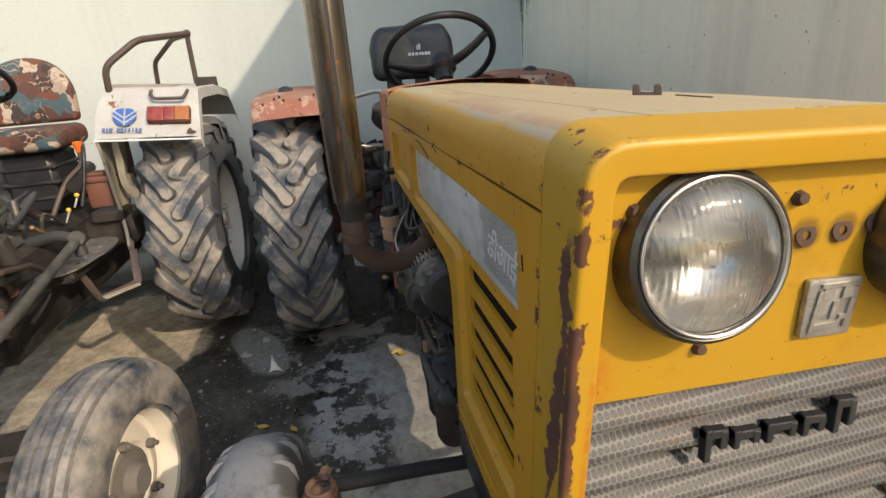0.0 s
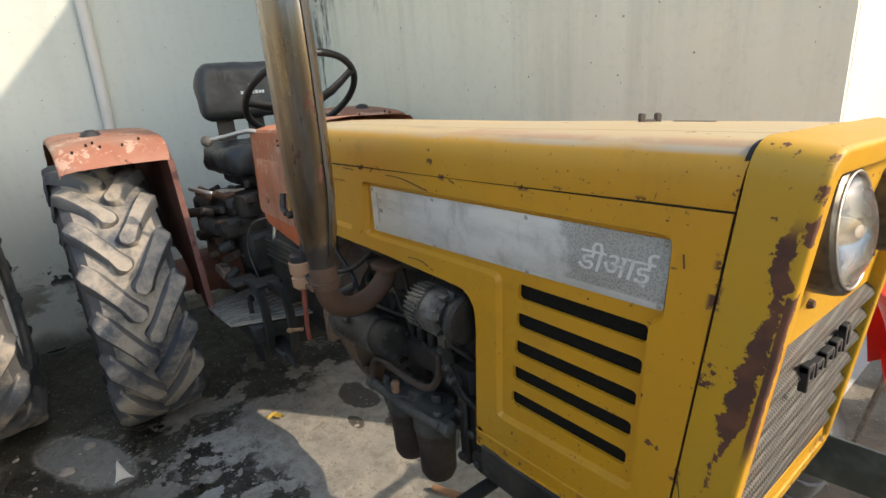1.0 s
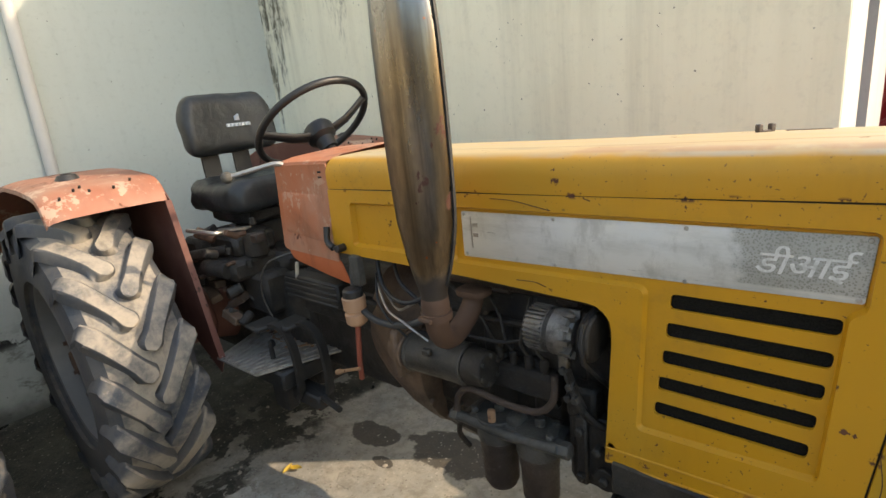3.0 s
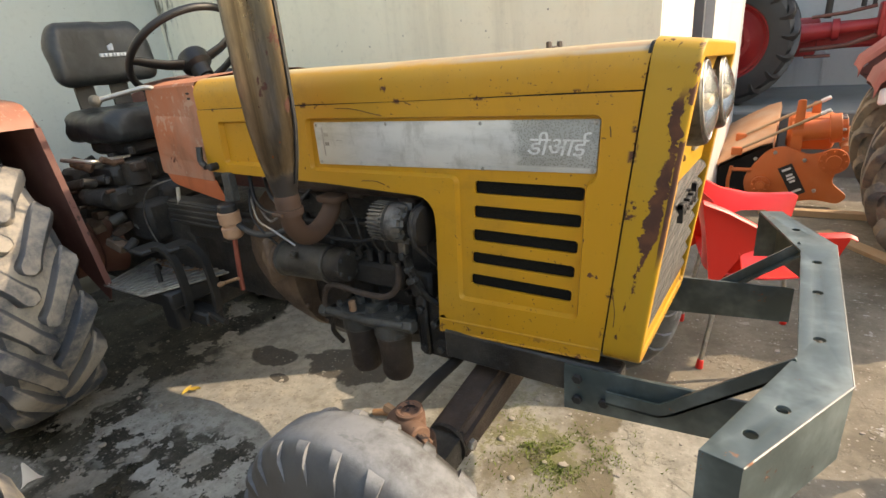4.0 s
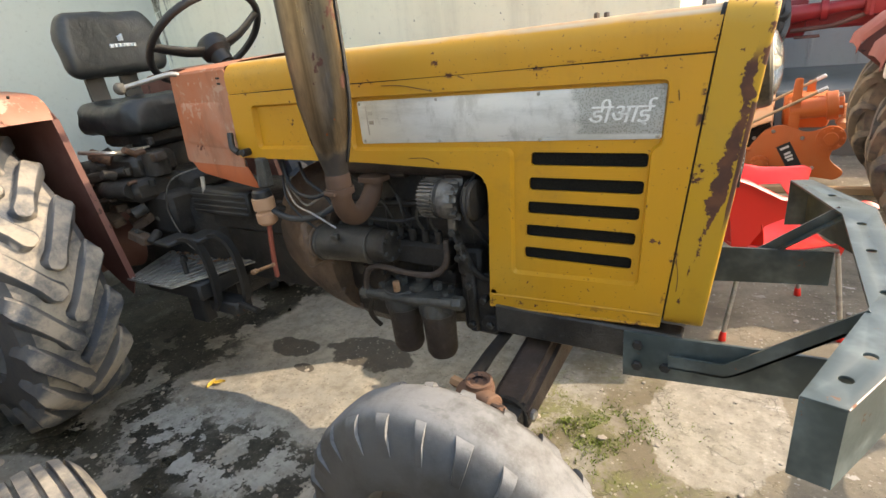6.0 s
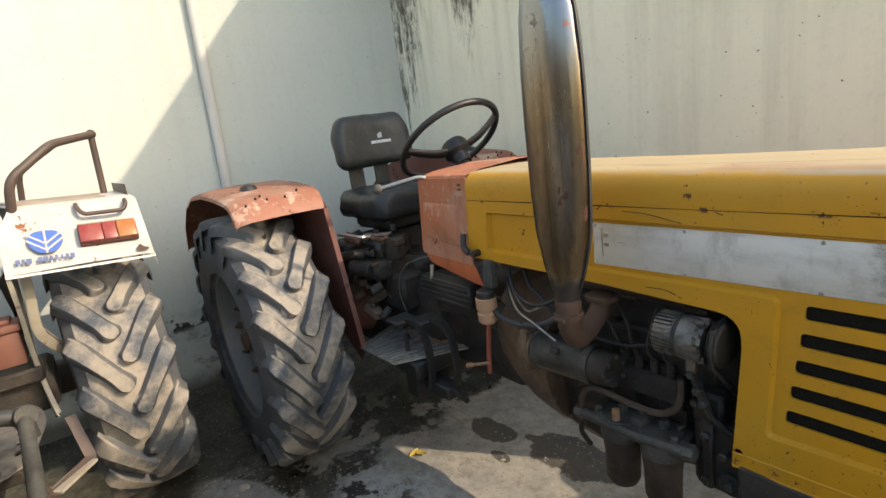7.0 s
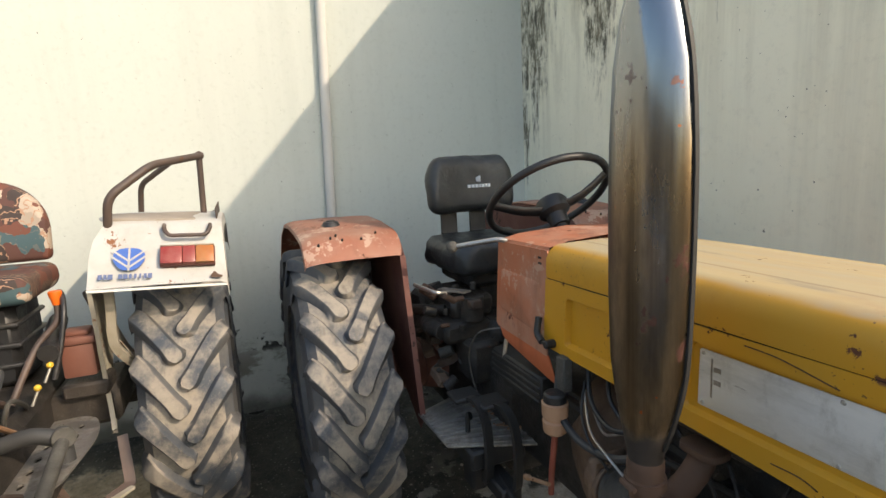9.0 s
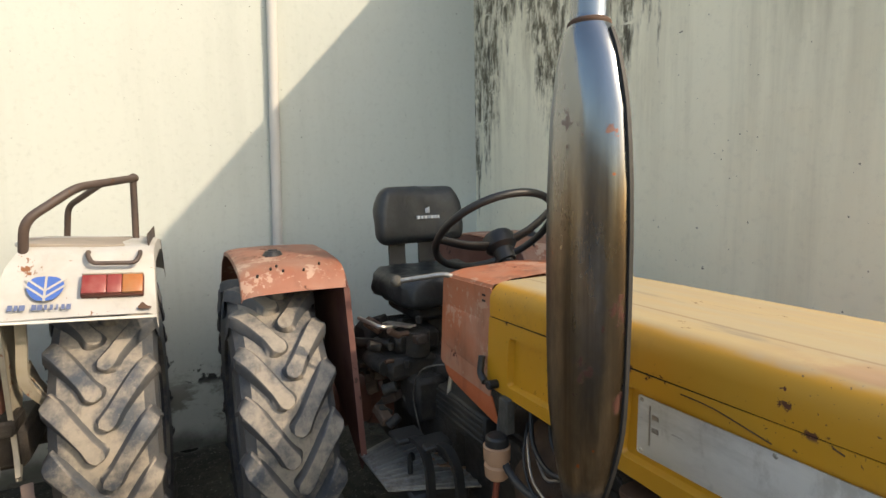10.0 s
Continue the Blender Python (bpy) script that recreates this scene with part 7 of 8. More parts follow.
# ---------------------------------------------------------------- the blue and white tractor
def white_fender(t):
    b = B()
    # sloped front face, flat top, curled outer edge
    y0, y1 = -1.655, -1.160
    rows = []
    for x, z, ya in ((-2.325, 1.258, y0), (-2.332, 1.262, y0), (-2.406, 1.372, -1.648), (-2.446, 1.430, -1.634), (-2.472, 1.468, -1.610), (-2.490, 1.486, -1.598), (-2.515, 1.497, -1.602), (-2.580, 1.502, -1.628), (-2.700, 1.504, -1.655), (-3.00, 1.505, -1.680), (-3.35, 1.470, -1.690), (-3.55, 1.28, -1.690)):
        rows.append([(x, ya, z + 0.018), (x - 0.004, ya + 0.02, z + 0.018), (x - 0.012, -1.40, z + 0.006), (x - 0.018, y1 - 0.03, z - 0.010), (x - 0.022, y1, z - 0.022), (x - 0.030, y1 + 0.004, z - 0.075)])
    loft(b, rows, closed=False)
    solid(b, 0.003)
    f = part("fender", b, "white_paint", t, "white mudguard with chipped edges", 30)
    b = B()
    tube(b, [(-2.322, y0, 1.270), (-2.344, y1, 1.232)], 0.0, flat=(0.004, 0.007))
    part("lip", b, "white_plain", f)
    b = B()
    top = round_poly([(-2.520, -1.588), (-2.530, -1.47), (-2.526, -1.36), (-2.550, -1.262), (-2.70, -1.285), (-3.02, -1.24), (-3.30, -1.26), (-3.30, -1.655), (-2.74, -1.640), (-2.60, -1.612)], 0.02)
    sheet(b, top, 1.515, 1.5315, "z", bevel=0.002, warp=lambda co: Vector((co.x, co.y, co.z - 0.036 * (co.y + 1.63) / 0.43 + (0.10 * (co.x + 3.0) if co.x < -3.0 else 0))))
    part("top_plate", b, "weathered_board", f, "bare brown weathered top of the mudguard")
    # side skirt with its turned edge, and the strut behind it
    b = B()
    rows = []
    for z, xa, xb, dy in ((1.285, -2.335, -2.72, 0.0), (1.15, -2.350, -2.66, -0.002), (1.00, -2.372, -2.60, -0.006), (0.88, -2.380, -2.54, -0.006), (0.78, -2.360, -2.46, 0.004), (0.70, -2.300, -2.36, 0.016)):
        rows.append([(xa + (xb - xa) * q, y0 + 0.002 + dy - 0.012 * math.sin(3 * q), z - 0.03 * q) for q in (0, 0.25, 0.5, 0.75, 1)])
    loft(b, rows, closed=False)
    solid(b, 0.003)
    skirt = part("skirt", b, "cream_dirty", f, "grimy cream side skirt of the mudguard")
    b = B()
    tube(b, smooth_path([(-2.333, y0 + 0.006, 1.262), (-2.350, y0 + 0.006, 1.15), (-2.374, y0 + 0.002, 1.00), (-2.384, y0 + 0.002, 0.88), (-2.362, y0 + 0.010, 0.78), (-2.304, y0 + 0.024, 0.71)], 4), 0.0, flat=(0.004, 0.008))
    part("turned_edge", b, "cream_dirty", skirt)
    b = B()
    tube(b, smooth_path([(-2.44, -1.606, 1.285), (-2.45, -1.612, 1.16), (-2.46, -1.622, 1.05), (-2.475, -1.615, 0.985), (-2.50, -1.575, 0.915), (-2.52, -1.535, 0.875)], 5), 0.0, flat=(0.010, 0.017))
    part("stay", b, "cream_dirty", f, "bent cream stay strap")
    b = B()
    rows = []
    for x, y, z, w in ((-2.54, -1.632, 1.06, 0.012), (-2.55, -1.612, 0.990, 0.030), (-2.54, -1.580, 0.935, 0.046), (-2.52, -1.540, 0.890, 0.056), (-2.50, -1.500, 0.850, 0.050), (-2.52, -1.520, 0.815, 0.030)):
        rows.append([(x - 0.10 * q, y + 0.010 * math.sin(5 * q + 30 * z), z - w * q) for q in (-0.5, 0, 0.5, 1.0)])
    loft(b, rows, closed=False)
    solid(b, 0.003)
    part("crumpled_end", b, "cream_dirty", f, "crumpled lower end of the skirt")
    b = B()
    sheet(b, round_poly([(-2.40, 1.255), (-2.86, 1.24), (-2.84, 0.99), (-2.60, 0.965), (-2.56, 1.10)], 0.03), -1.690, -1.687, "y")
    part("splash_plate", b, "oily_brown", f)
    # lamp on the face: housing, two red lenses and an amber one
    m = Matrix.Translation((-2.403, -1.300, 1.353)) @ pose(0, 0, 0, -3.6, 0, 0) @ pose(0, 0, 0, 0, -35, 0)
    b = B()
    box(b, (-0.006, -0.103, -0.045), (0.020, 0.103, 0.043), 0.004, m)
    lamp = part("side_lamp", b, "maroon", f, "dusty red and amber lamp")
    for name, ya, yb in (("red_lens", -0.100, -0.020), ("red_lens", -0.019, 0.030), ("amber_lens", 0.031, 0.100)):
        b = B()
        box(b, (0.016, ya, -0.041), (0.036, yb, 0.037), 0.005, m, 2)
        part(name, b, "red_glass" if ya < 0.03 else "amber_glass", lamp)
    b = B()
    box(b, (0.000, -0.101, 0.040), (0.030, 0.101, 0.0465), 0.002, m)
    part("lamp_rim", b, "cream_dirty", lamp)
    b = B()
    tube(b, rounded_path([(-2.486, -1.381, 1.486), (-2.452, -1.381, 1.476), (-2.428, -1.366, 1.446), (-2.430, -1.222, 1.437), (-2.454, -1.206, 1.464), (-2.488, -1.206, 1.474)], 0.022), 0.0085, 10)
    part("hand_loop", b, "dark_pipe", f)
    b = B()
    sheet(b, round_poly([(-0.022, -0.010), (-0.004, 0.006), (0.000, 0.022), (0.009, 0.020), (0.010, -0.004), (0.006, -0.026), (-0.002, -0.024)], 0.006), 0.0022, 0.0042, "z")
    bmesh.ops.transform(b, matrix=Matrix.Translation((-2.347, -1.197, 1.271)) @ pose(0, 0, 0, -4, 0, 0) @ pose(0, 0, 0, 0, 56, 0), verts=b.verts)
    part("rust_patch", b, "rust_brown", f, "rust showing through the paint at the corner")
    # maker's mark as a plain leaf with pale veins, and a row of plain bars for its name
    fm = Matrix.Translation((-2.393, -1.510, 1.367)) @ pose(0, 0, 0, -4.6, 0, 0) @ pose(0, 0, 0, 0, 55, 0)
    b = B()
    sheet(b, round_poly([(-0.044, -0.036), (-0.049, 0.0), (-0.044, 0.036), (-0.022, 0.056), (0.010, 0.055), (0.036, 0.038), (0.050, 0.022), (0.050, -0.022), (0.036, -0.038), (0.010, -0.055), (-0.022, -0.056)], 0.012), 0.0075, 0.0095, "z")
    bmesh.ops.transform(b, matrix=fm, verts=b.verts)
    mk = part("mark_leaf", b, "blue_mark", f, "blue leaf-shaped maker's mark with pale veins")
    for px, py, rot, ln in ((0.0, 0.0, 0, 0.106), (0.016, 0.028, -50, 0.078), (0.016, -0.028, 50, 0.078), (-0.014, 0.030, -50, 0.080), (-0.014, -0.030, 50, 0.080)):
        b = B()
        box(b, (-ln / 2, -0.0036, 0.0096), (ln / 2, 0.0036, 0.0108), 0.0, fm @ Matrix.Translation((px, py, 0)) @ pose(0, 0, 0, 0, 0, rot))
        part("pale_bar", b, "white_paint", mk)
    for i, w in enumerate((0.014, 0.010, 0.017, 0.0, 0.014, 0.014, 0.009, 0.009, 0.006, 0.010, 0.014)):
        if not w:
            continue
        b = B()
        u = -0.094 + 0.0170 * i
        box(b, (0.066, u - 0.5 * w, 0.0075), (0.087, u + 0.5 * w, 0.0088), 0.0, fm)
        part("name_bar", b, "label_grey_blue", mk)
    # two bent tubes and a post meet in a welded knuckle over the top
    b = B()
    tube(b, rounded_path([(-2.500, -1.588, 1.49), (-2.462, -1.566, 1.616), (-2.535, -1.405, 1.738), (-2.893, -1.233, 1.780)], 0.05), 0.0170, 12)
    bmesh.ops.create_uvsphere(b, u_segments=12, v_segments=8, radius=0.022, matrix=Matrix.Translation((-2.893, -1.233, 1.781)))
    rail = part("rail", b, "dark_pipe", f, "brown bent-tube hand rail")
    b = B()
    tube(b, [(-2.893, -1.235, 1.775), (-2.915, -1.246, 1.490)], 0.0145, 12)
    part("rail_post", b, "dark_pipe", rail)
    b = B()
    tube(b, rounded_path([(-2.893, -1.233, 1.775), (-3.10, -1.372, 1.768), (-3.31, -1.562, 1.650), (-3.36, -1.588, 1.470)], 0.05), 0.0145, 12)
    part("rear_tube", b, "dark_pipe", rail)
    b = B()
    box(b, (-3.20, -1.215, 1.474), (-2.59, -1.178, 1.490), 0.002)
    box(b, (-3.20, -1.184, 1.480), (-2.60, -1.178, 1.536), 0.002)
    part("angle_bracket", b, "dark_pipe", f)


def blue_tractor():
    t = root("tractor", (-1.9, -2.05, 0), "blue tractor with white mudguard, camouflage seat and tube rails", "tractor")
    yc, side = -2.05, -1.752
    # bonnet: rounded top, sides sloping to the front
    b = B()
    rows = []
    for x, top, low, h in ((-1.550, 1.462, 1.225, 0.290), (-1.490, 1.502, 1.200, 0.298), (-1.1, 1.528, 1.10, 0.298), (-0.7, 1.475, 1.00, 0.292), (-0.3, 1.435, 0.95, 0.28), (-0.05, 1.36, 0.94, 0.26)):
        half = [(h - 0.012, low), (h, low + 0.01), (h, low + 0.6 * (top - low - 0.07)), (h - 0.006, top - 0.075), (h - 0.03, top - 0.030), (h - 0.09, top - 0.008), (0.10, top), (0, top + 0.002)]
        rows.append([(x, yc + y, z) for y, z in half] + [(x, yc - y, z) for y, z in reversed(half[:-1])])
    loft(b, rows, closed=False)
    b.faces.new([b.verts.new(p) for p in rows[-1]])
    solid(b, 0.003)
    h = part("bonnet", b, "blue_paint", t, "glossy blue bonnet with a white side stripe")
    # white stripe with plain dark bars for the name
    b = B()
    stripe = [(-1.540, 1.382), (-1.512, 1.242), (-0.86, 1.178), (-0.40, 1.12), (-0.40, 1.23), (-0.95, 1.330)]
    sheet(b, stripe, side + 0.0005, side + 0.0025, "y")
    st = part("stripe", b, "white_plain", h, "white side stripe")
    b = B()
    sheet(b, [(-1.543, 1.396), (-1.540, 1.384), (-0.95, 1.332), (-0.40, 1.232), (-0.40, 1.243), (-0.95, 1.345)], side + 0.001, side + 0.003, "y")
    part("gold_line", b, "gold_line", st)
    for i, (w, hh) in enumerate(((0.030, 0.075), (0.026, 0.055), (0.026, 0.055), (0.010, 0.078), (0.010, 0.078), (0.026, 0.055), (0.030, 0.078), (0.0, 0.0), (0.036, 0.058), (0.026, 0.055), (0.030, 0.078))):
        if not w:
            continue
        b = B()
        x = -1.475 + 0.043 * i
        z = 1.280 - 0.105 * (x + 1.475)
        sheet(b, [(x - w / 2, z), (x + w / 2, z - 0.004), (x + w / 2 - 0.01, z + hh - 0.004), (x - w / 2 - 0.01, z + hh)], side + 0.002, side + 0.0038, "y")
        part("name_bar", b, "label_black", st)
    b = B()
    box(b, (-1.60, yc - 0.26, 1.02), (-1.52, yc + 0.280, 1.44), 0.02)
    box(b, (-1.56, side - 0.03, 1.04), (-1.44, side + 0.004, 1.205), 0.012)
    part("firewall", b, "black_plastic", t)
    b = B()
    box(b, (-1.78, yc - 0.24, 1.18), (-1.46, yc + 0.24, 1.40), 0.04, segments=2)
    part("dash", b, "black_plastic", t)
    # engine and chassis
    b = B()
    box(b, (-1.60, yc - 0.17, 0.50), (-0.20, yc + 0.17, 1.00), 0.03)
    box(b, (-3.10, yc - 0.20, 0.46), (-1.55, yc + 0.20, 0.90), 0.04)
    e = part("engine", b, "oily_iron", t, "oily black engine and transmission")
    for s in (-1, 1):
        b = B()
        cyl(b, (-2.985, yc + s * 0.18, 0.64), (-2.985, yc + s * 0.60, 0.64), 0.085, segments=20)
        part("axle_tube", b, "oily_iron", e)
    b = B()
    box(b, (-0.90, yc - 0.68, 0.50), (-0.76, yc + 0.68, 0.58), 0.01)
    for s in (-1, 1):
        cyl(b, (-0.83, yc + s * 0.66, 0.30), (-0.83, yc + s * 0.66, 0.62), 0.035)
        cyl(b, (-0.83, yc + s * 0.66, 0.374), (-0.83, yc + s * 0.76, 0.374), 0.03)
    part("front_axle", b, "oily_iron", e)
    rng = random.Random(5)
    for i in range(26):
        x, z = rng.uniform(-2.15, -1.25), rng.uniform(0.55, 1.02)
        y = rng.uniform(-1.93, -1.74)
        if x < -1.74:
            y, z = y - 0.10, 0.86 + 0.4 * (z - 0.55)
        b = B()
        kind = i % 4
        if kind == 0:
            cyl(b, (x, y, z), (x + rng.uniform(-0.03, 0.03), y, z + rng.uniform(0.06, 0.13)), rng.uniform(0.018, 0.035), segments=14)
            part("canister", b, rng.choice(("oily_grey", "rust_brown", "oily_iron", "alloy")), e)
        elif kind == 1:
            tube(b, smooth_path([(x, y, z), (x + rng.uniform(-0.15, 0.15), y + rng.uniform(-0.03, 0.08), z + rng.uniform(-0.1, 0.1)), (x + rng.uniform(-0.3, 0.1), y + rng.uniform(-0.05, 0.06), z + rng.uniform(-0.2, 0.1)), (x + rng.uniform(-0.4, -0.1), y - 0.08, z + rng.uniform(-0.15, 0.15))], 6), rng.uniform(0.006, 0.014), 8)
            part("hose", b, rng.choice(("black_rubber", "dark_pipe", "hose_grey", "oily_grey")), e)
        elif kind == 2:
            box(b, (x - 0.05, y - 0.03, z - 0.02), (x + 0.05, y + 0.03, z + 0.04), 0.008, segments=1)
            for q in (-0.03, 0.03):
                cyl(b, (x + q, y, z + 0.04), (x + q, y, z + 0.055), 0.009, segments=6)
            part("bracket", b, rng.choice(("oily_grey", "oily_iron", "oily_brown")), e)
        else:
            tube(b, [(x - rng.uniform(0.1, 0.25), y, z - 0.08), (x, y + 0.02, z), (x + rng.uniform(0.05, 0.2), y + 0.03, z + rng.uniform(-0.1, 0.1))], rng.uniform(0.007, 0.012), 8)
            part("rod", b, rng.choice(("steel", "oily_iron", "dark_pipe", "rust_tan")), e)
    b = B()
    lathe(b, [(0, 0.70), (0.045, 0.70), (0.048, 0.71), (0.048, 0.80), (0.044, 0.815), (0, 0.815)], Matrix.Translation((-1.38, -1.80, 0)), 24)
    can = part("oil_filter", b, "black_iron", e)
    b = B()
    lathe(b, [(0, 0.815), (0.036, 0.815), (0.038, 0.84), (0.030, 0.852), (0, 0.855)], Matrix.Translation((-1.38, -1.80, 0)), 24)
    part("lid", b, "white_plain", can, "whitish round cap")
    # footboard, perforated and rounded
    b = B()
    foot = round_poly([(-2.42, -2.02), (-2.40, -1.70), (-2.20, -1.655), (-1.86, -1.70), (-1.78, -1.82), (-1.84, -2.02)], 0.10, 6)
    holes = []
    for i in range(6):
        for j in range(4):
            cx, cy = -2.34 + 0.085 * i + (0.04 if j % 2 else 0), -1.97 + 0.078 * j
            if cx < -1.88:
                holes.append([(cx + 0.019 * math.cos(a), cy + 0.011 * math.sin(a)) for a in (2 * math.pi * q / 10 for q in range(10))])
    sheet(b, foot, 0.746, 0.753, "z", holes=holes)
    part("footboard", b, "tread_plate", t, "perforated grey metal footboard")
    b = B()
    box(b, (-2.40, -1.98, 0.690), (-1.86, -1.72, 0.738), 0.01)
    part("footboard_frame", b, "oily_iron", t)
    # hanging step
    b = B()
    tube(b, rounded_path([(-2.26, -1.60, 0.70), (-2.125, -1.568, 0.565), (-1.975, -1.690, 0.555), (-2.00, -1.76, 0.70)], 0.015), 0.0, flat=(0.006, 0.018))
    step = part("step", b, "dark_pipe", t, "bent flat-bar step with worn paint")
    b = B()
    box(b, (-0.09, -0.030, -0.006), (0.09, 0.030, 0.006), 0.002, Matrix.Translation((-2.05, -1.629, 0.560)) @ pose(0, 0, 0, 0, 0, -39))
    part("tread", b, "cream_dirty", step)
    # guard tube beside the footboard
    b = B()
    tube(b, rounded_path([(-1.93, -1.95, 0.87), (-1.94, -1.77, 0.905), (-1.935, -1.69, 0.875), (-1.925, -1.685, 0.80)], 0.06), 0.026, 14)
    g = part("guard_bend", b, "hose_grey", t, "bent black guard tube")
    b = B()
    tube(b, [(-1.945, -1.687, 0.878), (-1.15, -1.636, 0.782), (-0.95, -1.625, 0.758)], 0.021, 14)
    part("guard_tube", b, "oily_grey", g)
    b = B()
    cyl(b, (-1.97, -1.70, 0.868), (-1.90, -1.675, 0.890), 0.034)
    cyl(b, (-1.93, -1.66, 0.875), (-1.93, -1.715, 0.880), 0.020)
    part("coupling", b, "oily_grey", g)
    # seat
    b = B()
    out = []
    for i in range(13):
        a = math.pi * i / 12
        out.append((yc - 0.02 + 0.225 * math.cos(a) * (1 if i not in (0, 12) else 1), 1.50 + 0.205 * math.sin(a)))
    out = [(yc + 0.20, 1.36)] + out + [(yc - 0.24, 1.36)]
    sheet(b, round_poly(out, 0.03), -2.80, -2.72, "x", bevel=0.025, warp=lambda co: Vector((co.x - 0.12 * (co.z - 1.36) + 0.10 * ((co.y - yc) / 0.22) ** 2 * 0.5, co.y, co.z)))
    s = part("seat_back", b, "camo_cloth", t, "camouflage-print seat back", 60)
    b = B()
    pillow(b, (-2.78, yc - 0.23, 1.235), (-2.36, yc + 0.205, 1.350), 0.045, seed=2)
    part("seat_cushion", b, "camo_cloth", t, "camouflage-print seat cushion", 60)
    b = B()
    box(b, (-2.75, yc - 0.14, 0.90), (-2.45, yc + 0.12, 1.24), 0.03)
    for z in (0.98, 1.06, 1.14):
        box(b, (-2.76, yc - 0.15, z), (-2.44, yc + 0.13, z + 0.02), 0.006)
    part("seat_base", b, "black_rubber", t)
    m = steering_wheel(t, (-2.09, yc + 0.02, 1.60), 0.20, 32, (20, 140, 260))
    b = B()
    tube(b, [m @ Vector((0, 0, -0.06)), m @ Vector((0, 0, -0.42))], 0.022, 12)
    part("steering_column", b, "black_plastic", t)
    # levers
    b = B()
    tube(b, smooth_path([(-2.20, -1.90, 0.92), (-2.32, -1.84, 1.08), (-2.42, -1.79, 1.15), (-2.44, -1.786, 1.22)], 5), 0.012, 10)
    lv = part("gear_lever", b, "dark_pipe", t)
    b = B()
    lathe(b, [(0, -0.004), (0.014, -0.002), (0.017, 0.015), (0.024, 0.045), (0.022, 0.052), (0, 0.054)], Matrix.Translation((-2.44, -1.786, 1.215)), 18)
    part("knob", b, "knob_orange", lv, "bright orange knob")
    b = B()
    tube(b, smooth_path([(-2.58, -1.84, 1.22), (-2.48, -1.78, 1.255), (-2.40, -1.755, 1.20), (-2.36, -1.77, 1.08), (-2.32, -1.80, 0.95)], 5), 0.010, 10)
    part("cable_hose", b, "black_rubber", lv)
    b = B()
    tube(b, [(-2.62, -1.84, 1.11), (-2.30, -1.80, 1.06)], 0.034, 12)
    part("lever_boot", b, "black_rubber", lv)
    for x, y, z in ((-2.30, -1.80, 1.015), (-2.24, -1.83, 0.955)):
        b = B()
        bmesh.ops.create_uvsphere(b, u_segments=12, v_segments=8, radius=0.0125, matrix=Matrix.Translation((x, y, z)))
        k = part("small_knob", b, "yellow_knob", lv)
        b = B()
        tube(b, [(x, y, z - 0.01), (x + 0.015, y - 0.02, z - 0.06)], 0.006, 8)
        part("stem", b, "steel", k)
    # brown tool box under the mudguard
    b = B()
    box(b, (-2.50, -1.790, 0.920), (-2.385, -1.675, 1.055), 0.010, segments=2)
    tb = part("tool_box", b, "brown_red", t, "dull brown metal box with lid")
    b = B()
    box(b, (-2.512, -1.802, 1.055), (-2.375, -1.665, 1.085), 0.008, segments=2)
    box(b, (-2.49, -1.78, 1.085), (-2.40, -1.69, 1.105), 0.012, segments=2)
    part("lid", b, "brown_red", tb)
    b = B()
    box(b, (-2.52, -1.80, 0.84), (-2.36, -1.64, 0.90), 0.01)
    box(b, (-2.75, -1.90, 0.70), (-2.40, -1.62, 0.85), 0.02)
    part("bracket", b, "oily_iron", t)
    white_fender(t)
    rear_wheel(t, (-2.920, -1.372, 0.652), 0.660, 0.182, 0.375, "rubber_rear", "white_plain", 1, "cream_rim", lugs=18, turn=-1, phase=11)
    rear_wheel(t, (-2.920, 2 * yc + 1.372, 0.652), 0.660, 0.182, 0.375, "rubber_rear", "white_plain", -1, "cream_rim", turn=-1, phase=21)
    front_wheel(t, (-0.835, -1.262, 0.374), 0.375, 0.095, 0.222, -9, 1, "rubber_white", "cream_rim", "rim_dust", True)
    front_wheel(t, (-0.830, 2 * yc + 1.255, 0.374), 0.375, 0.095, 0.215, 0, -1, "rubber_white", "cream_rim", "rim_dust", True)
    return t


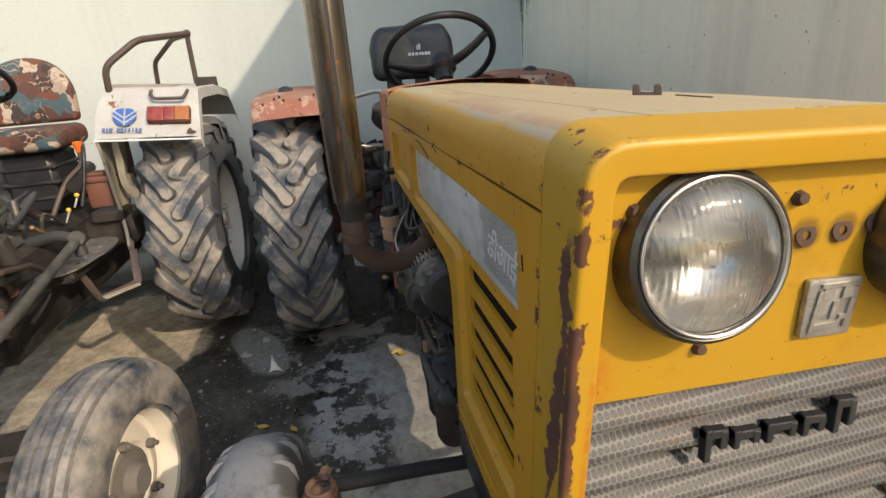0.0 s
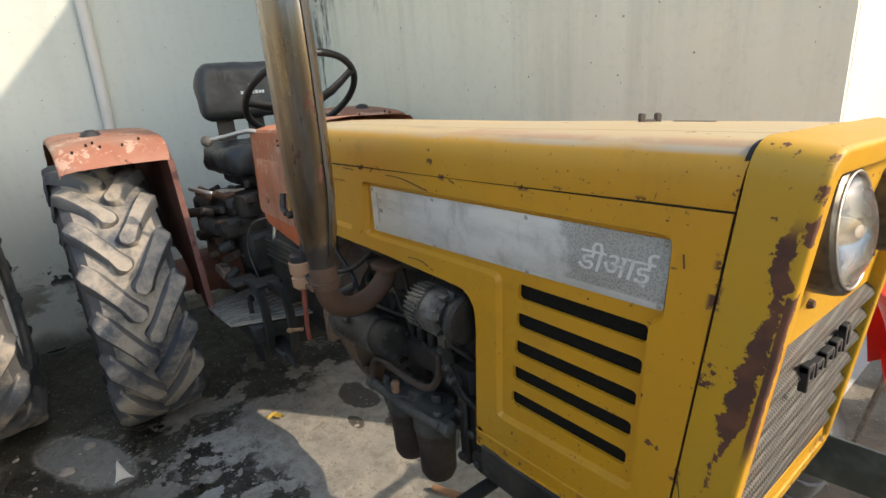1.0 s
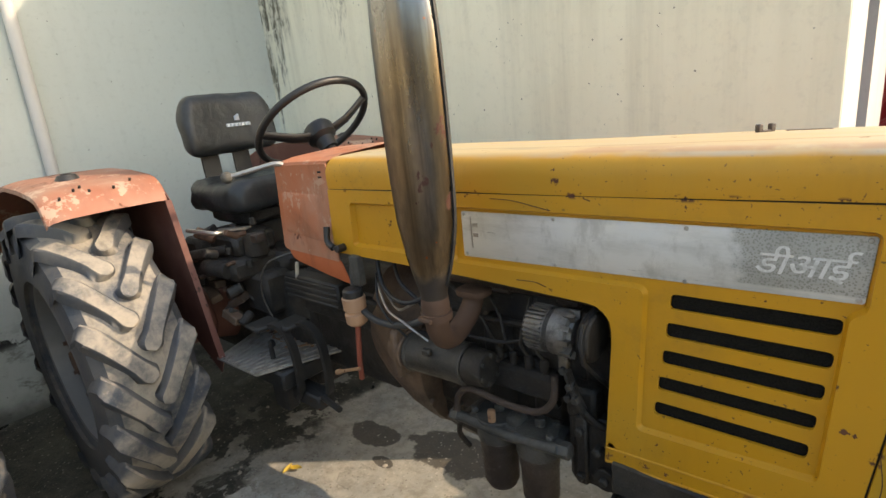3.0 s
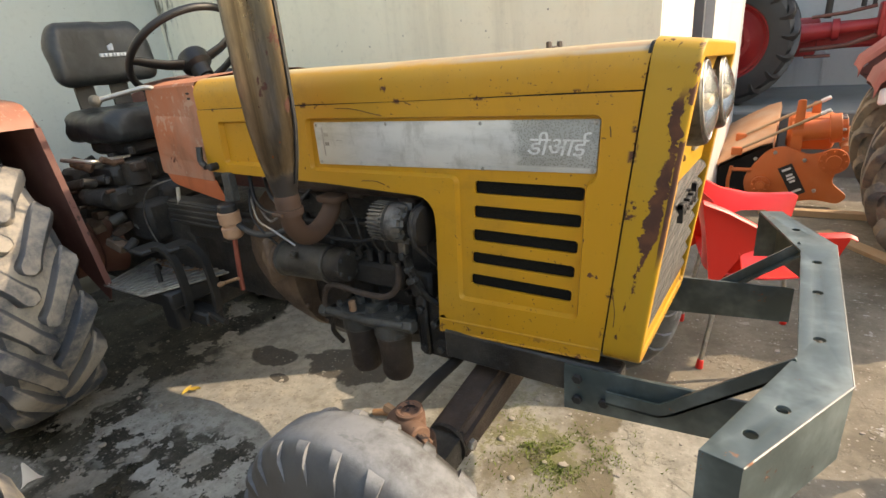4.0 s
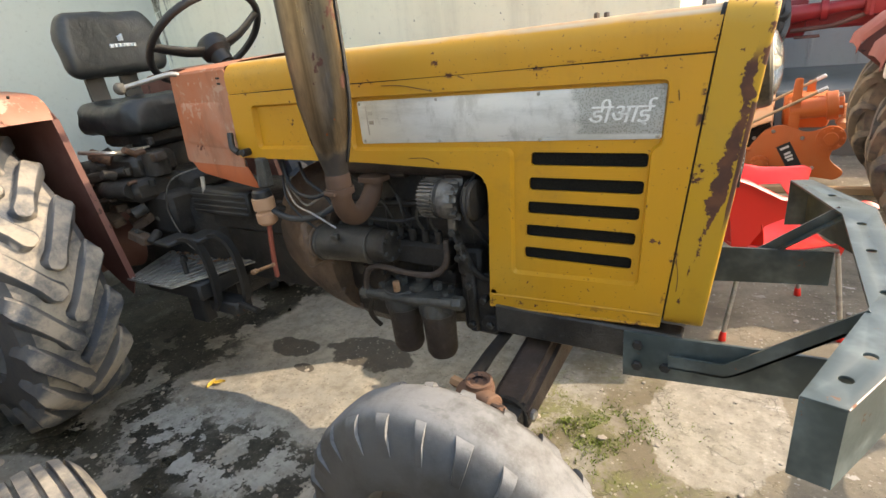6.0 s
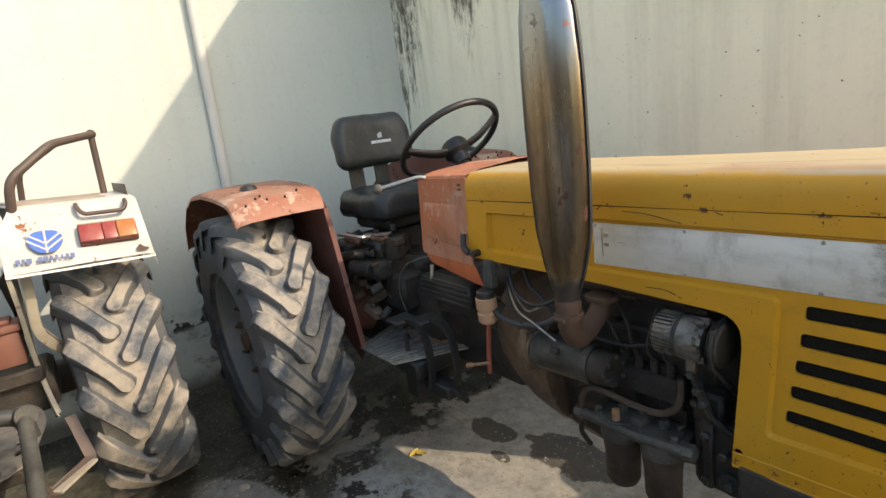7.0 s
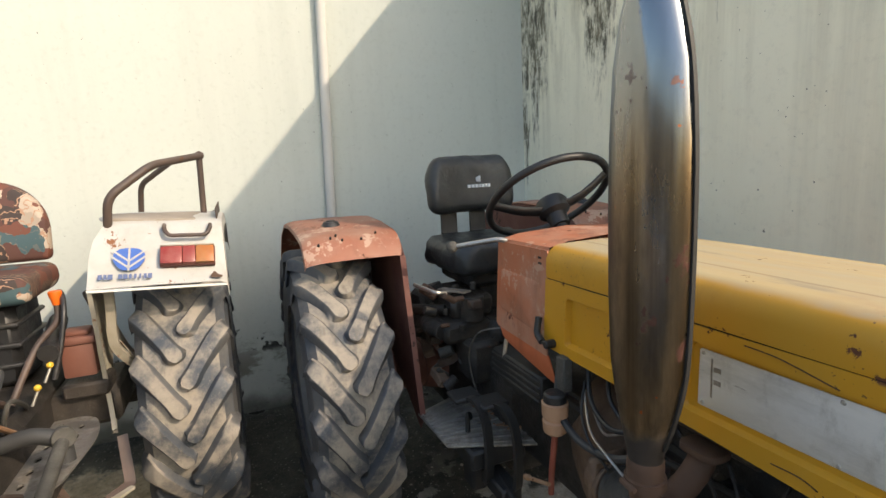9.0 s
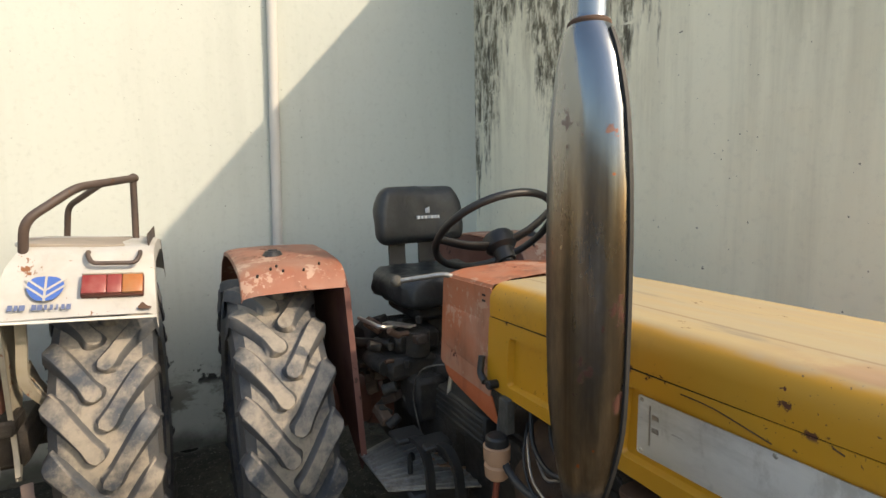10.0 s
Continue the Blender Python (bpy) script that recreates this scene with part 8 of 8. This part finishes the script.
# ---------------------------------------------------------------- beyond the bumper
def plastic_chair(at, turn, label, tall=1.0):
    """Moulded armchair on tube legs; faces local +x."""
    c = root("plastic_chair", at, label, "chair", "red chairs in the yard")
    m = Matrix.Translation(at) @ pose(0, 0, 0, 0, 0, turn) @ Matrix.Diagonal((0.96, 0.92, tall, 1))

    def put(name, b, material, label=""):
        bmesh.ops.transform(b, matrix=m, verts=b.verts)
        return part(name, b, material, c, label, 50)

    b = B()
    rows = []
    for i in range(9):
        f = i / 8
        x = -0.22 + 0.44 * f
        rows.append([(x, y, 0.425 - 0.03 * math.sin(math.pi * f) + 0.05 * (abs(y) / 0.23) ** 3 - (0.03 if f > 0.95 else 0)) for y in [-0.23 + 0.0575 * j for j in range(9)]])
    loft(b, rows, closed=False)
    solid(b, 0.006)
    put("seat", b, "chair_red")
    b = B()
    rows = []
    for i in range(9):
        f = i / 8
        z = 0.41 + 0.40 * f
        w = 0.235 + 0.02 * f
        rows.append([(-0.22 - 0.11 * f + 0.10 * (y / w) ** 2 + 0.03 * math.sin(math.pi * f), y, z - 0.07 * (abs(y) / w) ** 4 * f) for y in [w * (-1 + 0.2 * j) for j in range(11)]])
    loft(b, rows, closed=False)
    solid(b, 0.006)
    put("backrest", b, "chair_red")
    for s in (-1, 1):
        b = B()
        top = [(-0.32, 0.80), (-0.23, 0.765), (-0.11, 0.700), (0.02, 0.668), (0.12, 0.662), (0.215, 0.664), (0.245, 0.650)]
        low = [(-0.25, 0.41), (-0.21, 0.43), (-0.13, 0.555), (-0.02, 0.600), (0.09, 0.600), (0.150, 0.52), (0.185, 0.41)]
        rows = []
        for (xa, za), (xb, zb) in zip(top, low):
            rows.append([(xa, s * 0.325, za - 0.012), (xa, s * 0.310, za), (xa * 0.95 + xb * 0.05, s * 0.285, za - 0.004), (xa + (xb - xa) * 0.35, s * 0.268, za + (zb - za) * 0.30), (xa + (xb - xa) * 0.7, s * 0.250, za + (zb - za) * 0.65), (xb, s * 0.235, zb)])
        loft(b, rows, closed=False)
        solid(b, 0.005)
        put("armrest", b, "chair_red")
    for sx in (-1, 1):
        for sy in (-1, 1):
            b = B()
            tube(b, [(sx * 0.19, sy * 0.20, 0.41), (sx * 0.25, sy * 0.235, 0.02)], 0.011, 10)
            leg = put("leg", b, "steel")
            b = B()
            cyl(b, (sx * 0.2515, sy * 0.236, 0.0), (sx * 0.247, sy * 0.234, 0.045), 0.017, 0.014)
            put("foot", b, "chair_red").parent = leg
    return c


def rotavator():
    t = root("rotavator", (0.35, 3.9, 0), "orange rotary tiller with dusty guard plate, standing on the ground", "implement")

    near = Matrix.Translation((0.38 * 0.07, -1.38 * 0.07, 0)) @ Matrix.Scale(0.93, 4)

    def warm(name, b, mt="rotor_orange", parent=None, label=""):
        bmesh.ops.transform(b, matrix=near, verts=b.verts)
        return part(name, b, mt, parent or t, label)

    y0 = 3.98
    b = B()
    out = round_poly([(0.10, 0.10), (0.18, 0.00), (0.42, -0.02 + 0.03), (0.62, 0.06), (0.80, 0.03), (0.86, 0.10), (0.72, 0.22), (0.80, 0.42), (0.72, 0.50), (0.55, 0.44), (0.36, 0.52), (0.24, 0.48), (0.14, 0.34), (0.08, 0.22)], 0.06)
    sheet(b, out, y0, y0 + 0.03, "y", bevel=0.004)
    plate = warm("side_plate", b)
    for x, z, r in ((0.72, 0.40, 0.105), (0.22, 0.17, 0.075)):
        b = B()
        cyl(b, (x, y0, z), (x, y0 - 0.03, z), r, segments=28)
        cyl(b, (x, y0 - 0.03, z), (x, y0 - 0.05, z), 0.5 * r, segments=24)
        hub = warm("bearing_flange", b, parent=plate)
        for i in range(8):
            a = 2 * math.pi * i / 8
            b = B()
            cyl(b, (x + 0.8 * r * math.cos(a), y0 - 0.03, z + 0.8 * r * math.sin(a)), (x + 0.8 * r * math.cos(a), y0 - 0.045, z + 0.8 * r * math.sin(a)), 0.011, segments=6)
            warm("bolt", b, "rotor_orange", hub)
    for x, z in ((0.16, 0.40), (0.30, 0.46), (0.52, 0.40), (0.62, 0.14), (0.40, 0.05), (0.20, 0.07)):
        b = B()
        cyl(b, (x, y0, z), (x, y0 - 0.02, z), 0.017, segments=6)
        warm("bolt", b, "steel", plate)
    b = B()
    box(b, (-0.055, -0.002, -0.14), (0.055, 0.0, 0.14), 0.0, Matrix.Translation((0.45, y0 - 0.004, 0.22)) @ pose(0, 0, 0, 0, -28, 0))
    lab = warm("label_plate", b, "label_black", plate, "black label plate with plain pale bars")
    for z, w in ((0.105, 0.07), (0.05, 0.05), (0.02, 0.06), (-0.01, 0.045), (-0.10, 0.07)):
        b = B()
        box(b, (-w / 2, -0.0035, z - 0.010), (w / 2, -0.0022, z + 0.010), 0.0, Matrix.Translation((0.45, y0 - 0.004, 0.22)) @ pose(0, 0, 0, 0, -28, 0))
        warm("pale_bar", b, "mark_white", lab)
    # guard plate, and a near-black block standing in for the rotor tunnel's shade
    b = B()
    rows = []
    for y in (y0 - 0.02, y0 + 0.4, y0 + 0.95):
        u = 0.21 * (y - y0 + 0.02) / 0.97
        rows.append([(-0.26, y, 0.22 + u), (-0.24, y, 0.27 + u), (0.02, y, 0.43 + u), (0.18, y, 0.515 + u), (0.27, y, 0.545 + u), (0.28, y, 0.50 + u)])
    loft(b, rows, closed=False)
    solid(b, 0.01)
    guard = warm("guard_plate", b, "rotor_dusty", None, "dusty pale orange guard plate")
    for i in range(4):
        b = B()
        tube(b, [(0.03, y0 + 0.06 + 0.2 * i, 0.455 + 0.043 * i), (0.26, y0 + 0.06 + 0.2 * i, 0.560 + 0.043 * i)], 0.010, 8)
        warm("rib", b, "rotor_dusty", guard)
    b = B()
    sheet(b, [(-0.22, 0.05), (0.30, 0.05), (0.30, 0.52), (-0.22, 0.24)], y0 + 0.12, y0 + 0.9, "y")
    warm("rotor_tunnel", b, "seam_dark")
    b = B()
    tube(b, rounded_path([(-0.02, y0 - 0.02, 0.33), (-0.04, y0 - 0.03, 0.20), (-0.03, y0 - 0.03, 0.10)], 0.03), 0.016, 8)
    tube(b, [(-0.02, y0 - 0.02, 0.30), (0.14, y0 - 0.01, 0.30)], 0.018, 8)
    warm("skid", b)
    # gearbox, mast and turned shaft
    b = B()
    box(b, (0.36, y0 + 0.30, 0.42), (0.72, y0 + 0.62, 0.72), 0.05, segments=2)
    cyl(b, (0.40, y0 + 0.10, 0.62), (0.78, y0 + 0.10, 0.66), 0.085, segments=20)
    cyl(b, (0.66, y0 + 0.10, 0.65), (0.74, y0 + 0.10, 0.66), 0.12, segments=20)
    gear = warm("gearbox", b)
    for i in range(6):
        a = 2 * math.pi * i / 6
        b = B()
        cyl(b, (0.70, y0 + 0.10 + 0.1 * math.cos(a), 0.655 + 0.1 * math.sin(a)), (0.765, y0 + 0.10 + 0.1 * math.cos(a), 0.66 + 0.1 * math.sin(a)), 0.012, segments=6)
        warm("bolt", b, "steel", gear)
    for x, y, h in ((0.44, y0 + 0.02, 0.90), (0.56, y0 + 0.50, 0.82)):
        b = B()
        sheet(b, round_poly([(x - 0.045, 0.45), (x + 0.045, 0.45), (x + 0.03, h), (x - 0.03, h)], 0.02), y, y + 0.018, "y", bevel=0.003)
        warm("mast", b)
    for dy, dz in ((0.0, 0.0), (0.34, 0.06)):
        b = B()
        tube(b, [(0.00, y0 + dy, 0.47 + dz), (0.62, y0 + dy + 0.02, 0.80 + dz)], 0.013, 10)
        rod = warm("spring_rod", b, "wood", None, "pale spring rod")
        b = B()
        cyl(b, (0.58, y0 + dy + 0.02, 0.78 + dz), (0.645, y0 + dy + 0.02, 0.815 + dz), 0.017)
        warm("nut", b, "mark_white", rod)
        b = B()
        box(b, (-0.04, y0 + dy - 0.025, 0.43 + dz), (0.05, y0 + dy + 0.025, 0.50 + dz), 0.008)
        warm("lug", b, "rotor_orange", rod)
    b = B()
    for i in range(9):
        cyl(b, (0.80, y0 + 0.20 + 0.016 * i, 0.50 + 0.010 * i), (0.80, y0 + 0.206 + 0.016 * i, 0.504 + 0.010 * i), 0.05 + 0.004 * (i % 2), segments=16, bevel=0.001)
    tube(b, [(0.80, y0 + 0.15, 0.47), (0.82, y0 + 0.36, 0.60)], 0.04, 14)
    warm("coil_spring", b, "rotor_dusty")


def far_red_tractor():
    t = root("tractor", (1.0, 5.75, 0.60), "bright red tractor on the raised plinth", "tractor")
    for s, y in ((-1, 5.16), (1, 6.34)):
        rear_wheel(t, (-0.285, y, 1.235), 0.635, 0.16, 0.385, "rubber_dark", "red_tractor", s, "red_tractor", lugs=18)
    b = B()
    box(b, (-0.6, 5.60, 1.02), (0.5, 5.95, 1.40), 0.04, segments=2)
    box(b, (0.3, 5.66, 1.08), (2.6, 5.90, 1.34), 0.03)
    box(b, (1.27, 5.40, 0.92), (1.36, 5.52, 1.20), 0.01)
    body = part("body", b, "red_tractor", t)
    b = B()
    box(b, (0.74, 5.44, 1.62), (2.5, 6.06, 2.10), 0.06, segments=2)
    part("bonnet", b, "red_tractor", t)
    b = B()
    box(b, (0.95, 5.34, 1.19), (1.46, 5.60, 1.49), 0.02, segments=2)
    tank = part("side_tank", b, "red_tractor", t, "bright red box beside the chassis")
    for x in (1.00, 1.41):
        b = B()
        box(b, (x - 0.018, 5.33, 1.185), (x + 0.018, 5.345, 1.495), 0.003)
        part("strap", b, "red_tractor", tank)
    b = B()
    sheet(b, [(0.95, 1.70), (1.13, 1.70), (1.28, 1.82), (1.18, 1.82), (1.08, 1.75), (0.95, 1.77)], 5.432, 5.438, "y")
    part("gold_mark", b, "gold_line", body)
    b = B()
    cyl(b, (0.02, 5.40, 1.24), (0.62, 5.44, 1.27), 0.115, 0.070, segments=20)
    cyl(b, (0.58, 5.44, 1.27), (0.98, 5.46, 1.30), 0.055, segments=16)
    cyl(b, (0.60, 5.44, 1.27), (0.66, 5.44, 1.272), 0.10, segments=20)
    part("axle_housing", b, "red_tractor", body)
    b = B()
    tube(b, [(0.36, 5.36, 1.10), (0.72, 5.38, 1.12), (0.96, 5.40, 1.20)], 0.022, 10)
    tube(b, [(0.42, 5.36, 1.40), (0.70, 5.38, 1.42), (0.92, 5.40, 1.46)], 0.016, 10)
    box(b, (0.40, 5.34, 1.02), (0.62, 5.46, 1.045), 0.005)
    part("linkage", b, "maroon", body)
    for x, r, z0, z1 in ((0.55, 0.030, 1.38, 1.62), (0.68, 0.042, 1.66, 1.94), (0.82, 0.022, 1.46, 1.64), (0.90, 0.018, 1.46, 1.64)):
        b = B()
        cyl(b, (x, 5.45, z0), (x, 5.45, z1), r, segments=14)
        part("canister", b, "black_iron", body)
    b = B()
    rows = []
    for x, z in ((-0.05, 2.02), (0.12, 1.93), (0.26, 1.74), (0.30, 1.66)):
        rows.append([(x, y, z) for y in (5.00, 5.15, 5.35, 5.50)])
    loft(b, rows, closed=False)
    solid(b, 0.005)
    part("fender", b, "red_tractor", t)
    b = B()
    tube(b, smooth_path([(0.34, 5.42, 1.74), (0.48, 5.40, 1.72), (0.60, 5.40, 1.82), (0.68, 5.40, 1.98)], 5), 0.009, 8)
    cyl(b, (0.67, 5.40, 1.96), (0.71, 5.40, 2.02), 0.020)
    part("lever", b, "black_iron", t)
    front_wheel(t, (2.2, 5.25, 0.96), 0.36, 0.09, 0.21, 0, -1, "rubber_dark", "red_tractor", "red_tractor", True)
    front_wheel(t, (2.2, 6.25, 0.96), 0.36, 0.09, 0.21, 0, 1, "rubber_dark", "red_tractor", "red_tractor", True)


def pink_tractor():
    t = root("tractor", (1.9, 2.75, 0), "sun-bleached red tractor with large muddy rear tyres", "tractor")
    for s, y in ((-1, 2.22), (1, 3.35)):
        rear_wheel(t, (1.385, y, 0.635), 0.642, 0.160, 0.415, "rubber_muddy", "pink_red", s, "pink_red", lugs=18, phase=5 * s)
    b = B()
    box(b, (1.05, 2.52, 0.45), (2.9, 3.05, 0.90), 0.05, segments=2)
    box(b, (1.9, 2.50, 0.85), (3.6, 3.07, 1.40), 0.06, segments=2)
    part("body", b, "pink_red", t)
    b = B()
    cyl(b, (1.335, 2.30, 0.635), (1.335, 3.27, 0.635), 0.09, segments=20)
    part("axle_tube", b, "pink_red", t)
    for y0, y1 in ((2.02, 2.50), (3.07, 3.55)):
        b = B()
        rows = []
        for x, z in ((0.70, 1.08), (0.72, 1.15), (0.86, 1.27), (1.06, 1.36), (1.40, 1.40), (1.75, 1.34)):
            rows.append([(x, y0, z - 0.04), (x, y0 + 0.015, z), (x, (y0 + y1) / 2, z + 0.012), (x, y1, z)])
        loft(b, rows, closed=False)
        solid(b, 0.005)
        f = part("fender", b, "pink_red", t, "bleached red mudguard")
        b = B()
        ye = y1 - 0.02 if y0 < 2.5 else y0 + 0.02
        sheet(b, [(0.70, 1.07), (0.86, 1.26), (1.06, 1.35), (1.40, 1.39), (1.75, 1.33), (1.75, 0.72), (1.10, 0.72)], ye - 0.003, ye + 0.003, "y")
        part("side_plate", b, "maroon", f)
    b = B()
    pillow(b, (0.725, 2.04, 1.00), (0.765, 2.09, 1.085), 0.018, seed=11, crease=0.015)
    part("rag", b, "paper", t, "crumpled white rag hung on the mudguard")
    return t


# ---------------------------------------------------------------- loose things on the ground
def small_things():
    b = B()
    box(b, (-0.10, -0.45, 0.0), (0.0, 0.45, 0.028), 0.003, Matrix.Translation((0.98, 2.62, 0)) @ pose(0, 0, 0, 0, 0, 38))
    single("wooden_plank", b, "wood", "short pale wooden plank lying by the tiller", "plank", (0.98, 2.62, 0))
    b = B()
    box(b, (-0.60, -0.035, 0.0), (0.60, 0.035, 0.05), 0.004, Matrix.Translation((0.85, 3.35, 0)) @ pose(0, 0, 0, 0, 0, 3))
    single("wooden_plank", b, "wood", "long wooden batten under the tiller", "plank", (0.85, 3.35, 0))
    # torn white paper standing on the damp floor
    b = B()
    rows = []
    for i in range(6):
        f = i / 5
        rows.append([(-1.955 + 0.015 * f + 0.02 * (q - 0.5) * f, -0.965 + 0.085 * (q - 0.45) * (1 - 0.85 * f), 0.004 + 0.10 * f ** 1.6 + 0.01 * math.sin(4 * q)) for q in (0, 0.33, 0.66, 1)])
    loft(b, rows, closed=False)
    solid(b, 0.0008)
    single("paper_scrap", b, "paper", "torn white paper scrap on the damp floor", "litter", (-1.955, -0.965, 0))
    rng = random.Random(12)

    def leaf(x, y, turn, size):
        b = B()
        m = Matrix.Translation((x, y, 0.004)) @ pose(0, 0, 0, 0, 0, turn)
        rows = []
        for i in range(7):
            f = i / 6
            w = size * 0.22 * math.sin(math.pi * (0.06 + 0.9 * f))
            rows.append([m @ Vector((size * (f - 0.5), s * w, 0.006 * abs(s) + 0.01 * f * f)) for s in (-1, 0, 1)])
        loft(b, rows, closed=False)
        solid(b, 0.0006)
        single("dry_leaf", b, "leaf", "small yellow fallen leaf on the concrete", "leaf", (x, y, 0), "fallen leaves")

    for x, y, turn, size in ((-1.905, -0.285, 20, 0.075), (-1.93, -0.31, 100, 0.06), (-1.42, -0.84, 30, 0.06), (-1.48, -0.98, 60, 0.07), (-0.60, -0.90, 10, 0.04), (0.62, -0.05, 70, 0.035)):
        leaf(x, y, turn, size)
    # gravel crumbs and flakes, as one
    b = B()
    for i in range(520):
        x, y = rng.uniform(-2.6, 1.6), rng.uniform(-1.5, 1.4)
        r = rng.choice((0.003, 0.004, 0.005, 0.007, 0.010)) * rng.uniform(0.7, 1.5)
        bb = bmesh.ops.create_icosphere(b, subdivisions=1, radius=r, matrix=Matrix.Translation((x, y, r * 0.3)) @ pose(0, 0, 0, 0, 0, rng.uniform(0, 180)) @ Matrix.Diagonal((rng.uniform(0.8, 1.6), 1, 0.55, 1)))
    single("gravel", b, "stone", "loose grit and crumbs of concrete scattered over the yard", "gravel", kind="stuff")
    for x, y, r in ((-0.42, 0.10, 0.016), (-0.30, -0.06, 0.014), (-2.35, -1.05, 0.03), (-2.2, -1.15, 0.035), (0.02, -0.50, 0.02)):
        b = B()
        bmesh.ops.create_icosphere(b, subdivisions=2, radius=r)
        for v in b.verts:
            v.co *= 1 + 0.35 * noise.noise(Vector(v.co) * 30 + Vector((x, y, 0)))
            v.co.z = max(-0.2 * r, v.co.z) * 0.55
            v.co += Vector((x, y, 0.1 * r))
        single("stone", b, "stone", "broken piece of concrete on the ground", "stone", (x, y, 0), "loose stones")
    b = B()
    cyl(b, (-0.98, -0.02, 0.016), (-0.80, 0.06, 0.016), 0.014)
    single("iron_bar", b, "rust_tan", "short rusty iron bar on the floor", "bar", (-0.9, 0.02, 0))
    b = B()
    tube(b, [(0.262, -0.020, 0.006), (0.285, -0.085, 0.008)], 0.006, 8)
    single("twig", b, "black_iron", "short dark twig on the concrete", "twig", (0.27, -0.05, 0))
    b = B()
    bmesh.ops.create_icosphere(b, subdivisions=2, radius=0.018, matrix=Matrix.Translation((0.234, -0.083, 0.009)) @ Matrix.Diagonal((1.3, 0.8, 0.5, 1)))
    single("red_scrap", b, "pink_red", "crumpled red wrapper scrap", "litter", (0.234, -0.083, 0))
    # moss and weeds beside the front wheel
    b = B()
    for i in range(2600):
        a, d = rng.uniform(0, 6.28), abs(rng.gauss(0, 0.15))
        cx, cy = rng.choice(((-0.20, 0.13), (-0.16, 0.05), (-0.30, 0.12), (-0.10, 0.20), (-0.24, 0.00)))
        x, y = cx + d * math.cos(a), cy + 0.7 * d * math.sin(a)
        if noise.noise(Vector((x * 9, y * 9, 0))) < -0.05:
            continue
        h, w, q = rng.uniform(0.004, 0.013), rng.uniform(0.002, 0.0035), rng.uniform(0, 3.14)
        dx, dy = w * math.cos(q), w * math.sin(q)
        lx, ly = rng.uniform(-0.01, 0.01), rng.uniform(-0.01, 0.01)
        b.faces.new([b.verts.new(p) for p in ((x - dx, y - dy, 0), (x + dx, y + dy, 0), (x + lx, y + ly, h))])
    single("moss", b, "moss_green", "low green moss and weed sprouts on damp concrete", "moss", kind="stuff")


structure()
yellow_tractor()
blue_tractor()
plastic_chair((0.325, 1.205, 0), 20, "bright red plastic armchair with steel legs", 1.02)
plastic_chair((1.46, 0.645, 0), 90, "bright red plastic armchair facing the other one", 0.92)
rotavator()
far_red_tractor()
pink_tractor()
small_things()
